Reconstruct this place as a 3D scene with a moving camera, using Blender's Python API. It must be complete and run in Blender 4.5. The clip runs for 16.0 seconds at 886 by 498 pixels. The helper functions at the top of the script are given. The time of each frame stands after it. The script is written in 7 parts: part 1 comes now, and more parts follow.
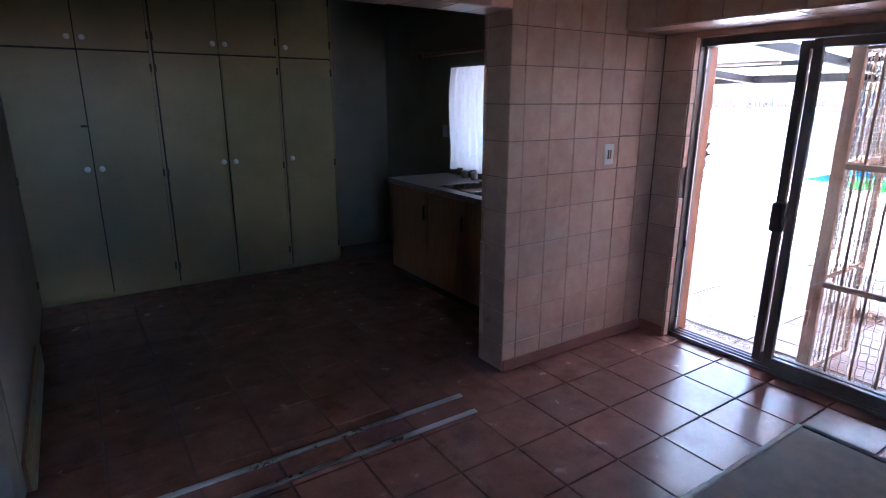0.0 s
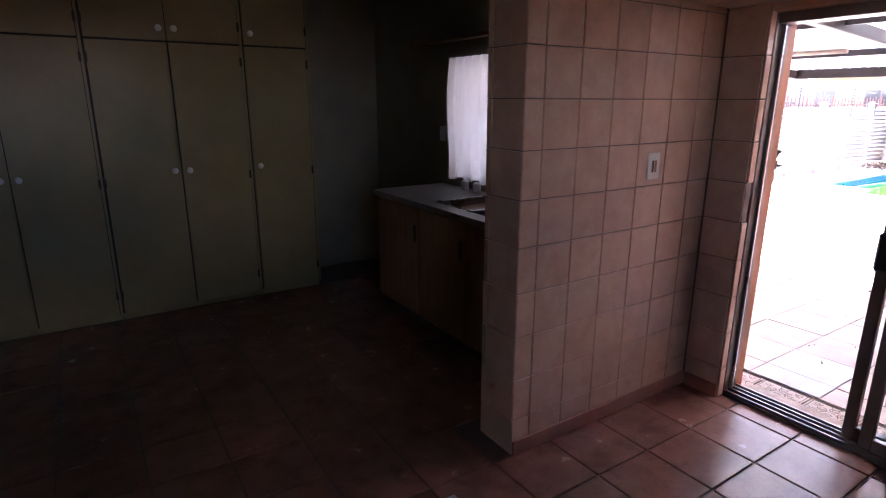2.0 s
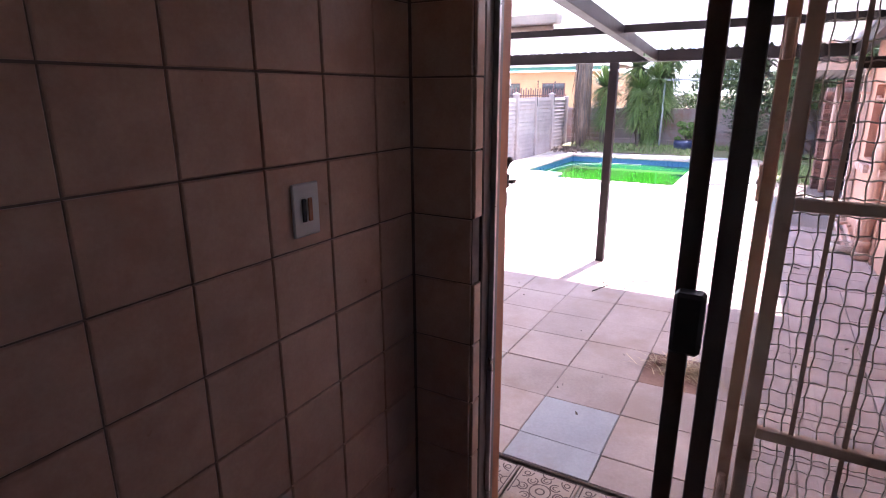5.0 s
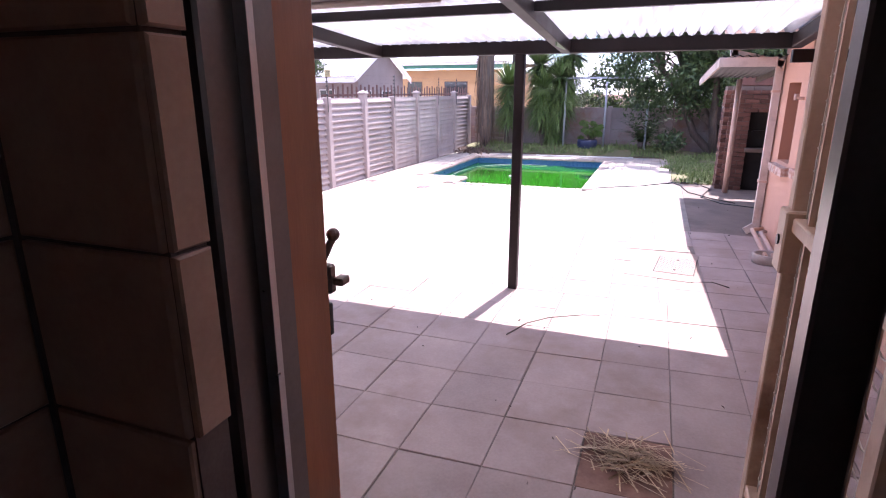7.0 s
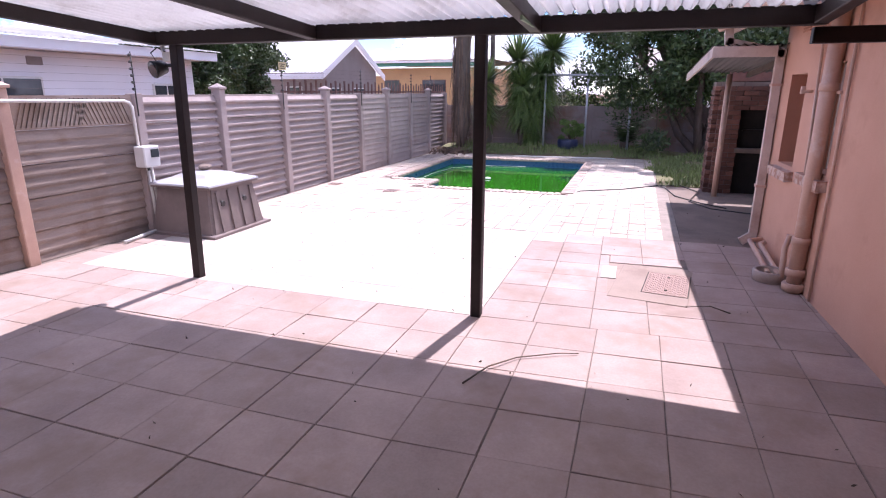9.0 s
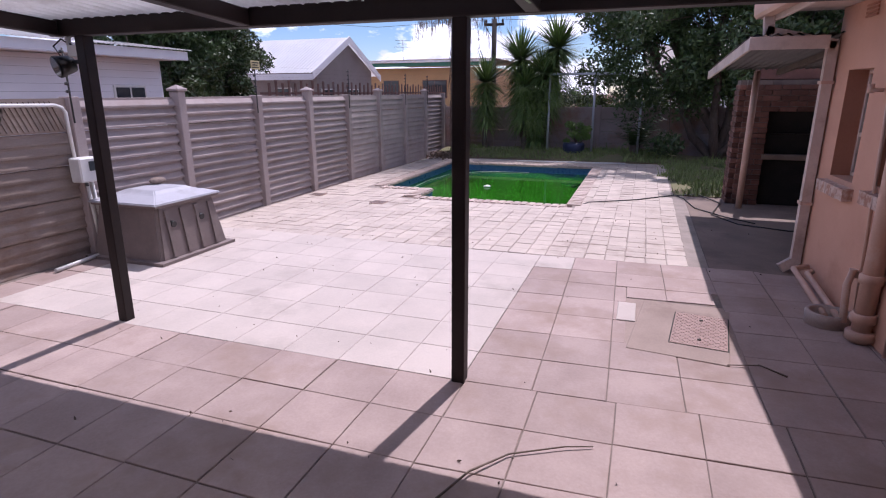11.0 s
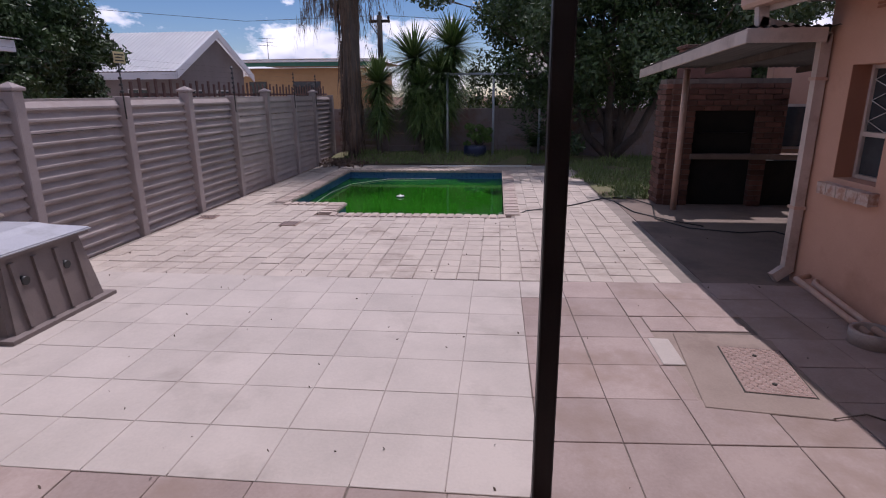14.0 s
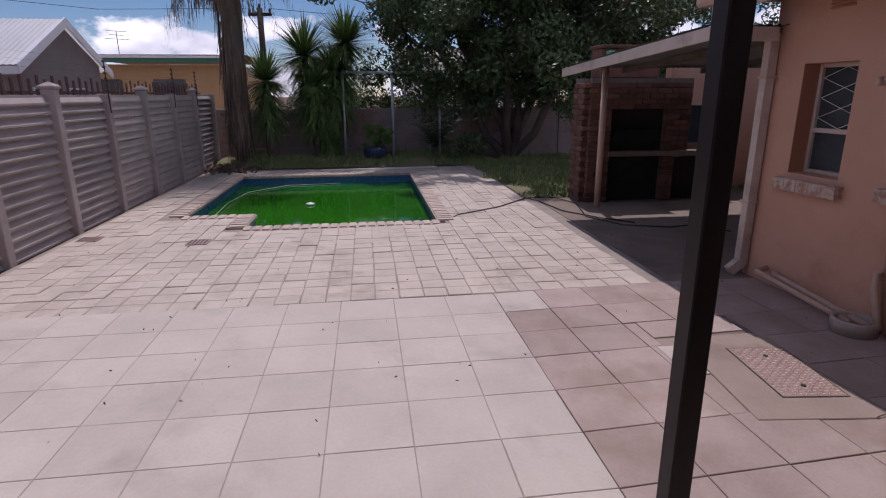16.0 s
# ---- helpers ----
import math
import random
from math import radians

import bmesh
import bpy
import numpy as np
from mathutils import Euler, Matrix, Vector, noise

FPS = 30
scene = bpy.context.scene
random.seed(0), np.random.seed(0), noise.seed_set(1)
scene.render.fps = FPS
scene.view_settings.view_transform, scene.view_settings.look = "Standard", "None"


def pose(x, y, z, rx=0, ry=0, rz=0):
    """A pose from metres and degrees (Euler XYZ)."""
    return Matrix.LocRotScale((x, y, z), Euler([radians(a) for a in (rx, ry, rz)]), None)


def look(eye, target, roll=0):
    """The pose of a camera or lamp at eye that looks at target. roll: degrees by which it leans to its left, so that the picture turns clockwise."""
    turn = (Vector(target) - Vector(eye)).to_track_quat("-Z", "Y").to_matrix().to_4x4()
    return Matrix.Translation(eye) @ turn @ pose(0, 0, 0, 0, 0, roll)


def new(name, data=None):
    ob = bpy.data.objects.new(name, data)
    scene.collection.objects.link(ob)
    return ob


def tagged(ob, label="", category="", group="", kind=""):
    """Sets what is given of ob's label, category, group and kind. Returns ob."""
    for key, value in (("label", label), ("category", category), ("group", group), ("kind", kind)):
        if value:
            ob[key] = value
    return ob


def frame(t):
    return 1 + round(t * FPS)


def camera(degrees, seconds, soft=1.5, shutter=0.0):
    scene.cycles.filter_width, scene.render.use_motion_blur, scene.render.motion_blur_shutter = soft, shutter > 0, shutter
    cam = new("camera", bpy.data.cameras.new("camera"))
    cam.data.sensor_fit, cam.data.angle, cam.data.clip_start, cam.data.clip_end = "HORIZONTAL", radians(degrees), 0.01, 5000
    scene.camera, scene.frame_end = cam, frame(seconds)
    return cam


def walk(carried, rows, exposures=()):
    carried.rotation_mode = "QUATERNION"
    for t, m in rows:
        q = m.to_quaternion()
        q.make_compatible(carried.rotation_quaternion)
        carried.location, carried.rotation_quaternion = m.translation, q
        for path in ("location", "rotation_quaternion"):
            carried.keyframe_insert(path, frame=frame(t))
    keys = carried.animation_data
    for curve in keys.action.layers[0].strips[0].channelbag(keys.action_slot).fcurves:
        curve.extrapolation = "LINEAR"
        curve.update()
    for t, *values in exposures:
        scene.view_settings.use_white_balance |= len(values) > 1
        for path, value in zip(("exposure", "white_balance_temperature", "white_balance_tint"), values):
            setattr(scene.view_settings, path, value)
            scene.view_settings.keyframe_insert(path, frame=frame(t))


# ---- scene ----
cam = camera(76.99, 16.0, soft=1.1)
# seconds, x, y, z, yaw, pitch, roll
ROWS = [
    (0, 0.034, -0.013, 1.585, -33.68, -15.03, -0.13),
    (0.5, 0.178, 0.170, 1.592, -33.30, -14.95, -0.20),
    (1, 0.306, 0.311, 1.571, -32.81, -14.86, -0.20),
    (1.5, 0.422, 0.495, 1.576, -32.52, -14.90, -0.21),
    (2, 0.561, 0.660, 1.557, -33.14, -15.00, -0.13),
    (2.5, 0.774, 0.784, 1.564, -36.44, -15.01, -0.00),
    (3, 0.946, 0.882, 1.558, -40.73, -15.12, 0.12),
    (3.5, 1.136, 1.027, 1.566, -44.97, -15.21, 0.27),
    (4, 1.331, 1.144, 1.547, -51.00, -15.38, 0.25),
    (4.2, 1.435, 1.191, 1.539, -52.89, -15.48, 0.24),
    (6.3, 2.572, 1.645, 1.506, -67.67, -15.65, 0.11),
    (6.5, 2.664, 1.648, 1.530, -68.09, -15.72, 0.15),
    (7, 2.915, 1.711, 1.510, -69.40, -15.76, 0.04),
    (7.5, 3.137, 1.766, 1.509, -70.30, -15.84, -0.14),
    (8, 3.341, 1.788, 1.486, -71.28, -15.85, -0.15),
    (8.5, 3.561, 1.759, 1.496, -71.27, -15.81, -0.08),
    (9, 3.746, 1.759, 1.441, -71.12, -15.75, -0.09),
    (9.5, 4.022, 1.779, 1.441, -70.90, -15.84, -0.09),
    (9.7, 4.121, 1.783, 1.433, -70.87, -15.78, -0.06),
    (11.8, 4.956, 2.083, 1.449, -70.46, -15.69, 0.25),
    (12, 5.017, 2.150, 1.438, -70.52, -15.66, 0.17),
    (12.5, 5.181, 2.325, 1.452, -71.05, -15.65, 0.32),
    (13, 5.264, 2.528, 1.455, -74.87, -15.60, 0.25),
    (13.5, 5.367, 2.743, 1.449, -80.66, -15.60, 0.44),
    (14, 5.501, 2.948, 1.417, -84.42, -15.52, 0.39),
    (14.5, 5.628, 3.165, 1.417, -88.47, -15.44, 0.15),
    (15, 5.721, 3.407, 1.411, -92.51, -15.38, 0.14),
    (15.5, 5.832, 3.595, 1.407, -95.79, -15.52, 0.15),
    (16, 5.989, 3.684, 1.395, -97.71, -15.54, 0.26),
]
# auto exposure: the clip's camera stops down on the way out; seconds, stops, kelvin, tint
EXPOSURE = [(0.0, 4.8, 4650, 11), (1.5, 4.45, 5550, 21), (3.0, 3.9, 5800, 27), (4.2, 3.3, 5750, 28), (6.3, 2.2, 5800, 31), (7.5, 1.65, 5850, 32),
            (9.0, 1.02, 5900, 32), (9.7, 0.68, 5850, 32), (12.0, -0.15, 5850, 29), (16.0, -0.60, 6080, 26)]
walk(cam, [(t, pose(x, y, z, 90 + pitch, 0, yaw) @ pose(0, 0, 0, 0, 0, -roll)) for t, x, y, z, yaw, pitch, roll in ROWS], EXPOSURE)

# ---------- world and sun ----------
G = -0.12                       # level of the paving outside; the floor indoors is 0
SUN_TO = Vector((0.446, -0.075, 1.0)).normalized()
world = bpy.data.worlds.new("world")
scene.world = world
world.use_nodes = True
wn = world.node_tree.nodes
wl = world.node_tree.links
bg = wn["Background"]
sky = wn.new("ShaderNodeTexSky")
sky.sky_type = "NISHITA"
sky.sun_disc = False
sky.sun_elevation = math.asin(SUN_TO.z)
sky.sun_rotation = math.atan2(SUN_TO.x, SUN_TO.y)
sky.altitude = 1200
sky.dust_density = 0.3
sky.ozone_density = 2.0
# broken cumulus over the blue
tc = wn.new("ShaderNodeTexCoord")
sep = wn.new("ShaderNodeSeparateXYZ")
wl.new(tc.outputs["Generated"], sep.inputs[0])
hgt = wn.new("ShaderNodeMath")
hgt.operation = "MAXIMUM"
hgt.inputs[1].default_value = 0.03
wl.new(sep.outputs[2], hgt.inputs[0])
lift = wn.new("ShaderNodeMath")
lift.operation = "ADD"
lift.inputs[1].default_value = 0.5
wl.new(hgt.outputs[0], lift.inputs[0])
div = wn.new("ShaderNodeVectorMath")
div.operation = "DIVIDE"
wl.new(tc.outputs["Generated"], div.inputs[0])
comb = wn.new("ShaderNodeCombineXYZ")
for k in range(3):
    wl.new(lift.outputs[0], comb.inputs[k])
wl.new(comb.outputs[0], div.inputs[1])
cloud = wn.new("ShaderNodeTexNoise")
cloud.inputs["Scale"].default_value = 3.6
cloud.inputs["Detail"].default_value = 9
cloud.inputs["Roughness"].default_value = 0.58
wl.new(div.outputs[0], cloud.inputs["Vector"])
cramp = wn.new("ShaderNodeValToRGB")
cramp.color_ramp.elements[0].position = 0.485
cramp.color_ramp.elements[1].position = 0.545
wl.new(cloud.outputs["Fac"], cramp.inputs[0])
shade = wn.new("ShaderNodeTexNoise")
shade.inputs["Scale"].default_value = 4.5
shade.inputs["Detail"].default_value = 6
wl.new(div.outputs[0], shade.inputs["Vector"])
cshade = wn.new("ShaderNodeValToRGB")
cshade.color_ramp.elements[0].position = 0.35
cshade.color_ramp.elements[0].color = (7.5, 8.0, 9.6, 1)
cshade.color_ramp.elements[1].position = 0.62
cshade.color_ramp.elements[1].color = (19.0, 19.0, 19.0, 1)
wl.new(shade.outputs["Fac"], cshade.inputs[0])
cmix = wn.new("ShaderNodeMix")
cmix.data_type = "RGBA"
wl.new(cramp.outputs[0], cmix.inputs["Factor"])
deep = wn.new("ShaderNodeHueSaturation")
deep.inputs["Saturation"].default_value = 1.2
deep.inputs["Value"].default_value = 1.1
wl.new(sky.outputs[0], deep.inputs["Color"])
wl.new(deep.outputs[0], cmix.inputs["A"])
wl.new(cshade.outputs[0], cmix.inputs["B"])
wl.new(cmix.outputs["Result"], bg.inputs[0])
bg.inputs[1].default_value = 0.09

sun_data = bpy.data.lights.new("sun", "SUN")
sun_data.energy = 4.0
sun_data.angle = radians(0.5)
sun_data.color = (1.0, 0.95, 0.88)
sun = new("sun", sun_data)
sun.matrix_world = look(SUN_TO * 40, (0, 0, 0))


def opening_lamp(name, place, aim, width, height, watts, colour):
    """An area lamp in an opening, standing in for light through it."""
    d = bpy.data.lights.new(name, "AREA")
    d.shape, d.size, d.size_y, d.energy, d.color = "RECTANGLE", width, height, watts, colour
    ob = new(name, d)
    ob.matrix_world = look(place, aim)


# Warm fill lamp, added in an unseen opening to brighten the interior.
opening_lamp("front_window_light", (0.25, -2.09, 1.75), (0.25, 2.0, 1.95), 0.85, 0.55, 0.026, (1.0, 0.77, 0.50))
opening_lamp("kitchen_window_light", (3.32, 3.86, 1.43), (0.0, 3.86, 1.5), 0.9, 0.75, 0.075, (1.0, 0.97, 0.92))


# ---------- materials ----------
def surface(name, c1, c2, rough=0.6, scale=3.0, fine=60.0, bump=0.15, rnd=0.0, metal=0.0, stain=None, stain_scale=1.2,
            stain_at=0.6, island=False, spec=0.5, stretch=(1, 1, 1), dist=0.004, rough_var=0.12, fine_amount=0.35):
    """A two-scale mottled surface in world metres. stain: a third colour in large patches; rnd: how far pieces differ in value."""
    m = bpy.data.materials.new(name)
    m.use_nodes = True
    n, l = m.node_tree.nodes, m.node_tree.links
    p = n["Principled BSDF"]
    geo = n.new("ShaderNodeNewGeometry")
    mp = n.new("ShaderNodeMapping")
    mp.inputs["Scale"].default_value = stretch
    l.new(geo.outputs["Position"], mp.inputs["Vector"])
    big = n.new("ShaderNodeTexNoise")
    big.inputs["Scale"].default_value = scale
    big.inputs["Detail"].default_value = 6
    big.inputs["Roughness"].default_value = 0.6
    l.new(mp.outputs[0], big.inputs["Vector"])
    small = n.new("ShaderNodeTexNoise")
    small.inputs["Scale"].default_value = fine
    small.inputs["Detail"].default_value = 4
    l.new(mp.outputs[0], small.inputs["Vector"])
    add = n.new("ShaderNodeMath")
    add.operation = "MULTIPLY_ADD"
    add.inputs[1].default_value = fine_amount
    l.new(small.outputs["Fac"], add.inputs[0])
    l.new(big.outputs["Fac"], add.inputs[2])
    ramp = n.new("ShaderNodeValToRGB")
    ramp.color_ramp.elements[0].position = 0.42
    ramp.color_ramp.elements[0].color = (*c1, 1)
    ramp.color_ramp.elements[1].position = 0.86
    ramp.color_ramp.elements[1].color = (*c2, 1)
    l.new(add.outputs[0], ramp.inputs[0])
    col = ramp.outputs[0]
    if stain:
        st = n.new("ShaderNodeTexNoise")
        st.inputs["Scale"].default_value = stain_scale
        st.inputs["Detail"].default_value = 8
        st.inputs["Roughness"].default_value = 0.65
        l.new(geo.outputs["Position"], st.inputs["Vector"])
        sr = n.new("ShaderNodeValToRGB")
        sr.color_ramp.elements[0].position = stain_at - 0.08
        sr.color_ramp.elements[1].position = stain_at + 0.1
        l.new(st.outputs["Fac"], sr.inputs[0])
        mx = n.new("ShaderNodeMix")
        mx.data_type = "RGBA"
        mx.inputs["B"].default_value = (*stain, 1)
        l.new(sr.outputs[0], mx.inputs["Factor"])
        l.new(col, mx.inputs["A"])
        col = mx.outputs["Result"]
    if rnd:
        src_out = None
        if island:
            src_out = geo.outputs["Random Per Island"]
        else:
            oi = n.new("ShaderNodeObjectInfo")
            src_out = oi.outputs["Random"]
        mr = n.new("ShaderNodeMapRange")
        mr.inputs["To Min"].default_value = 1 - rnd
        mr.inputs["To Max"].default_value = 1 + rnd
        l.new(src_out, mr.inputs["Value"])
        hs = n.new("ShaderNodeHueSaturation")
        l.new(mr.outputs[0], hs.inputs["Value"])
        l.new(col, hs.inputs["Color"])
        col = hs.outputs[0]
    l.new(col, p.inputs["Base Color"])
    rr = n.new("ShaderNodeMapRange")
    rr.inputs["To Min"].default_value = max(rough - rough_var, 0.02)
    rr.inputs["To Max"].default_value = min(rough + rough_var, 1)
    l.new(big.outputs["Fac"], rr.inputs["Value"])
    l.new(rr.outputs[0], p.inputs["Roughness"])
    p.inputs["Metallic"].default_value = metal
    p.inputs["Specular IOR Level"].default_value = spec
    if bump:
        b = n.new("ShaderNodeBump")
        b.inputs["Strength"].default_value = bump
        b.inputs["Distance"].default_value = dist
        l.new(add.outputs[0], b.inputs["Height"])
        l.new(b.outputs[0], p.inputs["Normal"])
    return m


def glass(name, tint=(1, 1, 1)):
    m = bpy.data.materials.new(name)
    m.use_nodes = True
    p = m.node_tree.nodes["Principled BSDF"]
    p.inputs["Base Color"].default_value = (*tint, 1)
    p.inputs["Transmission Weight"].default_value = 1
    p.inputs["Roughness"].default_value = 0.0
    p.inputs["IOR"].default_value = 1.45
    return m


M = {}
M["wall_tile"] = surface("glazed_wall_tile", (0.44, 0.265, 0.185), (0.56, 0.365, 0.265), 0.32, 9, 120, 0.05, rnd=0.06, stain=(0.44, 0.262, 0.178), stain_scale=6, dist=0.002)
M["grout"] = surface("tile_grout", (0.12, 0.085, 0.075), (0.2, 0.15, 0.13), 0.85, 12, 200, 0.3)
M["floor_tile"] = surface("terracotta_floor_tile", (0.145, 0.066, 0.048), (0.235, 0.11, 0.08), 0.24, 7, 90, 0.12, rnd=0.12, stain=(0.13, 0.055, 0.04), stain_scale=5, dist=0.0015, rough_var=0.1)
M["floor_grout"] = surface("dark_floor_grout", (0.055, 0.03, 0.022), (0.10, 0.06, 0.045), 0.8, 15, 200, 0.3)
M["skirting_tile"] = surface("terracotta_skirting", (0.20, 0.075, 0.05), (0.28, 0.12, 0.085), 0.35, 8, 90, 0.1)
M["inner_paint"] = surface("cream_inner_paint", (0.30, 0.265, 0.20), (0.37, 0.33, 0.255), 0.6, 2.5, 150, 0.08, stain=(0.26, 0.225, 0.165), stain_scale=1.5)
M["green_paint"] = surface("grey_green_paint", (0.20, 0.18, 0.12), (0.26, 0.235, 0.165), 0.6, 2.5, 150, 0.08, stain=(0.18, 0.16, 0.105))
M["ceiling_paint"] = surface("white_ceiling_paint", (0.46, 0.43, 0.39), (0.54, 0.51, 0.465), 0.7, 2, 100, 0.05)
M["cupboard"] = surface("cream_cupboard_enamel", (0.26, 0.20, 0.085), (0.32, 0.248, 0.11), 0.42, 3, 90, 0.05, rnd=0.04, stain=(0.24, 0.195, 0.08), stain_scale=2)
M["knob"] = surface("white_knob", (0.68, 0.66, 0.58), (0.76, 0.74, 0.66), 0.3, 20, 200, 0.0)
# Near-black board: the shade in cupboard gaps and under units is in its colour.
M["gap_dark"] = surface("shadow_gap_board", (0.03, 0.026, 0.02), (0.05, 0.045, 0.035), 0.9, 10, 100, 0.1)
M["hinge"] = surface("dark_hinge_steel", (0.05, 0.04, 0.035), (0.10, 0.08, 0.07), 0.5, 30, 200, 0.2, metal=0.7)
M["wood"] = surface("varnished_pine", (0.17, 0.075, 0.03), (0.29, 0.135, 0.055), 0.4, 4, 50, 0.12, rnd=0.08, stretch=(6, 6, 0.7))
M["counter"] = surface("speckled_countertop", (0.16, 0.135, 0.12), (0.26, 0.22, 0.20), 0.35, 20, 200, 0.05)
M["steel"] = surface("brushed_sink_steel", (0.50, 0.50, 0.50), (0.62, 0.62, 0.62), 0.28, 10, 150, 0.03, metal=1.0)
M["alu"] = surface("bronzed_aluminium", (0.15, 0.13, 0.125), (0.21, 0.185, 0.175), 0.36, 8, 150, 0.04, metal=0.6)
M["strip"] = surface("aluminium_floor_strip", (0.50, 0.49, 0.50), (0.64, 0.63, 0.64), 0.3, 10, 200, 0.05, metal=0.9)
M["jamb"] = surface("brown_painted_jamb", (0.30, 0.105, 0.04), (0.41, 0.16, 0.065), 0.5, 3, 60, 0.15, stretch=(6, 6, 0.8), stain=(0.24, 0.11, 0.07))
M["gate"] = surface("tan_gate_enamel", (0.52, 0.36, 0.245), (0.62, 0.45, 0.32), 0.5, 5, 80, 0.15, stain=(0.32, 0.17, 0.10), stain_scale=4)
M["rug"] = surface("grey_rug_pile", (0.15, 0.13, 0.115), (0.22, 0.19, 0.165), 0.95, 14, 300, 0.6, dist=0.006)
M["rug_edge"] = surface("pale_rug_binding", (0.42, 0.39, 0.36), (0.52, 0.49, 0.46), 0.9, 14, 300, 0.3)
M["white_plastic"] = surface("white_plastic", (0.62, 0.61, 0.58), (0.70, 0.69, 0.66), 0.4, 10, 150, 0.02)
M["lace"] = surface("white_curtain_cotton", (0.70, 0.70, 0.72), (0.80, 0.80, 0.82), 0.9, 20, 300, 0.2)
M["black"] = surface("black_plastic", (0.015, 0.015, 0.016), (0.03, 0.03, 0.03), 0.45, 10, 100, 0.05)
M["glass"] = glass("clear_glass")
M["dark_glass"] = surface("dim_window_glass", (0.03, 0.035, 0.04), (0.06, 0.07, 0.075), 0.06, 2, 20, 0.0, rough_var=0.02)
# outside
M["slab_new"] = surface("pale_paving_slab", (0.43, 0.372, 0.325), (0.53, 0.46, 0.405), 0.85, 2.2, 70, 0.35, rnd=0.05, stain=(0.38, 0.325, 0.28), stain_scale=1.6, stain_at=0.62)
M["slab_old"] = surface("tan_paving_slab", (0.288, 0.214, 0.186), (0.405, 0.315, 0.277), 0.85, 2.6, 70, 0.4, rnd=0.085, stain=(0.29, 0.21, 0.17), stain_scale=1.8, stain_at=0.58)
M["joint"] = surface("dirt_joint", (0.23, 0.19, 0.16), (0.34, 0.285, 0.245), 0.95, 6, 90, 0.6)
M["joint_dark"] = surface("dark_slab_joint", (0.12, 0.092, 0.077), (0.23, 0.185, 0.15), 0.95, 6, 90, 0.6)
M["joint_light"] = surface("pale_sand_joint", (0.25, 0.21, 0.18), (0.36, 0.305, 0.265), 0.95, 6, 90, 0.5)
M["slab_blue"] = surface("blue_grey_paving_slab", (0.27, 0.265, 0.275), (0.37, 0.36, 0.37), 0.8, 2.6, 70, 0.35, stain=(0.26, 0.23, 0.22), stain_scale=2.5)
M["slab_soiled"] = surface("soil_stained_slab", (0.17, 0.085, 0.055), (0.27, 0.155, 0.11), 0.9, 4, 60, 0.5, stain=(0.13, 0.06, 0.04), stain_scale=5, stain_at=0.55)
M["paver"] = surface("small_stone_paver", (0.42, 0.35, 0.295), (0.54, 0.46, 0.39), 0.85, 3, 80, 0.45, rnd=0.055, stain=(0.36, 0.29, 0.24), stain_scale=2.2)
M["paver_stuff"] = surface("small_stone_paver_far", (0.42, 0.35, 0.295), (0.54, 0.46, 0.39), 0.85, 3, 80, 0.45, rnd=0.055, island=True, stain=(0.36, 0.29, 0.24), stain_scale=2.2)
M["screed"] = surface("brown_concrete_apron", (0.17, 0.125, 0.10), (0.25, 0.19, 0.155), 0.88, 2.5, 60, 0.4, stain=(0.13, 0.095, 0.08), stain_scale=1.2)
M["worn_sill"] = surface("worn_brown_concrete_sill", (0.20, 0.13, 0.09), (0.36, 0.27, 0.205), 0.85, 9, 90, 0.5, stain=(0.45, 0.37, 0.30), stain_scale=7, stain_at=0.58)
M["soil"] = surface("red_sandy_soil", (0.20, 0.10, 0.06), (0.32, 0.19, 0.12), 0.95, 2, 60, 0.8, dist=0.02, stain=(0.10, 0.11, 0.04), stain_scale=0.8)
M["precast"] = surface("grey_precast_concrete", (0.30, 0.245, 0.23), (0.40, 0.335, 0.315), 0.88, 2.5, 90, 0.4, rnd=0.10, stain=(0.29, 0.225, 0.20), stain_scale=1.4)
M["precast_brown"] = surface("weathered_brown_precast", (0.21, 0.155, 0.125), (0.33, 0.265, 0.225), 0.9, 2.5, 60, 0.6, rnd=0.12, stain=(0.17, 0.10, 0.065), stain_scale=1.1, stretch=(0.6, 1, 4))
M["back_precast"] = surface("dim_back_wall_precast", (0.25, 0.20, 0.19), (0.34, 0.28, 0.265), 0.9, 2, 70, 0.35, rnd=0.06, stain=(0.24, 0.12, 0.08), stain_scale=0.9)
M["plaster"] = surface("peach_plaster", (0.52, 0.285, 0.195), (0.60, 0.345, 0.245), 0.8, 1.6, 110, 0.35, stain=(0.45, 0.24, 0.16), stain_scale=1.3)
M["plaster_dark"] = surface("terracotta_reveal_paint", (0.36, 0.15, 0.09), (0.44, 0.20, 0.125), 0.75, 3, 100, 0.2)
M["pipe"] = surface("peach_painted_pipe", (0.50, 0.32, 0.24), (0.60, 0.40, 0.31), 0.55, 5, 100, 0.15, stain=(0.62, 0.52, 0.46), stain_scale=5, stain_at=0.63)
M["fascia"] = surface("pale_fascia_paint", (0.50, 0.40, 0.34), (0.62, 0.51, 0.44), 0.6, 4, 80, 0.2, stain=(0.38, 0.29, 0.24), stain_scale=3)
M["dark_steel"] = surface("dark_brown_steel", (0.014, 0.009, 0.009), (0.027, 0.018, 0.017), 0.5, 6, 90, 0.1, spec=0.28)
M["sheet"] = surface("galvanised_roof_sheet", (0.52, 0.51, 0.50), (0.64, 0.63, 0.62), 0.45, 2, 60, 0.05, stain=(0.46, 0.44, 0.42), stain_scale=2.5, metal=0.15)
# Base colour darkened so the underside of the lean-to looks shaded.
M["roof_dim"] = surface("darkened_roof_sheet", (0.10, 0.085, 0.075), (0.17, 0.145, 0.13), 0.6, 3, 60, 0.1, metal=0.2)
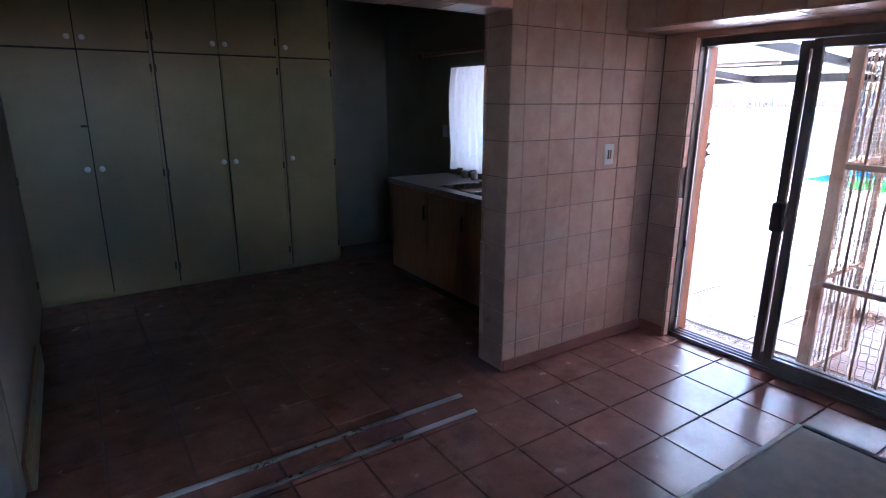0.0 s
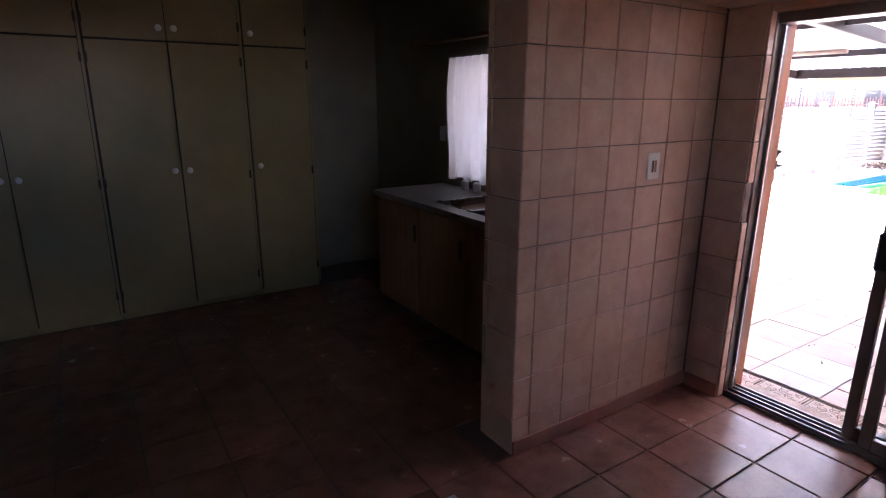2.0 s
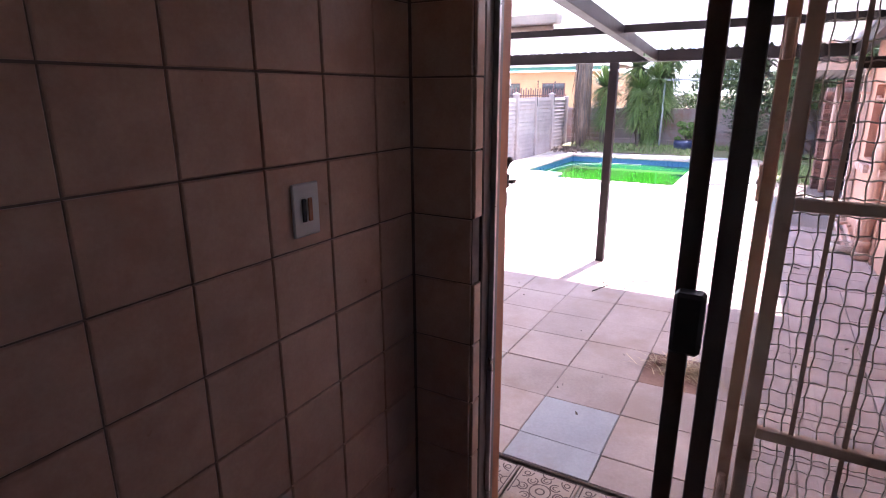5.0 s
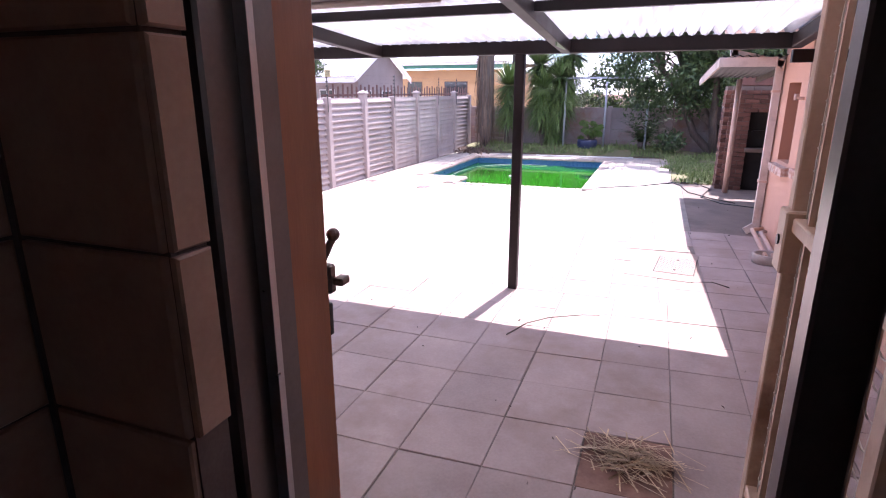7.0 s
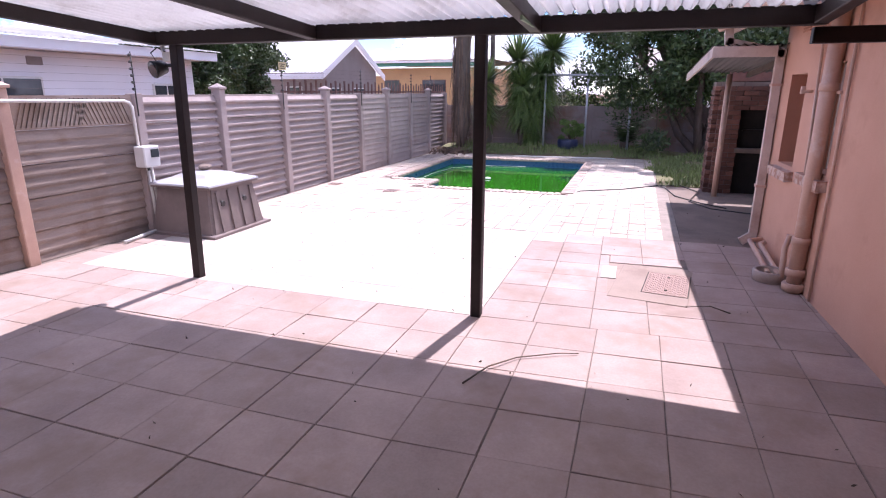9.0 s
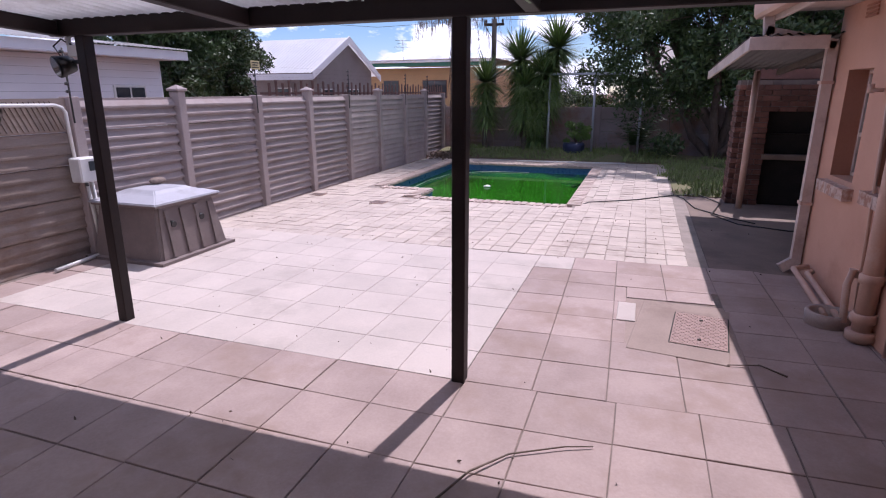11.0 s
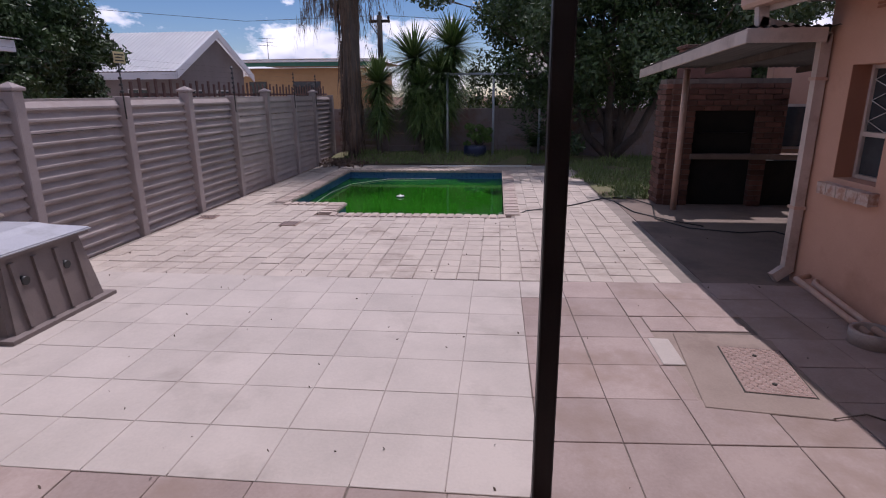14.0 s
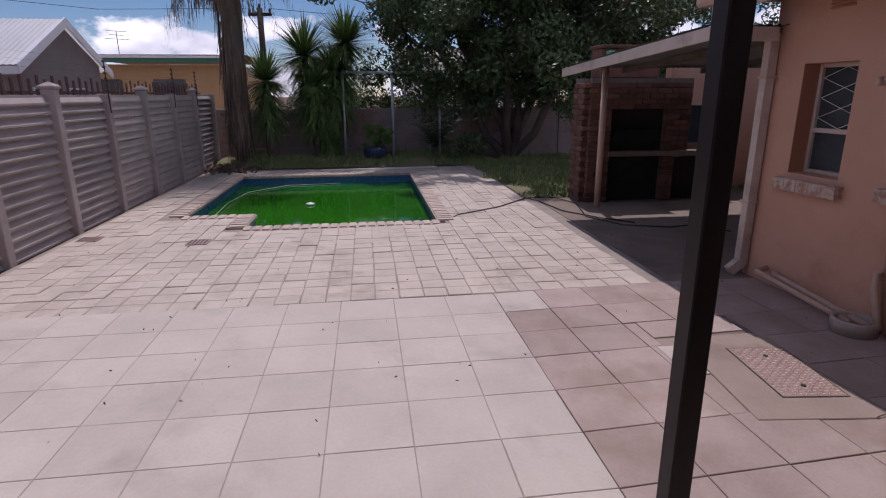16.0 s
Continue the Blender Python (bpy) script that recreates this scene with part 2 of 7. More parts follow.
M["brick"] = surface("red_face_brick", (0.105, 0.046, 0.034), (0.19, 0.09, 0.066), 0.9, 6, 90, 0.5, rnd=0.35)
M["mortar"] = surface("lime_mortar", (0.13, 0.10, 0.085), (0.20, 0.16, 0.135), 0.9, 10, 120, 0.4)
# Soot of the fire opening; also painted shade in the storage openings.
M["soot_shade"] = surface("sooty_shaded_lining", (0.012, 0.011, 0.010), (0.03, 0.026, 0.023), 0.95, 5, 80, 0.3)
M["pool_blue"] = surface("blue_pool_mosaic", (0.03, 0.11, 0.25), (0.06, 0.19, 0.36), 0.3, 20, 60, 0.1)
M["coping"] = surface("worn_coping_brick", (0.40, 0.31, 0.26), (0.53, 0.43, 0.365), 0.85, 4, 80, 0.4, rnd=0.12)
M["pump_grey"] = surface("brown_grey_fibreglass", (0.175, 0.135, 0.125), (0.23, 0.185, 0.17), 0.5, 3, 90, 0.12, stain=(0.15, 0.12, 0.11), stain_scale=2)
M["pump_lid"] = surface("pale_grey_lid", (0.36, 0.36, 0.39), (0.45, 0.45, 0.48), 0.5, 3, 90, 0.1, stain=(0.30, 0.29, 0.30), stain_scale=3)


def water_material():
    m = surface("green_pool_water", (0.010, 0.092, 0.004), (0.019, 0.138, 0.007), 0.04, 0.8, 6, 0.0, rough_var=0.02)
    n, l = m.node_tree.nodes, m.node_tree.links
    w = n.new("ShaderNodeTexNoise")
    w.inputs["Scale"].default_value = 5
    w.inputs["Detail"].default_value = 3
    geo = n.new("ShaderNodeNewGeometry")
    l.new(geo.outputs["Position"], w.inputs["Vector"])
    b = n.new("ShaderNodeBump")
    b.inputs["Strength"].default_value = 0.10
    b.inputs["Distance"].default_value = 0.02
    l.new(w.outputs["Fac"], b.inputs["Height"])
    l.new(b.outputs[0], n["Principled BSDF"].inputs["Normal"])
    n["Principled BSDF"].inputs["IOR"].default_value = 1.33
    return m


M["water"] = water_material()


# ---------- building helpers ----------
def add_box(bm, x0, x1, y0, y1, z0, z1, bevel=0.0):
    vs = [bm.verts.new((x, y, z)) for x in (x0, x1) for y in (y0, y1) for z in (z0, z1)]
    fs = []
    for q in ((0, 1, 3, 2), (4, 6, 7, 5), (0, 4, 5, 1), (2, 3, 7, 6), (0, 2, 6, 4), (1, 5, 7, 3)):
        fs.append(bm.faces.new([vs[i] for i in q]))
    if bevel:
        es = list({e for f in fs for e in f.edges})
        bmesh.ops.bevel(bm, geom=es, offset=bevel, segments=1, affect="EDGES")
    return vs


def box(x0, x1, y0, y1, z0, z1, bevel=0.0):
    bm = bmesh.new()
    add_box(bm, x0, x1, y0, y1, z0, z1, bevel)
    return bm


def add_tube(bm, pts, r, sides=10, r_end=None, caps=True):
    """A round tube through the points, tapering to r_end."""
    pts = [Vector(p) for p in pts]
    rings = []
    for i, p in enumerate(pts):
        d = (pts[min(i + 1, len(pts) - 1)] - pts[max(i - 1, 0)]).normalized()
        side = d.cross(Vector((0, 0, 1)))
        if side.length < 0.05:
            side = d.cross(Vector((1, 0, 0)))
        side.normalize()
        up = side.cross(d)
        rr = r if r_end is None else r + (r_end - r) * i / (len(pts) - 1)
        rings.append([bm.verts.new(p + (side * math.cos(a) + up * math.sin(a)) * rr) for a in [2 * math.pi * k / sides for k in range(sides)]])
    for a, b in zip(rings, rings[1:]):
        for k in range(sides):
            f = bm.faces.new((a[k], a[(k + 1) % sides], b[(k + 1) % sides], b[k]))
            f.smooth = True
    if caps:
        bm.faces.new(rings[0][::-1])
        bm.faces.new(rings[-1])
    return rings


def tube(pts, r, sides=10, r_end=None):
    bm = bmesh.new()
    add_tube(bm, pts, r, sides, r_end)
    return bm


def lathe(profile, centre, sides=20):
    """Turns a list of (radius, height) about a vertical line through centre."""
    bm = bmesh.new()
    rings = [[bm.verts.new((centre[0] + r * math.cos(2 * math.pi * k / sides), centre[1] + r * math.sin(2 * math.pi * k / sides), centre[2] + h)) for k in range(sides)] for r, h in profile]
    for a, b in zip(rings, rings[1:]):
        for k in range(sides):
            bm.faces.new((a[k], a[(k + 1) % sides], b[(k + 1) % sides], b[k])).smooth = True
    bm.faces.new(rings[0][::-1])
    bm.faces.new(rings[-1])
    return bm


def mesh_of(name, bm, material):
    bmesh.ops.recalc_face_normals(bm, faces=bm.faces)
    me = bpy.data.meshes.new(name)
    bm.to_mesh(me)
    bm.free()
    me.materials.append(material)
    return me


def part(name, bm, material, parent, label=""):
    """Links a bmesh, given in world metres, as one mesh under a thing or a part."""
    ob = new(name, mesh_of(name, bm, material))
    ob.parent = parent
    ob.matrix_parent_inverse = Matrix.Translation(-parent.location) if parent.type == "EMPTY" else Matrix.Identity(4)
    return tagged(ob, label)


def thing(name, base, label, category, group="", kind=""):
    ob = new(name)
    ob.location = base
    ob.empty_display_size = 0.1
    return tagged(ob, label, category, group, kind)


def solid(name, bm, material, label, category, group="", kind=""):
    return tagged(new(name, mesh_of(name, bm, material)), label, category, group, kind)


def structure(name, bm, material, label, category):
    return solid(name, bm, material, label, category, kind="structure")


def piece(name, me, m, parent):
    """One piece of a wall, floor or pavement: shares its mesh, stands at m."""
    ob = new(name, me)
    ob.parent = parent
    ob.matrix_basis = m
    return ob


def slab_mesh(name, a, b, c, material, bevel=0.004):
    """A flat piece a by b, c thick, its top face at z = 0, with eased top edges."""
    bm = bmesh.new()
    lo = [bm.verts.new((x, y, -c)) for x, y in ((-a / 2, -b / 2), (a / 2, -b / 2), (a / 2, b / 2), (-a / 2, b / 2))]
    mid = [bm.verts.new((v.co.x, v.co.y, -bevel)) for v in lo]
    hi = [bm.verts.new((v.co.x * (1 - 2 * bevel / a), v.co.y * (1 - 2 * bevel / b), 0)) for v in lo]
    for p, q in ((lo, mid), (mid, hi)):
        for k in range(4):
            bm.faces.new((p[k], p[(k + 1) % 4], q[(k + 1) % 4], q[k]))
    bm.faces.new(hi)
    return mesh_of(name, bm, material)


# ---------- the shell of the house ----------
X_IN, X_OUT = 3.29, 3.66         # the outer wall with the sliding door
STUB_Y0, STUB_Y1, STUB_X = 2.33, 2.57, 2.02
DOOR_Y0, DOOR_Y1, DOOR_TOP = 0.55, 2.21, 1.95
REVEAL_Y = 2.126
CEIL = 2.55

bm = bmesh.new()
add_box(bm, -1.6, X_IN + 0.06, -2.1, 2.565, -0.25, -0.008)
add_box(bm, -0.45, 3.1, 2.565, 5.8, -0.25, -0.008)
floor = structure("floor", bm, M["floor_grout"], "dark grout bed under terracotta floor tiles", "floor")
structure("ceiling", box(-1.75, X_OUT, -2.25, 5.95, CEIL, CEIL + 0.12), M["ceiling_paint"], "plain white painted ceiling", "ceiling")
# wall of the sliding door: piers and lintel
bm = bmesh.new()
add_box(bm, X_IN + 0.012, X_OUT, DOOR_Y1, 2.57, G - 0.1, CEIL)
add_box(bm, X_IN + 0.012, X_OUT, DOOR_Y0, DOOR_Y1, DOOR_TOP, CEIL)
add_box(bm, X_IN + 0.012, X_OUT, -2.25, DOOR_Y0, G - 0.1, CEIL)
wall_door = structure("wall_door", bm, M["plaster"], "house wall with a sliding door opening to the patio", "wall")
# kitchen part of that wall, with its window
KX0, KX1 = 3.04, X_OUT
WY0, WY1, WZ0, WZ1 = 3.35, 4.36, 1.0, 1.86
bm = bmesh.new()
add_box(bm, KX0, KX1, 2.572, WY0, G - 0.1, CEIL)
add_box(bm, KX0, KX1, WY1, 8.2, G - 0.1, CEIL)
add_box(bm, KX0, KX1, WY0, WY1, G - 0.1, WZ0)
add_box(bm, KX0, KX1, WY0, WY1, WZ1, CEIL)
structure("wall_kitchen_window", bm, M["green_paint"], "grey-green kitchen wall with a small window", "wall")
structure("wall_kitchen_back", box(-0.45, KX0 - 0.003, 5.62, 5.8, -0.02, CEIL), M["green_paint"], "dark back wall of the kitchen", "wall")
structure("wall_left", box(-0.47, -0.31, 2.575, 5.617, -0.02, CEIL), M["inner_paint"], "cream painted side wall of the kitchen", "wall")
bm = bmesh.new()
add_box(bm, -1.75, -1.6, -2.25, 2.57, -0.02, CEIL)
structure("wall_west", bm, M["inner_paint"], "plain cream wall of the front room", "wall")
bm = bmesh.new()
SW = (-0.2, 0.7, 1.45, 2.05)      # unseen opening, added to let light into the front room
add_box(bm, -1.597, SW[0], -2.25, -2.1, -0.02, CEIL)
add_box(bm, SW[1], X_IN + 0.01, -2.25, -2.1, -0.02, CEIL)
add_box(bm, SW[0], SW[1], -2.25, -2.1, -0.02, SW[2])
add_box(bm, SW[0], SW[1], -2.25, -2.1, SW[3], CEIL)
structure("wall_south", bm, M["inner_paint"], "plain cream wall behind the front room", "wall")
structure("wall_return", box(-1.597, -0.313, 2.335, 2.57, -0.02, CEIL), M["inner_paint"], "plain cream return wall beside the kitchen opening", "wall")
# tiled stub wall and the beam that runs from it over the opening
bm = bmesh.new()
add_box(bm, STUB_X + 0.008, X_IN + 0.01, STUB_Y0 + 0.008, STUB_Y1 - 0.004, -0.01, CEIL)
wall_stub = structure("wall_stub", bm, M["grout"], "stub wall clad in square pink-beige glazed tiles", "wall")
beam = structure("beam", box(-0.31, STUB_X + 0.006, STUB_Y0 + 0.008, STUB_Y1 - 0.004, 2.038, CEIL), M["grout"], "tiled beam over the kitchen opening", "beam")
bulk = structure("bulkhead", box(2.9, X_IN + 0.01, -2.1, STUB_Y0 + 0.006, 1.99, CEIL), M["grout"], "tiled bulkhead above the sliding door", "bulkhead")
wall_reveal = structure("wall_reveal", box(X_IN + 0.004, X_IN + 0.05, REVEAL_Y, STUB_Y0 + 0.007, 0, 1.989), M["grout"], "short tiled wall beside the sliding door", "wall")

# ---------- ground outside ----------
POOL = (12.70, 17.10, 2.82, 6.06)
NOTCH = (13.42, 5.16)
bm = bmesh.new()
def ground_ring(bm):
    """The ground sheet to the horizon, with a hole for the pool."""
    xs = [-400, 3.6, POOL[0], NOTCH[0], POOL[1], 400]
    ys = [-400, POOL[2], NOTCH[1], POOL[3], 400]
    grid = {}
    for i, x in enumerate(xs):
        for j, y in enumerate(ys):
            grid[i, j] = bm.verts.new((x, y, G - 0.045))
    for i in range(len(xs) - 1):
        for j in range(len(ys) - 1):
            if i in (2, 3) and j in (1, 2) and not (i == 2 and j == 2):
                continue
            bm.faces.new((grid[i, j], grid[i + 1, j], grid[i + 1, j + 1], grid[i, j + 1]))
ground_ring(bm)
structure("ground", bm, M["soil"], "sandy reddish soil under and around the yard", "ground")

pavement = structure("pavement", box(3.67, 10.09, 0.0, 7.0, G - 0.044, G - 0.008), M["joint_dark"], "slab-paved patio with dirt joints", "pavement")
bm = bmesh.new()
for q in ((10.092, 12.6, 1.207, 6.95), (12.6, 18.12, 1.207, 2.75), (12.6, 18.12, 6.12, 6.95), (17.16, 18.12, 2.75, 6.12), (12.75, 13.38, 5.22, 6.12)):
    add_box(bm, *q, G - 0.044, G - 0.008)
structure("pavement_bed", box(7.40, 10.02, 2.755, 6.58, G - 0.0079, G - 0.003), M["joint_light"], "pale sand joints between the newer slabs", "pavement")
paving = structure("pavement_pool", bm, M["joint"], "small stone pavers between patio and pool", "pavement")
structure("apron", box(10.095, 14.0, -3.6, 1.205, G - 0.044, G - 0.002), M["screed"], "grey concrete apron under the barbecue roof", "pavement")

# ---------- house on the right ----------
HY, HX = 0.46, 10.25
SKEW = 2.4
HZ = 2.08


def holed_wall(x0, x1, y0, y1, z0, z1, holes):
    """One closed wall along x, y0 to y1 thick, with rectangular holes (x0, x1, z0, z1)."""
    bm = bmesh.new()
    xs = sorted({x0, x1, *[h[0] for h in holes], *[h[1] for h in holes]})
    zs = sorted({z0, z1, *[h[2] for h in holes], *[h[3] for h in holes]})
    v = {(i, j, k): bm.verts.new((x, y, z)) for i, x in enumerate(xs) for j, z in enumerate(zs) for k, y in enumerate((y0, y1))}
    def full(i, j):
        if not (0 <= i < len(xs) - 1 and 0 <= j < len(zs) - 1):
            return False
        cx, cz = (xs[i] + xs[i + 1]) / 2, (zs[j] + zs[j + 1]) / 2
        return not any(h[0] < cx < h[1] and h[2] < cz < h[3] for h in holes)
    for i in range(len(xs) - 1):
        for j in range(len(zs) - 1):
            if not full(i, j):
                continue
            for k in (0, 1):
                bm.faces.new((v[i, j, k], v[i + 1, j, k], v[i + 1, j + 1, k], v[i, j + 1, k]))
            for ni, nj, a, b in ((i - 1, j, (i, j), (i, j + 1)), (i + 1, j, (i + 1, j), (i + 1, j + 1)), (i, j - 1, (i, j), (i + 1, j)), (i, j + 1, (i, j + 1), (i + 1, j + 1))):
                if not full(ni, nj):
                    bm.faces.new((v[*a, 0], v[*b, 0], v[*b, 1], v[*a, 1]))
    loose = [q for q in bm.verts if not q.link_faces]
    bmesh.ops.delete(bm, geom=loose, context="VERTS")
    return bm


bm = holed_wall(X_OUT + 0.003, HX, HY - 0.25, HY, G - 0.1, HZ, [(8.62, 9.08, 0.84, 1.66), (9.46, 9.92, 0.80, 1.60)])
structure("wall_house_end", box(HX - 0.25, HX, -3.6, HY - 0.253, G - 0.1, HZ), M["plaster"], "peach plastered end wall of the house", "wall")
wall_house = structure("wall_house", bm, M["plaster"], "peach plastered house wall with small windows", "wall")


# ---------- pool ----------
def pool():
    x0, x1, y0, y1 = POOL
    nx, ny = NOTCH
    outline = [(x0, y0), (x1, y0), (x1, y1), (nx, y1), (nx, ny), (x0, ny)]
    t = thing("swimming_pool", (x0, y0, G), "rectangular pool with blue mosaic and green algae water", "pool", kind="structure")
    bm = bmesh.new()
    top = [bm.verts.new((x, y, G - 0.004)) for x, y in outline]
    low = [bm.verts.new((x, y, G - 1.2)) for x, y in outline]
    for k in range(6):
        bm.faces.new((top[k], top[(k + 1) % 6], low[(k + 1) % 6], low[k]))
    bm.faces.new(low)
    part("basin", bm, M["pool_blue"], t)
    bm = bmesh.new()
    bm.faces.new([bm.verts.new((x, y, G - 0.17)) for x, y in outline])
    part("water", bm, M["water"], t, "murky bright green water")
    # bull-nosed coping bricks round the rim
    bm = box(-0.054, 0.054, -0.11, 0.11, -0.05, 0.0)
    bmesh.ops.bevel(bm, geom=[e for e in bm.edges if all(v.co.z > -0.01 for v in e.verts)], offset=0.014, segments=2, affect="EDGES")
    me = mesh_of("coping_brick", bm, M["coping"])
    for k in range(6):
        a, b = Vector((*outline[k], 0)), Vector((*outline[(k + 1) % 6], 0))
        d = (b - a)
        n = max(1, round(d.length / 0.112))
        d.normalize()
        out = Vector((d.y, -d.x, 0))
        ang = math.degrees(math.atan2(d.y, d.x))
        for i in range(n):
            p = a + d * ((i + 0.5) * (b - a).length / n) + out * 0.085
            ob = new("coping_brick", me)
            ob.parent = t
            ob.matrix_parent_inverse = Matrix.Translation(-t.location)
            ob.matrix_basis = pose(p.x, p.y, G + 0.012 + random.uniform(-0.003, 0.003), 0, 0, ang + random.uniform(-1, 1))
    f = solid("pool_float", lathe([(0.015, -0.02), (0.06, -0.014), (0.075, 0.0), (0.06, 0.012), (0.025, 0.02), (0.008, 0.03)], (14.9, 4.6, G - 0.155), 14), M["white_plastic"], "white chlorine float drifting on green water", "pool float")


pool()


# ---------- pergola ----------
def beam_z(x):
    return 1.785 + 0.065 * (7.37 - x)


def corrugated(x0, x1, y0, y1, zf, pitch, depth, material, steps=6, along_x=True, cuts=8, smooth=True):
    """A wavy sheet; its waves run along x or along y."""
    bm = bmesh.new()
    lo, hi = (y0, y1) if along_x else (x0, x1)
    n = int((hi - lo) / pitch * steps)
    rows = []
    for i in range(n + 1):
        s = lo + (hi - lo) * i / n
        w = depth * 0.5 * math.sin(2 * math.pi * (s - lo) / pitch)
        row = []
        for k in range(cuts + 1):
            q = (x0 + (x1 - x0) * k / cuts) if along_x else (y0 + (y1 - y0) * k / cuts)
            x, y = (q, s) if along_x else (s, q)
            row.append(bm.verts.new((x, y, zf(x, y) + w)))
        rows.append(row)
    for a, b in zip(rows, rows[1:]):
        for k in range(cuts):
            bm.faces.new((a[k], a[k + 1], b[k + 1], b[k])).smooth = smooth
    bmesh.ops.solidify(bm, geom=bm.faces[:], thickness=0.002)
    return bm


def sloped_bar(x0, x1, y0, y1, zf, h, bevel=0.004):
    """A bar whose underside follows zf(x)."""
    bm = bmesh.new()
    vs = add_box(bm, x0, x1, y0, y1, 0, h)
    for v in vs:
        v.co.z += zf(v.co.x)
    bmesh.ops.bevel(bm, geom=bm.edges[:], offset=bevel, segments=1, affect="EDGES")
    return bm


def pergola():
    t = thing("pergola", (7.37, 2.75, G), "dark steel patio pergola roofed with corrugated sheet", "pergola")
    for py in (2.75, 5.28):
        bm = box(7.355, 7.43, py - 0.037, py + 0.037, G - 0.02, beam_z(7.39) + 0.004, 0.005)
        if py > 5:                        # this one leans a little towards the house
            for v in bm.verts:
                v.co.y -= 0.048 * (v.co.z - G)
                v.co.x += 0.05 * (1.9 - v.co.z) / 2
        part("post", bm, M["dark_steel"], t)
    part("wall_stub", box(7.46, 7.52, HY + 0.003, 0.90, 1.70, 1.785, 0.004), M["dark_steel"], t)
    part("end_cap", box(7.442, 7.455, 0.865, 0.93, 1.80, 1.88, 0.002), M["white_plastic"], t)
    part("front_beam", box(7.345, 7.44, 0.86, 5.42, 1.787, 1.885, 0.005), M["dark_steel"], t)
    for ry in (0.90, 2.40, 3.95, 5.36):
        part("rafter", sloped_bar(X_OUT + 0.006, 7.342, ry - 0.035, ry + 0.035, lambda x: beam_z(x) + 0.002, 0.085), M["dark_steel"], t)
    for px in (4.6, 6.0):
        for a, b in ((0.94, 2.36), (2.44, 3.91), (3.99, 5.32)):
            z = beam_z(px) + 0.035
            part("purlin", box(px - 0.02, px + 0.02, a, b, z, z + 0.05), M["dark_steel"], t)
    part("roof_sheet", corrugated(X_OUT + 0.01, 7.445, 0.80, 5.48, lambda x, y: beam_z(x) + 0.115, 0.085, 0.052, M["poly"]), M["poly"], t, "grey-white corrugated roof sheet")
    part("trim", box(2 * 3.4, 7.34, 2.372, 2.384, 1.80, 1.83), M["gutter_green"], t, "pale green trim strip")


M["gutter_green"] = surface("pale_green_trim", (0.22, 0.34, 0.20), (0.30, 0.42, 0.27), 0.6, 5, 80, 0.1)
def translucent_sheet():
    m = surface("weathered_polycarbonate_sheet", (0.62, 0.615, 0.61), (0.74, 0.735, 0.73), 0.4, 2, 60, 0.05, stain=(0.48, 0.46, 0.44), stain_scale=2.5)
    n, l = m.node_tree.nodes, m.node_tree.links
    tr = n.new("ShaderNodeBsdfTranslucent")
    tr.inputs[0].default_value = (0.8, 0.8, 0.8, 1)
    mx = n.new("ShaderNodeMixShader")
    mx.inputs[0].default_value = 0.06
    l.new(n["Principled BSDF"].outputs[0], mx.inputs[1])
    l.new(tr.outputs[0], mx.inputs[2])
    l.new(mx.outputs[0], n["Material Output"].inputs[0])
    return m


M["poly"] = translucent_sheet()
pergola()


# ---------- precast fence ----------
FY = 7.02
FPOSTS = [3.9, 5.55, 7.21, 8.64, 9.98, 11.40, 12.70, 13.98, 15.28, 16.60, 17.90, 19.2]
FTOP = 1.43


def precast_post(x, y, top, w=0.11, cap=True):
    bm = bmesh.new()
    add_box(bm, x - w / 2, x + w / 2, y - 0.07, y + 0.07, G - 0.3, top, 0.008)
    if cap:
        add_box(bm, x - w / 2 - 0.02, x + w / 2 + 0.02, y - 0.09, y + 0.09, top, top + 0.03, 0.006)
        c = bm.verts.new((x, y, top + 0.075))
        q = [bm.verts.new((x + sx * w * 0.6, y + sy * 0.08, top + 0.03)) for sx, sy in ((-1, -1), (1, -1), (1, 1), (-1, 1))]
        for k in range(4):
            bm.faces.new((q[k], q[(k + 1) % 4], c))
    return bm


def louvre_panel(length, height, ribs, depth=0.035):
    """A precast panel with a saw-tooth face of horizontal ridges, towards -y; its foot at z = 0."""
    bm = bmesh.new()
    prof = [(0.03, 0.0)]
    for r in range(ribs):
        z0 = height * r / ribs
        s = height / ribs
        prof += [(-0.014, z0 + 0.02 * s), (-0.014, z0 + 0.22 * s), (-0.014 + depth, z0 + 0.76 * s), (-0.014 + depth, z0 + 0.98 * s)]
    prof += [(0.03, height)]
    ends = []
    for x in (-length / 2, length / 2):
        ends.append([bm.verts.new((x, y, z)) for y, z in prof] )
    for k in range(len(prof) - 1):
        bm.faces.new((ends[0][k], ends[1][k], ends[1][k + 1], ends[0][k + 1]))
    back = [[bm.verts.new((x, 0.04, z)) for z in (0, height)] for x in (-length / 2, length / 2)]
    bm.faces.new((back[0][0], back[0][1], back[1][1], back[1][0]))
    bm.faces.new((ends[0][-1], ends[1][-1], back[1][1], back[0][1]))
    return bm


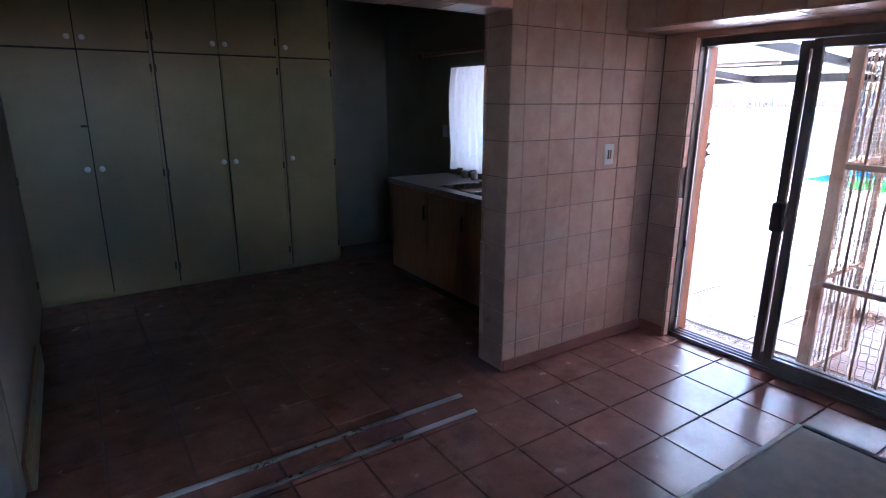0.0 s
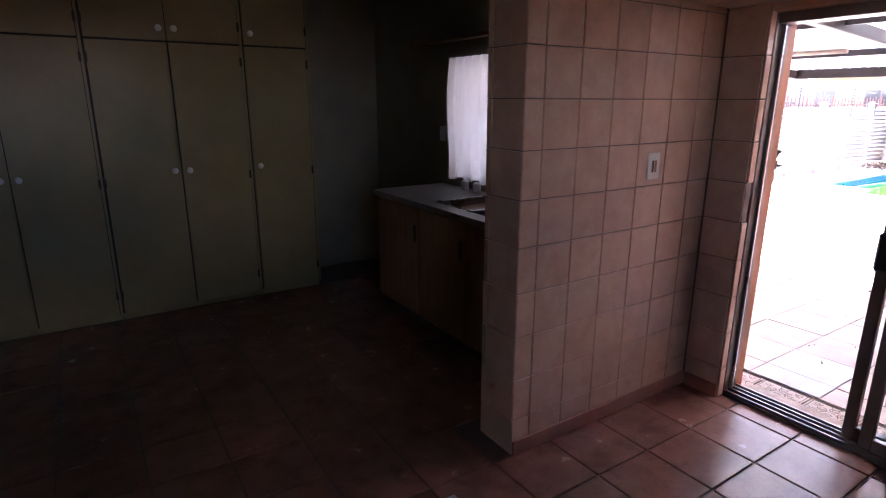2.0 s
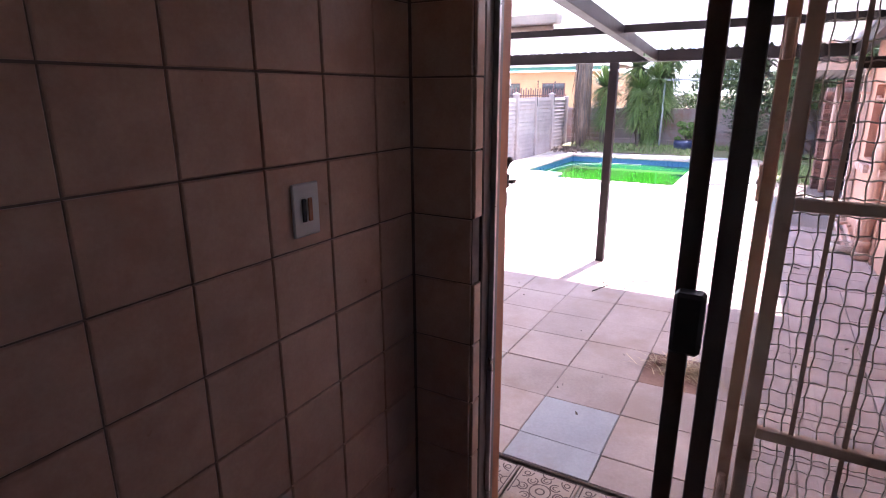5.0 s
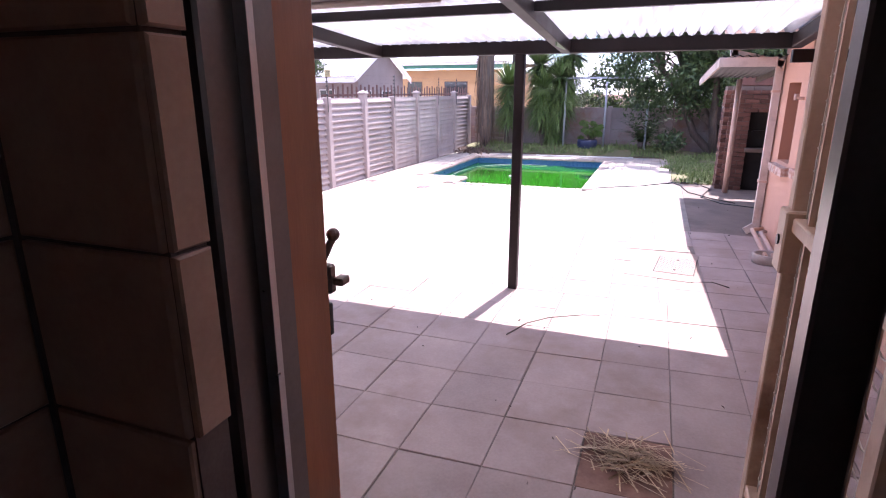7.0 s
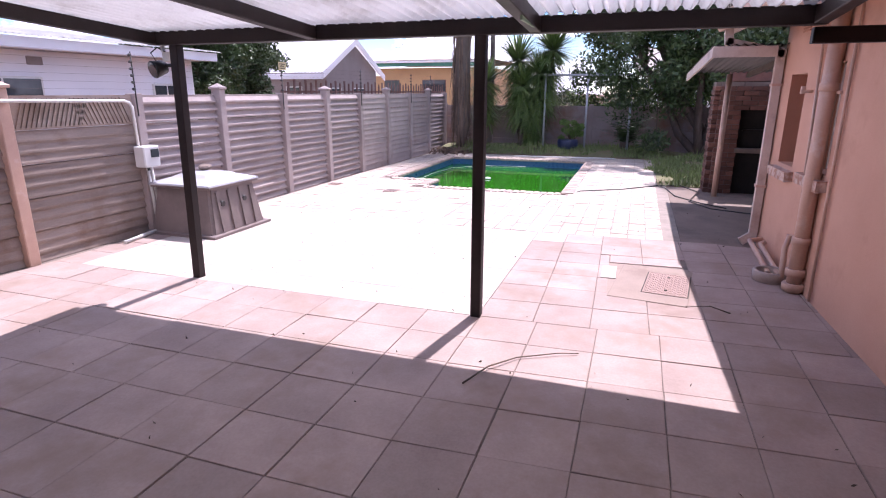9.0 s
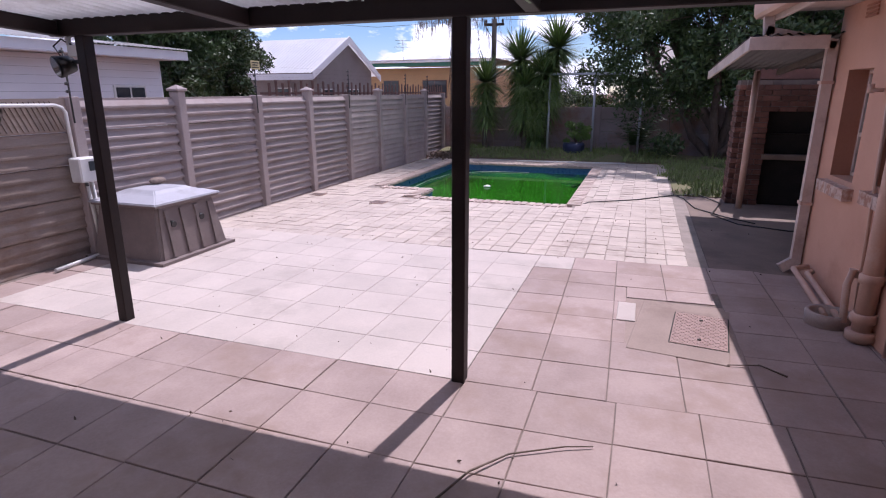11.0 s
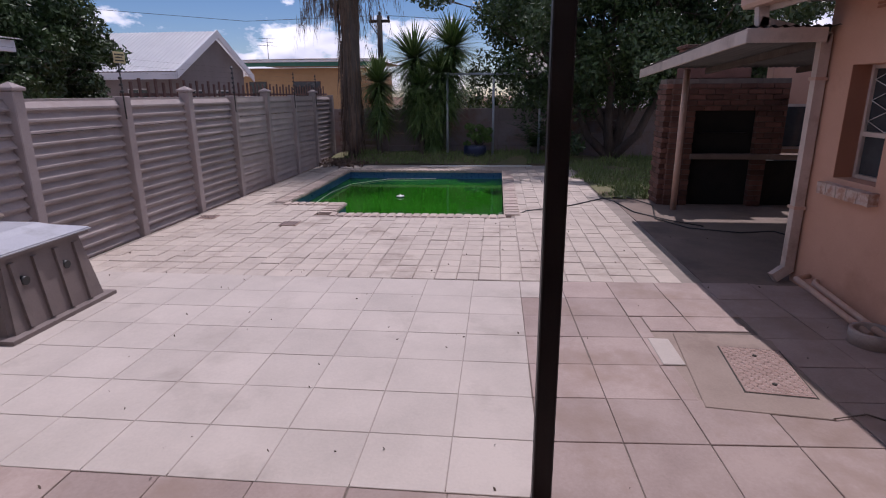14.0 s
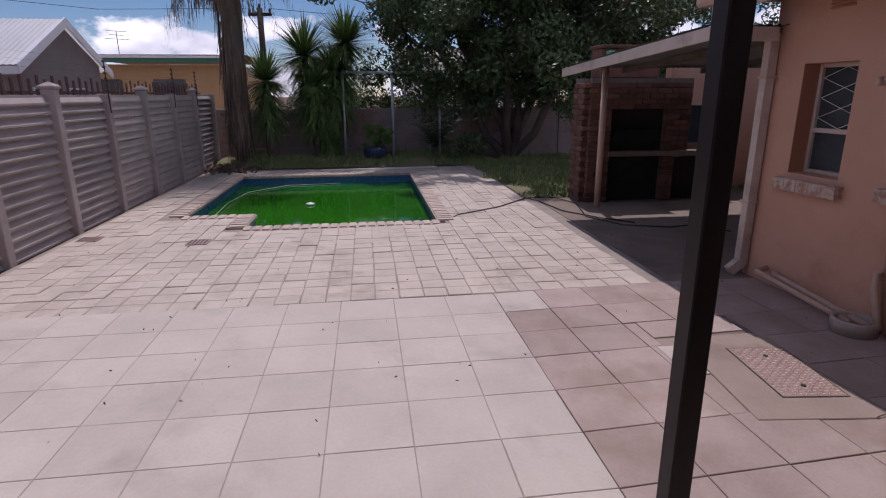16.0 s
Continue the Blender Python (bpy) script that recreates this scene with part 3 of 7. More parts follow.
def fence():
    t = thing("boundary_fence", (FPOSTS[2], FY, G), "grey precast concrete panel fence with ridged slabs", "fence")
    rows = 5
    h = (FTOP - G) / rows
    cache = {}
    for k, x in enumerate(FPOSTS):
        top = FTOP + (0.04 if k % 2 == 0 else -0.01)
        part("fence_post", precast_post(x, FY, top, cap=k % 2 == 0), M["precast"] if k > 2 else M["pipe"] if k == 2 else M["precast_brown"], t)
    for k in range(len(FPOSTS) - 1):
        a, b = FPOSTS[k] + 0.057, FPOSTS[k + 1] - 0.057
        brown = k <= 2
        flat = k in (7, 8, 9)
        for r in range(rows):
            z = G - 0.02 + r * h
            if brown and r == rows - 1:
                # top panel with slanting battens, a sunburst in relief
                body = part("panel", box(a, b, FY - 0.015, FY + 0.03, z, z + h - 0.006), M["precast_brown"], t)
                mid = (a + b) / 2
                n = 13
                for i in range(-n, n + 1):
                    x0 = mid + i * (b - a) / (2 * n + 2)
                    lean = -0.10 if i > 0 else 0.10
                    bmr = bmesh.new()
                    q = [(x0 - 0.012, z + 0.02), (x0 + 0.012, z + 0.02), (x0 + lean + 0.012, z + h - 0.03), (x0 + lean - 0.012, z + h - 0.03)]
                    f0 = [bmr.verts.new((max(a, min(b, px)), FY - 0.0151, pz)) for px, pz in q]
                    f1 = [bmr.verts.new((max(a, min(b, px)), FY - 0.030, pz)) for px, pz in q]
                    bmr.faces.new(f1)
                    for m in range(4):
                        bmr.faces.new((f0[m], f0[(m + 1) % 4], f1[(m + 1) % 4], f1[m]))
                    part("batten", bmr, M["precast_brown"], body)
                continue
            key = (round(b - a, 3), brown, flat)
            if key not in cache:
                bmp = louvre_panel(b - a, h - 0.006, 3, 0.016 if brown else 0.012 if flat else 0.042)
                cache[key] = mesh_of("panel", bmp, M["precast_brown"] if brown else M["precast"])
            ob = new("panel", cache[key])
            ob.parent = t
            ob.matrix_parent_inverse = Matrix.Translation(-t.location)
            ob.matrix_basis = pose((a + b) / 2, FY + random.uniform(-0.004, 0.004), z, 0, 0, 0)


fence()


def back_wall():
    t = thing("back_wall", (19.85, 2, G), "low precast concrete wall at the end of the garden", "fence")
    ys = [7.2 - 1.4 * k for k in range(10)]
    for y in ys:
        bm = box(19.80, 19.92, y - 0.06, y + 0.06, G - 0.3, 1.12, 0.008)
        part("wall_post", bm, M["back_precast"], t)
    for r in range(8):                    # louvred bay in the corner behind the palm
        part("slat", box(19.80, 19.834, 6.0, 7.0, G + 0.02 + r * 0.145, G + 0.10 + r * 0.145, 0.006), M["precast_brown"], t, "rough brown slat")
    for y in ys[:-1]:
        for r in range(4):
            z = G - 0.02 + r * 0.305
            part("panel", box(19.835, 19.885, y - 1.34, y - 0.06, z, z + 0.30, 0.006), M["back_precast"], t)


back_wall()


# ---------- sliding door ----------
def door_panel(t, x, y0, y1, sash):
    z0, z1 = 0.03, DOOR_TOP - 0.055
    w = 0.05
    part("stile", box(x - 0.018, x + 0.018, y0, y0 + w, z0, z1, 0.003), M["alu"], t)
    part("stile", box(x - 0.018, x + 0.018, y1 - w, y1, z0, z1, 0.003), M["alu"], t)
    part("rail", box(x - 0.018, x + 0.018, y0 + w, y1 - w, z0, z0 + 0.06, 0.003), M["alu"], t)
    part("rail", box(x - 0.018, x + 0.018, y0 + w, y1 - w, z1 - 0.045, z1, 0.003), M["alu"], t)
    g = part("pane", box(x - 0.003, x + 0.003, y0 + w, y1 - w, z0 + 0.06, z1 - 0.045), M["glass"], t, "clear glass pane")
    g.visible_shadow = False


def sliding_door():
    t = thing("door_1", (3.42, DOOR_Y1, 0), "aluminium sliding glass door standing half open", "door", kind="structure")
    part("door_frame", box(3.355, 3.475, 2.122, DOOR_Y1 - 0.003, 0, DOOR_TOP - 0.003, 0.004), M["alu"], t)
    part("track_lip", box(3.407, 3.418, 2.106, 2.122, 0.03, DOOR_TOP - 0.05), M["strip"], t)
    part("door_frame", box(3.355, 3.475, DOOR_Y0 + 0.003, DOOR_Y0 + 0.045, 0, DOOR_TOP - 0.003, 0.004), M["alu"], t)
    part("head_frame", box(3.355, 3.475, DOOR_Y0 + 0.046, 2.120, DOOR_TOP - 0.05, DOOR_TOP - 0.003, 0.004), M["alu"], t)
    bm = bmesh.new()
    add_box(bm, 3.345, 3.49, DOOR_Y0 + 0.046, 2.120, -0.03, 0.012)
    for x in (3.357, 3.40, 3.44, 3.475):
        add_box(bm, x - 0.004, x + 0.004, DOOR_Y0 + 0.046, 2.120, 0.012, 0.028)
    part("sill_track", bm, M["alu"], t)
    door_panel(t, 3.384, 0.6, 1.49, False)
    door_panel(t, 3.436, 0.66, 1.578, True)
    lock = part("lock_case", box(3.355, 3.417, 1.496, 1.572, 0.85, 1.02, 0.01), M["black"], t, "black lock and pull handle")
    part("lock_case", box(3.455, 3.49, 1.532, 1.575, 0.86, 1.02, 0.008), M["black"], t, "black outer pull handle")


sliding_door()


# ---------- cupboards ----------
def cupboards():
    y = 5.08
    xs = [(-0.305, 0.185), (0.19, 0.675), (0.70, 1.185), (1.19, 1.67), (1.70, 2.17)]
    units = [(-0.305, 0.685), (0.69, 1.685), (1.69, 2.185)]
    for u, (a, b) in enumerate(units):
        t = thing("built_in_cupboard", ((a + b) / 2, y, 0), "tall cream-painted built-in cupboard with white knobs", "cupboard", "wall of cupboards")
        bm = bmesh.new()
        add_box(bm, a, b, y + 0.02, 5.61, 0.05, 2.54)
        # Carcass colour supplies the shade seen between the doors.
        part("carcass", bm, M["gap_dark"], t, "near-black carcass, shade of the door gaps put into its colour")
        part("plinth", box(a, b, y + 0.035, 5.6, 0.0, 0.048), M["cupboard"], t)
        part("stile", box(b - 0.014, b + 0.002, y - 0.002, y + 0.018, 0.05, 2.53), M["cupboard"], t)
        doors = [d for d in xs if a - 0.01 <= d[0] and d[1] <= b + 0.01]
        for i, (da, db) in enumerate(doors):
            db = min(db, b - 0.018)
            first = i == 0 and len(doors) == 2
            ajar = 2.4 if (u, i) in ((0, 1), (1, 1)) else 0.0
            for z0, z1, kz in ((0.055, 1.93, 1.06), (1.945, 2.52, 2.02)):
                bm = box(da + 0.0018, db - 0.0018, y - 0.002, y + 0.017, z0, z1, 0.002)
                hx = da if first else db
                kx = (db - 0.045) if first else (da + 0.045)
                if ajar and z0 < 1:
                    bmesh.ops.rotate(bm, cent=(hx, y + 0.017, 0), matrix=Matrix.Rotation(radians(ajar), 3, "Z"), verts=bm.verts)
                d = part("door", bm, M["cupboard"], t)
                oy = -0.019 if ajar and z0 < 1 else 0
                kb = bmesh.new()
                bmesh.ops.create_uvsphere(kb, u_segments=12, v_segments=8, radius=0.022, matrix=Matrix.Translation((kx, y - 0.026 + oy, kz)) @ Matrix.Diagonal((1, 0.75, 1, 1)))
                add_tube(kb, [(kx, y - 0.002 + oy, kz), (kx, y - 0.022 + oy, kz)], 0.008, 8)
                part("knob", kb, M["knob"], d, "round white knob")
                for hz in ((0.2, 1.0, 1.82) if z0 < 1 else (2.06, 2.42)):
                    part("hinge", box(hx - 0.008, hx + 0.008, y - 0.008, y + 0.004, hz - 0.03, hz + 0.03, 0.002), M["hinge"], d, "dark steel hinge")
        if u == 0:
            part("bolt", box(0.14, 0.235, y - 0.02, y - 0.004, 1.375, 1.392, 0.003), M["hinge"], t, "small sliding bolt")


cupboards()


# ---------- kitchen counter ----------
def counter():
    for k, (a, b) in enumerate(((2.58, 3.26), (3.265, 3.80), (3.805, 4.42))):
        t = thing("kitchen_unit", (2.42, (a + b) / 2, 0), "varnished pine kitchen base unit under the counter", "kitchen unit", "kitchen units")
        part("carcass", box(2.445, KX0 - 0.003, a, b, 0.085, 0.865), M["wood"], t)
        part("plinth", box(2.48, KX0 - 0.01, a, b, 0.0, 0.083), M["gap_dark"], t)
        n = 2 if k == 0 else 1
        for i in range(n):
            da, db = a + (b - a) * i / n, a + (b - a) * (i + 1) / n
            d = part("door", box(2.42, 2.442, da + 0.006, db - 0.006, 0.09, 0.855, 0.004), M["wood"], t)
            part("handle", box(2.402, 2.419, da + 0.03, da + 0.05, 0.62, 0.74, 0.004), M["hinge"], d, "small dark pull handle")
    bm = bmesh.new()
    for q in ((2.395, 3.032, 2.58, 2.95), (2.395, 2.5, 2.95, 3.72), (2.93, 3.032, 2.95, 3.72), (2.395, 3.032, 3.72, 4.44)):
        add_box(bm, q[0], q[1], q[2], q[3], 0.87, 0.905)
    solid("worktop", bm, M["counter"], "dark speckled worktop with an inset sink", "worktop")
    t = thing("kitchen_sink", (2.72, 3.33, 0.87), "stainless steel double-bowl sink set in the worktop", "sink")
    part("rim", box(2.49, 2.94, 2.94, 2.96, 0.906, 0.911), M["steel"], t)
    part("rim", box(2.49, 2.94, 3.71, 3.735, 0.906, 0.911), M["steel"], t)
    for a, b in ((2.962, 3.32), (3.35, 3.708)):
        bm = bmesh.new()
        add_box(bm, 2.51, 2.92, a, b, 0.75, 0.909)
        bm.faces.ensure_lookup_table()
        bmesh.ops.delete(bm, geom=[f for f in bm.faces if all(v.co.z > 0.9 for v in f.verts)], context="FACES")
        part("bowl", bm, M["steel"], t)
    part("divider", box(2.51, 2.92, 3.321, 3.349, 0.80, 0.910), M["steel"], t)
    t = thing("sink_mixer", (2.97, 3.5, 0.905), "dark swan-neck mixer tap behind the sink", "tap")
    part("spout", tube([(2.97, 3.5, 0.905), (2.97, 3.5, 1.02), (2.95, 3.5, 1.07), (2.90, 3.5, 1.085), (2.84, 3.5, 1.07), (2.82, 3.5, 1.04)], 0.011), M["hinge"], t)
    part("base", lathe([(0.03, 0), (0.03, 0.02), (0.018, 0.05)], (2.97, 3.5, 0.905), 14), M["hinge"], t)
    part("lever", tube([(2.97, 3.5, 0.96), (2.93, 3.44, 0.98)], 0.008), M["hinge"], t)
    for a in (3.9, 4.05):
        solid("soap_pot", lathe([(0.025, 0), (0.03, 0.01), (0.03, 0.06), (0.02, 0.07)], (2.97, a, 0.905), 12), M["white_plastic"], "small white pot on the worktop by the window", "pot", "pots by the window")


counter()


def kitchen_window():
    t = thing("window_1", (KX0 + 0.2, (WY0 + WY1) / 2, WZ0), "kitchen window with steel frame", "window", kind="structure")
    x = KX0 + 0.3
    fr = 0.035
    for a, b, c, d in ((WY0, WY0 + fr, WZ0, WZ1), (WY1 - fr, WY1, WZ0, WZ1), ((WY0 + WY1) / 2 - 0.015, (WY0 + WY1) / 2 + 0.015, WZ0 + fr, WZ1 - fr)):
        part("window_frame", box(x, x + 0.04, a + 0.002, b - 0.002, c + 0.002, d - 0.002, 0.003), M["white_plastic"], t)
    for c, d in ((WZ0, WZ0 + fr), (WZ1 - fr, WZ1)):
        part("window_frame", box(x, x + 0.04, WY0 + fr, WY1 - fr, c + 0.002, d - 0.002, 0.003), M["white_plastic"], t)
    for a, b in ((WY0 + fr, (WY0 + WY1) / 2 - 0.015), ((WY0 + WY1) / 2 + 0.015, WY1 - fr)):
        g = part("pane", box(x + 0.015, x + 0.02, a, b, WZ0 + fr, WZ1 - fr), M["glass"], t)
        g.visible_shadow = False
    # thin gathered curtain, lace hem
    c = thing("curtain", (KX0 - 0.03, 3.9, 1.0), "thin white lace-edged curtain gathered over the kitchen window", "curtain")
    bm = bmesh.new()
    n = 90
    rows = []
    for i in range(n + 1):
        f = i / n
        col = []
        for k in range(9):
            v = k / 8
            yy = 3.33 + (4.31 - 3.33) * f + (0.05 * (f - 0.5) * v if f > 0.5 else 0) + 0.03 * math.sin(v * 5) * f
            xx = KX0 - 0.035 + (0.008 + 0.012 * v) * math.sin(f * 62 + 0.5 * math.sin(v * 3))
            zz = 1.86 - 0.89 * v + 0.012 * math.sin(f * 31) * (k == 8)
            col.append(bm.verts.new((xx, yy, zz)))
        rows.append(col)
    for a, b in zip(rows, rows[1:]):
        for k in range(8):
            bm.faces.new((a[k], b[k], b[k + 1], a[k + 1])).smooth = True
    part("cloth", bm, M["sheer"], c)
    part("curtain_wire", tube([(KX0 - 0.035, 3.3, 1.862), (KX0 - 0.035, 4.36, 1.862)], 0.004, 6), M["hinge"], c)
    r = thing("curtain_rail", (KX0 - 0.06, 4.0, 1.98), "dark wooden curtain rail above the kitchen window", "curtain rail")
    part("pole", tube([(KX0 - 0.08, 3.0, 1.985), (KX0 - 0.08, 4.74, 1.985)], 0.02, 10), M["wood"], r)
    fb = bmesh.new()
    bmesh.ops.create_uvsphere(fb, u_segments=10, v_segments=8, radius=0.035, matrix=Matrix.Translation((KX0 - 0.08, 4.77, 1.985)))
    part("finial", fb, M["wood"], r)
    for yb in (4.6, 3.1):
        part("bracket", box(KX0 - 0.09, KX0 - 0.002, yb - 0.012, yb + 0.012, 1.955, 1.985, 0.003), M["wood"], r)


def sheer_material():
    m = bpy.data.materials.new("sheer_white_cotton")
    m.use_nodes = True
    n, l = m.node_tree.nodes, m.node_tree.links
    p = n["Principled BSDF"]
    p.inputs["Base Color"].default_value = (0.78, 0.78, 0.82, 1)
    p.inputs["Roughness"].default_value = 0.9
    tr = n.new("ShaderNodeBsdfTranslucent")
    tr.inputs[0].default_value = (0.8, 0.8, 0.86, 1)
    geo = n.new("ShaderNodeNewGeometry")
    wv = n.new("ShaderNodeTexNoise")
    wv.inputs["Scale"].default_value = 60
    l.new(geo.outputs["Position"], wv.inputs["Vector"])
    rp = n.new("ShaderNodeMapRange")
    rp.inputs["To Min"].default_value = 0.35
    rp.inputs["To Max"].default_value = 0.75
    l.new(wv.outputs["Fac"], rp.inputs["Value"])
    mx = n.new("ShaderNodeMixShader")
    l.new(rp.outputs[0], mx.inputs[0])
    l.new(p.outputs[0], mx.inputs[1])
    l.new(tr.outputs[0], mx.inputs[2])
    l.new(mx.outputs[0], n["Material Output"].inputs[0])
    return m


M["sheer"] = sheer_material()
kitchen_window()


def socket(name, x, y, z, axis, label):
    """A switch plate on a wall, 75 by 115 mm, with rockers."""
    t = thing(name, (x, y, z), label, "switch")
    if axis == "y":
        p = part("plate", box(x, x + 0.085, y - 0.010, y - 0.001, z, z + 0.125, 0.003), M["white_plastic"], t)
        for k in range(2):
            part("rocker", box(x + 0.024 + 0.02 * k, x + 0.038 + 0.02 * k, y - 0.015, y - 0.0105, z + 0.035, z + 0.09, 0.002), M["jamb"] if k else M["black"], p)
    else:
        p = part("plate", box(x - 0.010, x - 0.001, y, y + 0.075, z, z + 0.115, 0.003), M["white_plastic"], t)
        part("rocker", box(x - 0.014, x - 0.0105, y + 0.028, y + 0.046, z + 0.04, z + 0.08, 0.002), M["white_plastic"], p)
    return t


socket("light_switch", 2.785, STUB_Y0, 1.195, "y", "white two-rocker light switch on the tiled wall")
socket("light_switch", KX0, 4.42, 1.24, "x", "white light switch on the green kitchen wall")


# ---------- indoor loose parts ----------
for k, (yy, x0, x1) in enumerate(((2.235, -0.1, 1.655), (2.065, -0.1, 1.63))):
    bm = bmesh.new()
    add_box(bm, x0, x1, yy - 0.014, yy + 0.014, 0.0, 0.006)
    for o in (-0.011, -0.004, 0.004, 0.011):
        add_box(bm, x0, x1, yy + o - 0.002, yy + o + 0.002, 0.006, 0.009)
    structure("trim_strip", bm, M["strip"], "ribbed aluminium strip across the tiled floor", "floor strip")
rug = thing("rug", (2.2, 0.3, 0), "grey-brown rug with a pale bound edge", "rug")
part("carpet", box(1.2, 2.885, -1.4, 1.035, 0.0, 0.014, 0.004), M["rug"], rug)
part("binding", box(1.2, 2.9, 1.036, 1.062, 0.0, 0.016, 0.004), M["rug_edge"], rug, "pale edge binding")
part("binding", box(2.886, 2.918, -1.4, 1.035, 0.0, 0.02, 0.004), M["gap_dark"], rug, "dark edge binding")
ledge = thing("low_ledge", (-0.25, 3.2, 0), "low brown ledge with a cream edge along the kitchen side wall", "ledge")
part("top", box(-0.308, -0.292, 2.585, 3.93, 0.0, 0.14, 0.003), M["wood"], ledge)
part("edge", box(-0.2915, -0.272, 2.585, 3.94, 0.0, 0.146, 0.004), M["cupboard"], ledge, "cream painted edge board")

# gate frame outside the sliding door
gf = thing("timber_surround", (3.58, DOOR_Y1, G), "brown painted timber surround of the security gate", "door surround")
part("jamb", box(3.492, 3.605, DOOR_Y1 - 0.056, DOOR_Y1 - 0.003, G, DOOR_TOP - 0.004, 0.006), M["jamb"], gf)
part("head", box(3.492, 3.605, DOOR_Y0 + 0.05, DOOR_Y1 - 0.057, DOOR_TOP - 0.035, DOOR_TOP - 0.004, 0.006), M["jamb"], gf)
part("threshold", box(3.492, 3.675, DOOR_Y0 + 0.05, DOOR_Y1 - 0.057, G, -0.035, 0.006), M["worn_sill"], gf, "worn concrete threshold")


# ---------- vegetation helpers ----------
M["leaf_dark"] = surface("dark_tree_leaf", (0.028, 0.055, 0.016), (0.065, 0.105, 0.03), 0.5, 1.2, 20, 0.0, rnd=0.35, island=True)
M["leaf_light"] = surface("bright_shrub_leaf", (0.065, 0.13, 0.02), (0.12, 0.20, 0.04), 0.5, 1.5, 20, 0.0, rnd=0.35, island=True)
M["leaf_yucca"] = surface("yucca_leaf", (0.085, 0.15, 0.04), (0.18, 0.25, 0.08), 0.45, 2, 20, 0.0, rnd=0.3, island=True)
M["leaf_dead"] = surface("dry_palm_leaf", (0.10, 0.066, 0.048), (0.19, 0.13, 0.095), 0.85, 3, 30, 0.1, rnd=0.3, island=True)
M["bark"] = surface("rough_bark", (0.075, 0.055, 0.045), (0.16, 0.12, 0.10), 0.9, 5, 40, 0.8, stretch=(1, 1, 0.25), dist=0.02)
M["palm_bark"] = surface("grey_palm_bark", (0.085, 0.065, 0.055), (0.16, 0.125, 0.105), 0.9, 5, 40, 0.8, stretch=(1, 1, 0.2), dist=0.02)
M["grass"] = surface("lawn_grass", (0.10, 0.15, 0.04), (0.21, 0.26, 0.09), 0.7, 1.0, 10, 0.0, rnd=0.3, island=True)
M["lawn"] = surface("thin_lawn_soil", (0.10, 0.105, 0.04), (0.19, 0.17, 0.085), 0.95, 1.5, 40, 0.6, dist=0.02, stain=(0.22, 0.15, 0.09), stain_scale=1.0)
M["straw"] = surface("dry_straw", (0.40, 0.28, 0.16), (0.58, 0.44, 0.27), 0.85, 5, 60, 0.0, rnd=0.3, island=True)
M["twig"] = surface("dry_twig", (0.10, 0.075, 0.055), (0.17, 0.13, 0.10), 0.9, 6, 60, 0.2)


def from_arrays(name, co, quads, material):
    me = bpy.data.meshes.new(name)
    me.from_pydata(co.tolist(), [], quads.tolist())
    me.materials.append(material)
    return me


def leaf_cloud(centres, radii, per, size, rng, squash=0.8):
    """Folded leaf blades scattered about the centres."""
    c = np.repeat(np.array(centres), per, axis=0)
    r = np.repeat(np.array(radii), per)
    n = len(c)
    d = rng.normal(size=(n, 3))
    d /= np.linalg.norm(d, axis=1)[:, None]
    p = c + d * (r * rng.uniform(0.25, 1.0, n) ** 0.6)[:, None] * np.array([1, 1, squash])
    a = rng.normal(size=(n, 3))
    a[:, 2] -= 0.5
    a /= np.linalg.norm(a, axis=1)[:, None]
    b = np.cross(a, rng.normal(size=(n, 3)))
    b /= np.linalg.norm(b, axis=1)[:, None]
    s = size * rng.uniform(0.6, 1.3, n)
    a, b = a * s[:, None], b * (s * 0.42)[:, None]
    co = np.stack([p - a * 0.5, p + b * 0.5, p + a * 0.5, p - b * 0.5], 1).reshape(-1, 3)
    return co, np.arange(4 * n).reshape(-1, 4)


def child_mesh(name, me, parent, label=""):
    ob = new(name, me)
    ob.parent = parent
    ob.matrix_parent_inverse = Matrix.Translation(-parent.location)
    return tagged(ob, label)


def wander(a, b, n, amount, rng):
    a, b = np.array(a, float), np.array(b, float)
    return [tuple(a + (b - a) * k / n + (rng.normal(size=3) * amount if 0 < k < n else 0)) for k in range(n + 1)]


def broad_tree(name, base, stems, label, seed, clusters, spread, per, size, leaf, trunk_r=0.16, clump=0.62):
    """stems: end points of the main limbs; clusters: leaf clumps per limb, spread about its outer half."""
    rng = np.random.default_rng(seed)
    t = thing(name, base, label, "tree")
    cs, rs = [], []
    for k, e in enumerate(stems):
        pts = wander(base, e, 6, 0.09, rng)
        part("trunk" if k == 0 else "limb", tube(pts, trunk_r * (1 if k == 0 else 0.75), 9, 0.03), M["bark"], t)
        for _ in range(clusters):
            q = np.array(pts[rng.integers(3, 7)]) + rng.normal(size=3) * spread
            cs.append(q)
            rs.append(rng.uniform(0.3, 0.75) * spread[0] * clump)
            if rng.random() < 0.35:
                part("twig", tube([pts[3], tuple((np.array(pts[4]) + q) / 2 + rng.normal(size=3) * 0.1), tuple(q)], 0.022, 5, 0.006), M["bark"], t)
    co, qd = leaf_cloud(cs, rs, per, size, rng)
    child_mesh("crown", from_arrays("crown", co, qd, leaf), t)
    return t


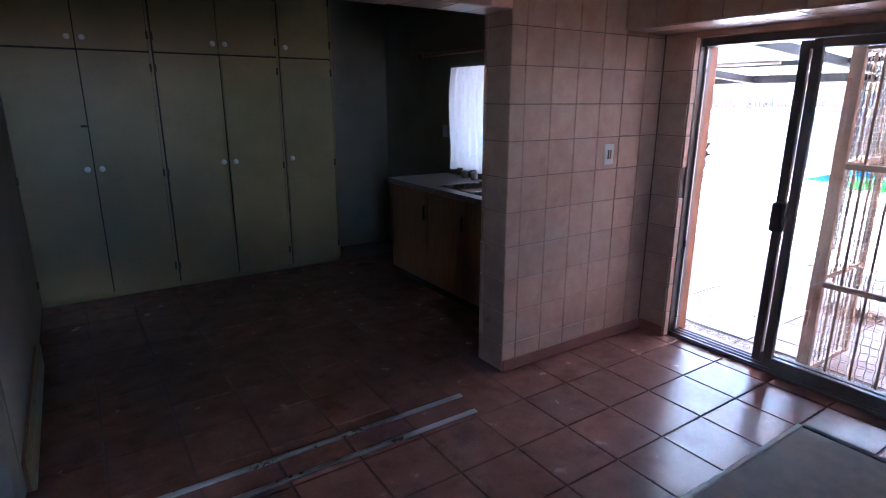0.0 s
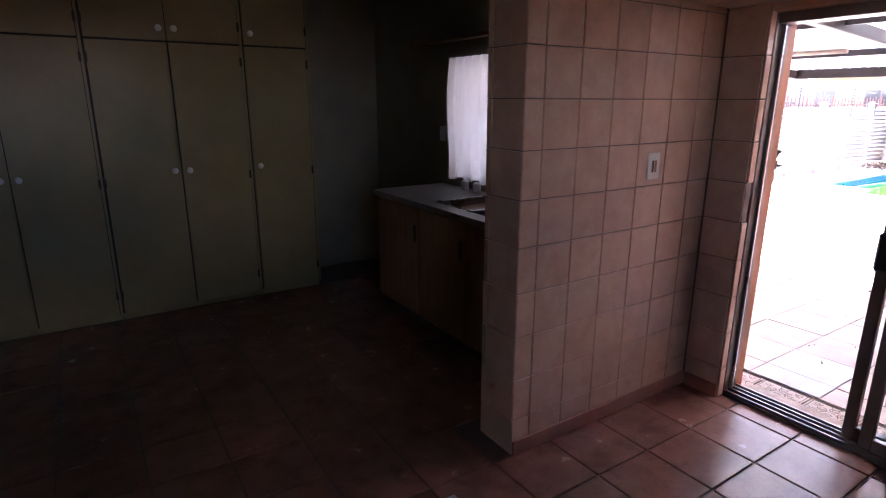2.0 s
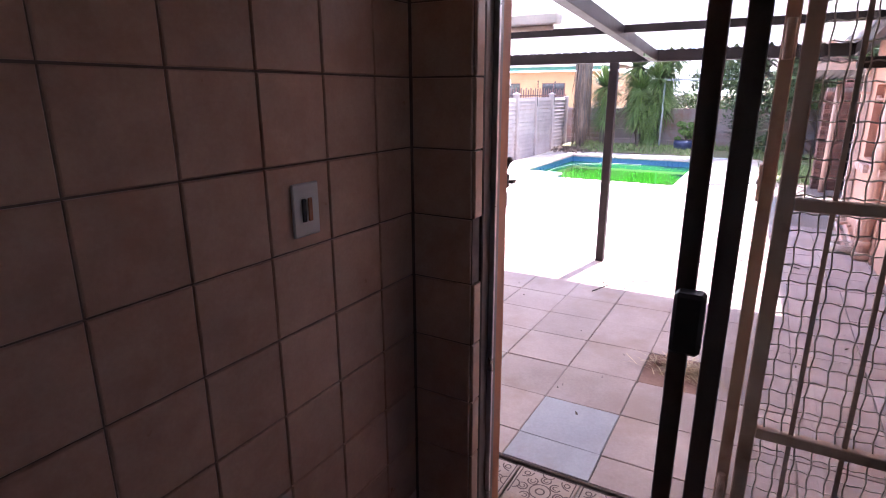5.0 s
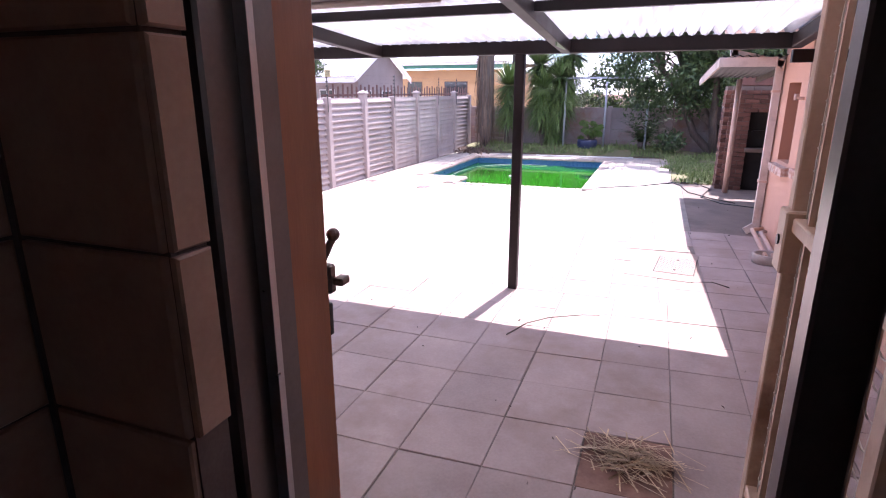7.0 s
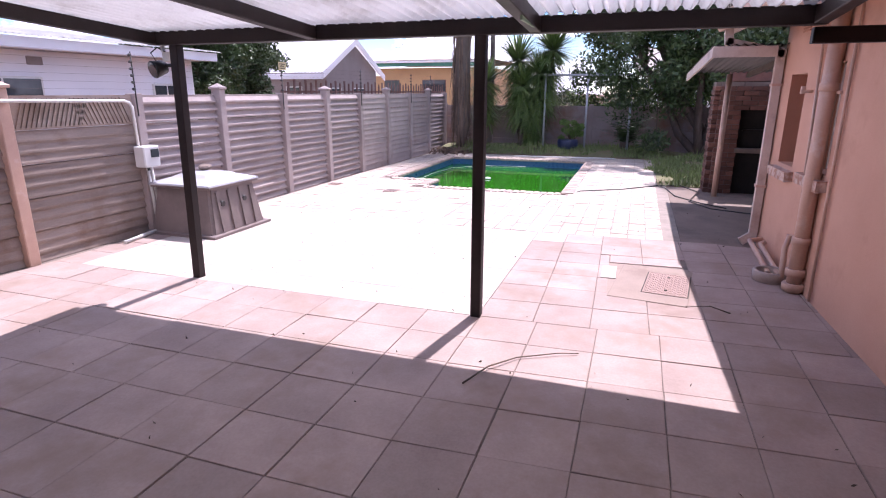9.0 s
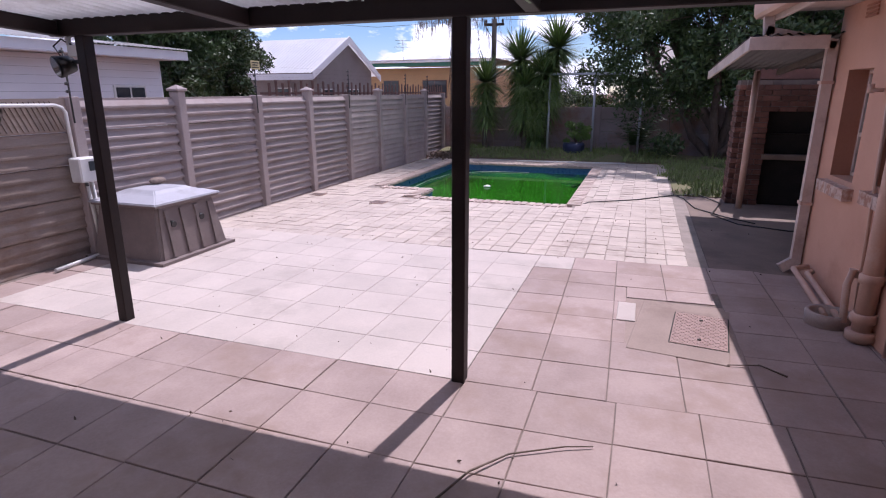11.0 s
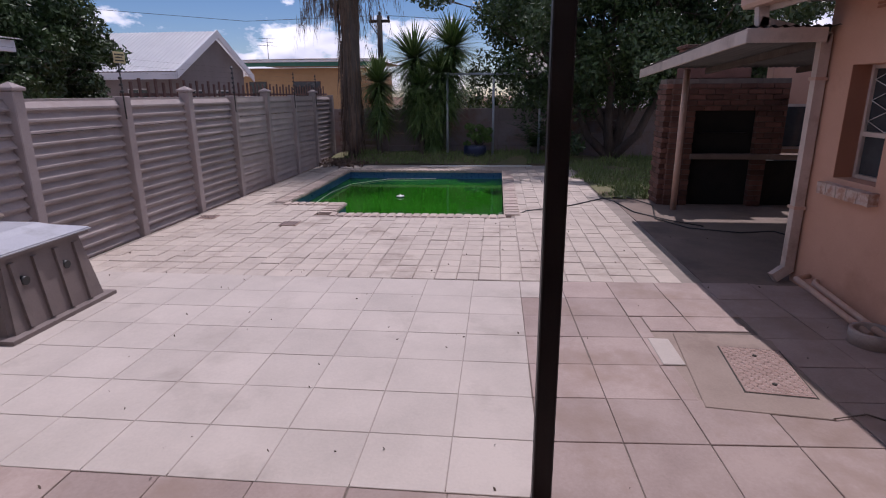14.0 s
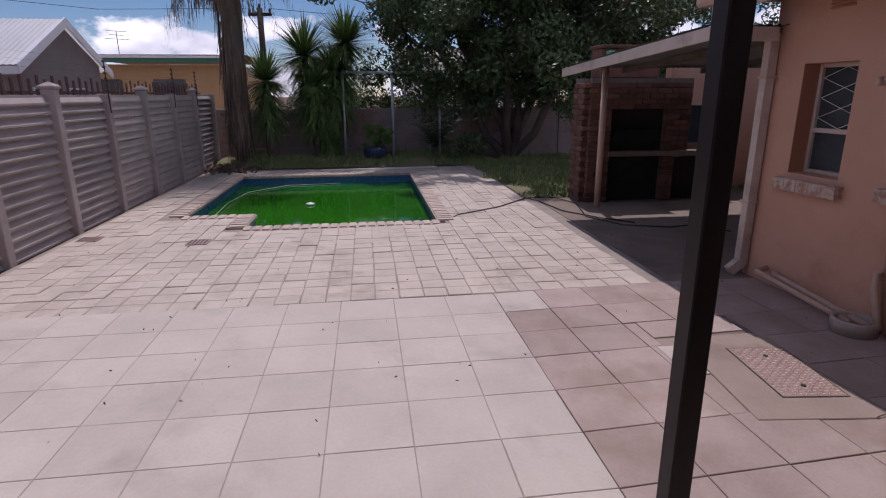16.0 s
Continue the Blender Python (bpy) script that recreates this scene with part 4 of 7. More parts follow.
def shrub(name, centre, radius, height, n, size, leaf, label, seed, category="shrub", group=""):
    rng = np.random.default_rng(seed)
    t = thing(name, (centre[0], centre[1], centre[2]), label, category, group)
    cs, rs = [], []
    for _ in range(n):
        a = rng.uniform(0, 2 * math.pi)
        q = radius * rng.uniform(0.0, 1.0) ** 0.5
        h = height * rng.uniform(0.15, 0.9) * (1 - 0.35 * (q / radius) ** 2)
        cs.append((centre[0] + q * math.cos(a), centre[1] + q * math.sin(a), centre[2] + h))
        rs.append(rng.uniform(0.22, 0.4) * min(radius, height))
        if rng.random() < 0.4:
            part("stem", tube([centre, cs[-1]], 0.02, 5, 0.006), M["bark"], t)
    co, qd = leaf_cloud(cs, rs, 260, size, rng)
    child_mesh("foliage", from_arrays("foliage", co, qd, leaf), t)
    return t


def blades(origin, n, length, width, rng, droop, up=(-0.3, 1.0), bend=3):
    """Sword leaves that spring from one point; each a strip of quads that bends down."""
    co, qd = [], []
    for _ in range(n):
        az, el = rng.uniform(0, 2 * math.pi), math.asin(rng.uniform(*up) * 0.98)
        L = length * rng.uniform(0.75, 1.15)
        side = np.array([-math.sin(az), math.cos(az), 0]) * width / 2
        p = np.array(origin, float)
        base = len(co)
        for k in range(bend + 1):
            w = (1 - k / bend) ** 0.7 if k else 0.8
            co += [p - side * w, p + side * w]
            e = el - droop * (k / bend) ** 1.5
            p = p + np.array([math.cos(az) * math.cos(e), math.sin(az) * math.cos(e), math.sin(e)]) * L / bend
        for k in range(bend):
            q = base + 2 * k
            qd.append((q, q + 1, q + 3, q + 2))
    return np.array(co), np.array(qd)


def merge(meshes):
    cs, qs, o = [], [], 0
    for c, q in meshes:
        cs.append(c)
        qs.append(q + o)
        o += len(c)
    return np.concatenate(cs), np.concatenate(qs)


# ---------- lawn ----------
def lawn_z(x, y):
    u = max(0.0, min(1.0, (x - 18.2) / 0.7)) * max(0.0, min(1.0, (y - 0.2) / 1.5))
    return G + 0.01 + 0.13 * u + 0.015 * math.sin(x * 3.1) * math.sin(y * 2.3)


def lawn():
    bm = bmesh.new()
    def sheet(x0, x1, y0, y1, s=0.3):
        nx, ny = int((x1 - x0) / s), int((y1 - y0) / s)
        g = [[bm.verts.new((x0 + (x1 - x0) * i / nx, y0 + (y1 - y0) * j / ny, lawn_z(x0 + (x1 - x0) * i / nx, y0 + (y1 - y0) * j / ny))) for j in range(ny + 1)] for i in range(nx + 1)]
        for i in range(nx):
            for j in range(ny):
                bm.faces.new((g[i][j], g[i + 1][j], g[i + 1][j + 1], g[i][j + 1])).smooth = True
    sheet(14.05, 18.15, -6.5, 1.35)
    sheet(18.15, 19.8, -6.5, 6.9)
    structure("lawn", bm, M["lawn"], "thin patchy lawn over sandy soil", "lawn")
    rng = np.random.default_rng(5)
    n = 36000
    x = rng.uniform(14.0, 19.7, n)
    y = rng.uniform(-3.5, 6.6, n)
    dens = np.array([noise.noise((a * 0.9, b * 0.9, 0.3)) for a, b in zip(x, y)])
    edge = 1.35 + 0.12 * np.sin(x * 4) + 0.1 * np.sin(x * 11)
    keep = (((y < edge)) | (x > 18.15 + 0.08 * np.sin(y * 7))) & (dens > -0.28)
    x, y = x[keep], y[keep]
    n = len(x)
    z = np.array([lawn_z(a, b) for a, b in zip(x, y)])
    h = rng.uniform(0.03, 0.10, n) * np.where(rng.random(n) < 0.08, 2.0, 1.0)
    az = rng.uniform(0, 2 * math.pi, n)
    w = rng.uniform(0.006, 0.014, n)
    lean = rng.normal(size=(n, 2)) * 0.03
    s = np.stack([np.cos(az) * w, np.sin(az) * w, 0 * w], 1)
    p = np.stack([x, y, z], 1)
    tip = p + np.stack([lean[:, 0], lean[:, 1], h], 1)
    co = np.stack([p - s, p + s, tip + s * 0.15, tip - s * 0.15], 1).reshape(-1, 3)
    tagged(new("grass", from_arrays("grass", co, np.arange(4 * n).reshape(-1, 4), M["grass"])), "short patchy lawn grass", "grass", kind="stuff")


lawn()


# ---------- trees and planting ----------
broad_tree("garden_tree", (19.3, 0.25, G), [(19.6, 1.9, 3.9), (19.2, -0.6, 4.6), (18.6, 0.6, 4.9), (20.6, -2.0, 4.0), (18.6, -2.6, 3.8), (20.3, 2.9, 4.4)],
           "large dark-leaved tree with forked trunk by the back wall", 3, 44, (1.0, 1.15, 0.6), 380, 0.12, M["leaf_dark"], 0.15, 0.95)
broad_tree("back_tree", (22.6, -3.2, G), [(22.5, -3.6, 4.0), (22.0, -5.0, 3.6), (22.8, -1.6, 4.1), (21.6, -6.5, 3.4)],
           "dark tree beyond the low back wall", 7, 40, (0.95, 1.1, 0.65), 360, 0.12, M["leaf_dark"], 0.14, 0.95)
broad_tree("neighbour_tree", (13.45, 9.9, G), [(13.4, 9.8, 2.75), (12.6, 9.9, 2.4), (14.2, 9.9, 2.35), (13.3, 10.2, 1.75), (12.4, 9.8, 1.95), (14.5, 9.8, 1.75), (12.9, 9.7, 2.8), (13.9, 9.7, 2.65), (12.4, 9.6, 2.3)],
           "dense dark green tree beside the white house", 11, 30, (0.40, 0.36, 0.30), 460, 0.085, M["leaf_dark"], 0.14, 1.15)
for k, (x, y, r, h, s) in enumerate(((21.6, 3.6, 1.0, 1.9, 21), (21.9, 2.0, 1.1, 2.1, 22), (22.0, 0.3, 1.1, 1.9, 23), (21.4, -1.5, 0.9, 1.7, 24), (23.5, 4.9, 1.3, 2.1, 25), (21.6, -3.4, 1.0, 1.7, 26), (23.8, 1.2, 1.4, 2.7, 27), (24.0, 3.2, 1.3, 2.4, 28))):
    shrub("hedge_shrub", (x, y, G), r, h, 26, 0.085, M["leaf_light"] if k % 3 != 1 else M["leaf_dark"], "leafy green shrub behind the low back wall", s, group="shrubs behind the back wall")
pot_bush = shrub("round_bush", (19.1, 3.42, G + 0.28), 0.32, 0.78, 18, 0.05, M["leaf_light"], "small rounded bright green bush by the back wall", 31)
M["blue_pot"] = surface("blue_glazed_pot", (0.012, 0.018, 0.05), (0.022, 0.034, 0.085), 0.5, 8, 60, 0.1)
solid("plant_tub", lathe([(0.2, 0), (0.26, 0.06), (0.27, 0.22), (0.25, 0.28), (0.22, 0.27)], (18.95, 3.48, G + 0.08), 20), M["blue_pot"], "dark blue round plant tub on the lawn", "plant pot")


def cycad():
    rng = np.random.default_rng(41)
    c = (19.2, 2.05, G + 0.12)
    t = thing("cycad", c, "dark spiky cycad with arching fronds by the wall", "plant")
    part("trunk", tube([c, (c[0], c[1], c[2] + 0.2)], 0.12, 10), M["bark"], t)
    fr = []
    for k in range(44):
        az, el = rng.uniform(0, 2 * math.pi), rng.uniform(0.2, 1.25)
        p = np.array(c) + np.array([0, 0, 0.2])
        L = rng.uniform(0.8, 1.15)
        for s in range(9):
            e = el - 0.9 * (s / 8) ** 1.4
            d = np.array([math.cos(az) * math.cos(e), math.sin(az) * math.cos(e), math.sin(e)])
            q = p + d * L / 9
            side = np.array([-math.sin(az), math.cos(az), 0.15])
            for sg in (-1, 1):
                tipp = p + side * sg * 0.12 * (1 - 0.5 * s / 8) + d * 0.06
                fr.append((np.array([p, p + d * 0.05, tipp + d * 0.03, tipp]), np.array([(0, 1, 2, 3)])))
            p = q
    co, qd = merge(fr)
    child_mesh("fronds", from_arrays("fronds", co, qd, M["leaf_dark"]), t)


cycad()


def yucca(base, heads, label, seed):
    """heads: (y, z, radius of the rosette)."""
    rng = np.random.default_rng(seed)
    t = thing("yucca", base, label, "plant", "yuccas by the back wall")
    for hy, hz, r in heads:
        top = (base[0] + rng.uniform(-0.2, 0.2), hy, hz)
        part("stem", tube(wander(base, top, 4, 0.04, rng), 0.08, 8, 0.05), M["palm_bark"], t)
        ms = [blades(top, 380, r, 0.06, rng, 0.35, (-0.5, 1.0))]
        for k in range(7):
            f = (k + 1) / 8
            q = np.array(top) + (np.array(base) - np.array(top)) * f * 0.6
            ms.append(blades(q, 90, r * 0.8, 0.055, rng, 0.9, (-0.8, 0.4)))
        co, qd = merge(ms)
        child_mesh("leaves", from_arrays("leaves", co, qd, M["leaf_yucca"]), t)
    return t


yucca((19.2, 4.75, G), [(4.97, 2.25, 0.9), (4.8, 1.6, 0.75)], "tall green yucca with a spiky rosette", 51)
yucca((19.35, 4.45, G), [(4.05, 2.5, 0.95), (4.35, 1.9, 0.8), (4.55, 0.75, 0.6)], "tall leaning yucca with several spiky heads", 52)
yucca((19.4, 5.85, G), [(5.82, 1.7, 0.8)], "slim drooping yucca beside the palm", 53)


def palm():
    rng = np.random.default_rng(61)
    b = (18.75, 6.38, G)
    t = thing("palm_tree", b, "tall palm with grey trunk and hanging dead fronds", "tree")
    pts = [(b[0] + 0.03 * math.sin(k), b[1] - 0.012 * k, G + 0.55 * k) for k in range(12)]
    bm = bmesh.new()
    add_tube(bm, pts, 0.23, 12, 0.17)
    part("trunk", bm, M["palm_bark"], t)
    ms = []
    for _ in range(760):
        az = rng.uniform(0, 2 * math.pi)
        z1 = rng.uniform(0.5, 5.0)
        L = rng.uniform(0.3, 1.0)
        r = rng.uniform(0.18, 0.25) + 0.05 * (z1 > 3.2)
        p = np.array([b[0] + r * math.cos(az), b[1] + r * math.sin(az), z1])
        q = p + np.array([0.04 * math.cos(az) + rng.normal() * 0.03, 0.04 * math.sin(az) + rng.normal() * 0.03, -L])
        s = np.array([-math.sin(az), math.cos(az), 0]) * rng.uniform(0.008, 0.024)
        ms.append((np.array([p - s, p + s, q + s * 0.3, q - s * 0.3]), np.array([(0, 1, 2, 3)])))
    co, qd = merge(ms)
    child_mesh("dead_fronds", from_arrays("dead_fronds", co, qd, M["leaf_dead"]), t, "dry hanging frond skirt")
    # long drooping dead fronds to either side
    ms = []
    for k in range(48):
        az = rng.uniform(0, 2 * math.pi) if k % 3 else rng.normal(1.7, 0.5)
        top = np.array([b[0], b[1], 3.3 + rng.uniform(0, 1.5)])
        p = top.copy()
        L = rng.uniform(1.0, 2.3)
        for s in range(10):
            e = 0.35 - 2.0 * s / 9
            d = np.array([math.cos(az) * math.cos(e), math.sin(az) * math.cos(e), math.sin(e)])
            for sg in (-1, 1, -1, 1):
                side = np.array([-math.sin(az), math.cos(az), 0]) * sg
                tp = p + side * rng.uniform(0.03, 0.12) + np.array([0, 0, -rng.uniform(0.15, 0.45)])
                w = side * 0.007
                ms.append((np.array([p - w, p + w + d * 0.01, tp + d * 0.01, tp]), np.array([(0, 1, 2, 3)])))
            p = p + d * L / 10
    co, qd = merge(ms)
    child_mesh("dead_fronds", from_arrays("dead_fronds", co, qd, M["leaf_dead"]), t, "long drooping dry fronds")
    ms = []
    for k in range(64):
        az, el = rng.uniform(0, 2 * math.pi), rng.uniform(0.0, 1.2)
        p = np.array([b[0], b[1], 5.8])
        for s in range(14):
            e = el - 1.6 * (s / 13) ** 1.3
            d = np.array([math.cos(az) * math.cos(e), math.sin(az) * math.cos(e), math.sin(e)])
            for sg in (-1, 1):
                side = np.array([-math.sin(az), math.cos(az), -0.3]) * sg
                tp = p + side * 0.34 + d * 0.12
                ms.append((np.array([p, p + d * 0.03, tp + d * 0.01, tp]), np.array([(0, 1, 2, 3)])))
            p = p + d * 0.17
    co, qd = merge(ms)
    child_mesh("fronds", from_arrays("fronds", co, qd, M["leaf_yucca"]), t)


palm()


def leaf_litter():
    rng = np.random.default_rng(71)
    x = rng.normal(18.35, 0.45, 420)
    y = rng.normal(6.45, 0.28, 420)
    z = np.full(420, G + 0.02) + rng.uniform(0, 0.05, 420)
    co, qd = leaf_cloud(np.stack([x, y, z], 1), np.full(420, 0.05), 1, 0.16, rng, 0.3)
    tagged(new("leaf_litter", from_arrays("leaf_litter", co, qd, M["leaf_dead"])), "dry palm litter at the foot of the trunk", "litter", kind="stuff")


leaf_litter()


# ---------- swing frame ----------
M["swing"] = surface("blue_grey_tube", (0.30, 0.33, 0.37), (0.42, 0.45, 0.49), 0.5, 6, 80, 0.1, metal=0.3)
sw = thing("swing_frame", (19.0, 3.05, G), "bare blue-grey steel tube swing frame on the lawn", "swing frame")
for yy in (4.14, 3.06, 1.985):
    part("upright", tube([(19.0, yy, lawn_z(19.0, yy) - 0.1), (19.0, yy, 1.86)], 0.028, 10), M["swing"], sw)
part("crossbar", tube([(19.0, 4.16, 1.865), (19.0, 1.965, 1.865)], 0.028, 10), M["swing"], sw)


# ---------- pool pump box ----------
def pump_box():
    t = thing("pump_box", (9.0, 6.5, G), "brown-grey fibreglass pool pump housing with pale lid", "pump box")
    x0, x1, y0, y1 = 8.54, 9.44, 6.05, 6.93
    bm = bmesh.new()
    def ring(o, z):
        return [bm.verts.new(v) for v in ((x0 + o, y0 + o, z), (x1 - o, y0 + o, z), (x1 - o, y1 - o, z), (x0 + o, y1 - o, z))]
    rs = [ring(-0.05, G), ring(-0.05, G + 0.03), ring(0.0, G + 0.035), ring(0.07, 0.40), ring(0.035, 0.41), ring(0.035, 0.43)]
    for a, b in zip(rs, rs[1:]):
        for k in range(4):
            bm.faces.new((a[k], a[(k + 1) % 4], b[(k + 1) % 4], b[k]))
    bm.faces.new(rs[-1])
    bmesh.ops.bevel(bm, geom=[e for e in bm.edges if abs(e.verts[0].co.z - e.verts[1].co.z) > 0.2], offset=0.03, segments=3, affect="EDGES")
    part("body", bm, M["pump_grey"], t)
    bm = bmesh.new()
    rs = [[bm.verts.new(v) for v in ((x0 + o, y0 + o, z), (x1 - o, y0 + o, z), (x1 - o, y1 - o, z), (x0 + o, y1 - o, z))] for o, z in ((0.015, 0.432), (0.015, 0.45), (0.03, 0.455), (0.19, 0.505), (0.25, 0.535), (0.26, 0.537))]
    for a, b in zip(rs, rs[1:]):
        for k in range(4):
            bm.faces.new((a[k], a[(k + 1) % 4], b[(k + 1) % 4], b[k]))
    bm.faces.new(rs[-1])
    bm.faces.new(rs[0][::-1])
    bmesh.ops.bevel(bm, geom=bm.edges[:], offset=0.008, segments=2, affect="EDGES")
    part("lid", bm, M["pump_lid"], t, "pale grey bevelled lid")
    # moulded flutes on the two seen sides, with vent holes
    for k in range(3):
        yy = y0 + 0.2 + 0.2 * k
        bm = bmesh.new()
        for q in (-0.05, 0.05):
            vs = [(x1 - 0.005, yy + q - 0.008, G + 0.04), (x1 - 0.005, yy + q + 0.008, G + 0.04), (x1 - 0.072, yy + q * 0.8 + 0.008, 0.39), (x1 - 0.072, yy + q * 0.8 - 0.008, 0.39)]
            f0 = [bm.verts.new(v) for v in vs]
            f1 = [bm.verts.new((v[0] + 0.03, v[1], v[2])) for v in vs]
            bm.faces.new(f1)
            for m in range(4):
                bm.faces.new((f0[m], f0[(m + 1) % 4], f1[(m + 1) % 4], f1[m]))
        part("flute", bm, M["pump_grey"], t)
    for k in range(4):
        xx = x0 + 0.16 + 0.19 * k
        bm = bmesh.new()
        vs = [(xx - 0.02, y0 + 0.005, G + 0.05), (xx + 0.02, y0 + 0.005, G + 0.05), (xx + 0.02, y0 + 0.066, 0.37), (xx - 0.02, y0 + 0.066, 0.37)]
        f0 = [bm.verts.new(v) for v in vs]
        f1 = [bm.verts.new((v[0], v[1] - 0.022, v[2])) for v in vs]
        bm.faces.new(f1)
        for m in range(4):
            bm.faces.new((f0[m], f0[(m + 1) % 4], f1[(m + 1) % 4], f1[m]))
        part("flute", bm, M["pump_grey"], t)
    for yy in (6.32, 6.52):
        part("vent_hole", tube([(x1 - 0.058, yy, 0.24), (x1 - 0.018, yy, 0.235)], 0.032, 12), M["black"], t, "round black vent hole")
    for xx in (8.75, 9.12):
        part("vent_hole", tube([(xx, y0 + 0.055, 0.24), (xx, y0 + 0.012, 0.235)], 0.03, 12), M["black"], t, "round black vent hole")
    part("outlet", tube([(x1 - 0.03, 6.45, G + 0.06), (x1 + 0.09, 6.42, G + 0.055)], 0.03, 10), M["white_plastic"], t, "white outlet pipe stub")
    st = bmesh.new()
    bmesh.ops.create_icosphere(st, subdivisions=2, radius=0.075, matrix=Matrix.Translation((9.15, 6.62, 0.572)) @ Matrix.Diagonal((1.3, 0.9, 0.5, 1)))
    for v in st.verts:
        v.co += Vector((noise.noise(v.co * 9), noise.noise(v.co * 9 + Vector((3, 0, 0))), 0)) * 0.012
    solid("stone", st, M["screed"], "grey stone lying on the pump box lid", "stone")


pump_box()


# ---------- meter box, conduit, fence wires ----------
def meter():
    t = thing("meter_box", (8.57, 6.9, 0.65), "white plastic meter box on the fence post", "meter box")
    part("case", box(8.46, 8.68, 6.80, 6.945, 0.635, 0.865, 0.012), M["white_plastic"], t)
    part("window", box(8.55, 8.66, 6.792, 6.799, 0.74, 0.83, 0.003), M["dark_glass"], t, "dark meter window")
    part("latch", tube([(8.50, 6.80, 0.605), (8.50, 6.80, 0.635)], 0.015, 8), M["black"], t)
    c = thing("conduit", (8.58, 6.93, G), "white plastic conduit running along the fence", "pipe")
    part("pipe", tube([(8.52, 6.925, 0.865), (8.51, 6.925, 1.28), (8.48, 6.925, 1.325), (8.42, 6.925, 1.345), (7.3, 6.925, 1.36), (5.5, 6.925, 1.37)], 0.016, 8), M["white_plastic"], c)
    part("pipe", tube([(8.60, 6.925, 0.635), (8.64, 6.925, G + 0.03)], 0.016, 8), M["white_plastic"], c)
    part("pipe", tube([(8.65, 6.925, 0.635), (8.71, 6.925, G + 0.03)], 0.016, 8), M["white_plastic"], c)
    w = thing("waste_pipe", (8.3, 6.85, G), "white pipe lying along the fence foot", "pipe")
    part("pipe", tube([(8.05, 6.80, G + 0.02), (8.62, 6.88, G + 0.03)], 0.02, 8), M["white_plastic"], w)


meter()


def fence_wires():
    for k, x in enumerate((8.60, 11.33, 13.95, 16.55, 17.90)):
        t = thing("electric_fence_rod", (x, FY, FTOP), "thin dark rod with black insulators on the fence", "fence rod", "electric fence rods")
        part("rod", tube([(x, FY - 0.075, FTOP - 0.25), (x, FY - 0.075, FTOP + 0.42)], 0.008, 6), M["black"], t)
        for m in range(6):
            z = FTOP + 0.02 + 0.07 * m
            part("insulator", lathe([(0.009, 0), (0.02, 0.006), (0.02, 0.022), (0.009, 0.03)], (x - 0.012, FY - 0.075, z), 8), M["black"], t)
    w = thing("fence_wire", (12, FY, FTOP + 0.2), "thin steel wires strung above the fence", "wire")
    for m in range(6):
        z = FTOP + 0.035 + 0.07 * m
        part("strand", tube([(5.0, FY - 0.095, z), (8.64, FY - 0.095, z), (11.36, FY - 0.095, z - 0.01), (14.12, FY - 0.095, z), (17.95, FY - 0.095, z)], 0.0006, 4), M["hinge"], w)


fence_wires()


sg = thing("warning_sign", (11.34, FY - 0.09, 1.76), "small weathered yellow warning plate on the fence rod", "sign")
M["sign"] = surface("weathered_yellow_plate", (0.42, 0.36, 0.17), (0.55, 0.48, 0.27), 0.6, 8, 90, 0.1, stain=(0.32, 0.26, 0.15), stain_scale=12)
plate = part("plate", box(11.24, 11.43, FY - 0.092, FY - 0.088, 1.755, 1.87, 0.001), M["sign"], sg)
for k, (a, b) in enumerate(((11.26, 11.41), (11.27, 11.38), (11.26, 11.40))):
    part("lettering", box(a, b, FY - 0.0935, FY - 0.0925, 1.835 - 0.03 * k, 1.848 - 0.03 * k), M["gap_dark"], plate)


def post_lamp():
    t = thing("floodlight", (7.33, 5.28, 1.6), "small dark floodlight with white junction box on the post", "lamp")
    part("head", tube([(7.42, 5.345, 1.63), (7.33, 5.375, 1.605)], 0.05, 14, 0.068), M["black"], t)
    part("lens", tube([(7.329, 5.3755, 1.605), (7.322, 5.378, 1.603)], 0.062, 14), M["dark_glass"], t)
    part("arm", box(7.385, 7.415, 5.213, 5.335, 1.625, 1.65, 0.004), M["black"], t)
    part("junction_box", box(7.36, 7.42, 5.225, 5.305, 1.665, 1.735, 0.005), M["white_plastic"], t, "white junction box")
    part("bracket", box(7.37, 7.40, 5.30, 5.32, 1.736, 1.79, 0.003), M["white_plastic"], t, "white cable bracket")
    part("cable", tube([(7.39, 5.29, 1.735), (7.36, 5.34, 1.77), (7.35, 5.40, 1.73), (7.37, 5.37, 1.66)], 0.006, 6), M["black"], t)


post_lamp()
fl = thing("fluorescent_fitting", (5.4, 3.0, 1.92), "white batten light fitting under the pergola", "lamp")
part("case", box(5.36, 5.46, 2.62, 3.36, beam_z(5.41) + 0.012, beam_z(5.41) + 0.075, 0.008), M["white_plastic"], fl)
part("tube_cover", tube([(5.41, 2.66, beam_z(5.41) - 0.004), (5.41, 3.32, beam_z(5.41) - 0.004)], 0.016, 8), M["fascia"], fl)


M["sill"] = surface("flaking_white_sill", (0.50, 0.36, 0.29), (0.66, 0.56, 0.49), 0.85, 14, 80, 0.5, stain=(0.36, 0.19, 0.13), stain_scale=14, stain_at=0.5)
M["pale_concrete"] = surface("pale_gully_concrete", (0.34, 0.27, 0.235), (0.45, 0.375, 0.33), 0.9, 5, 80, 0.5)
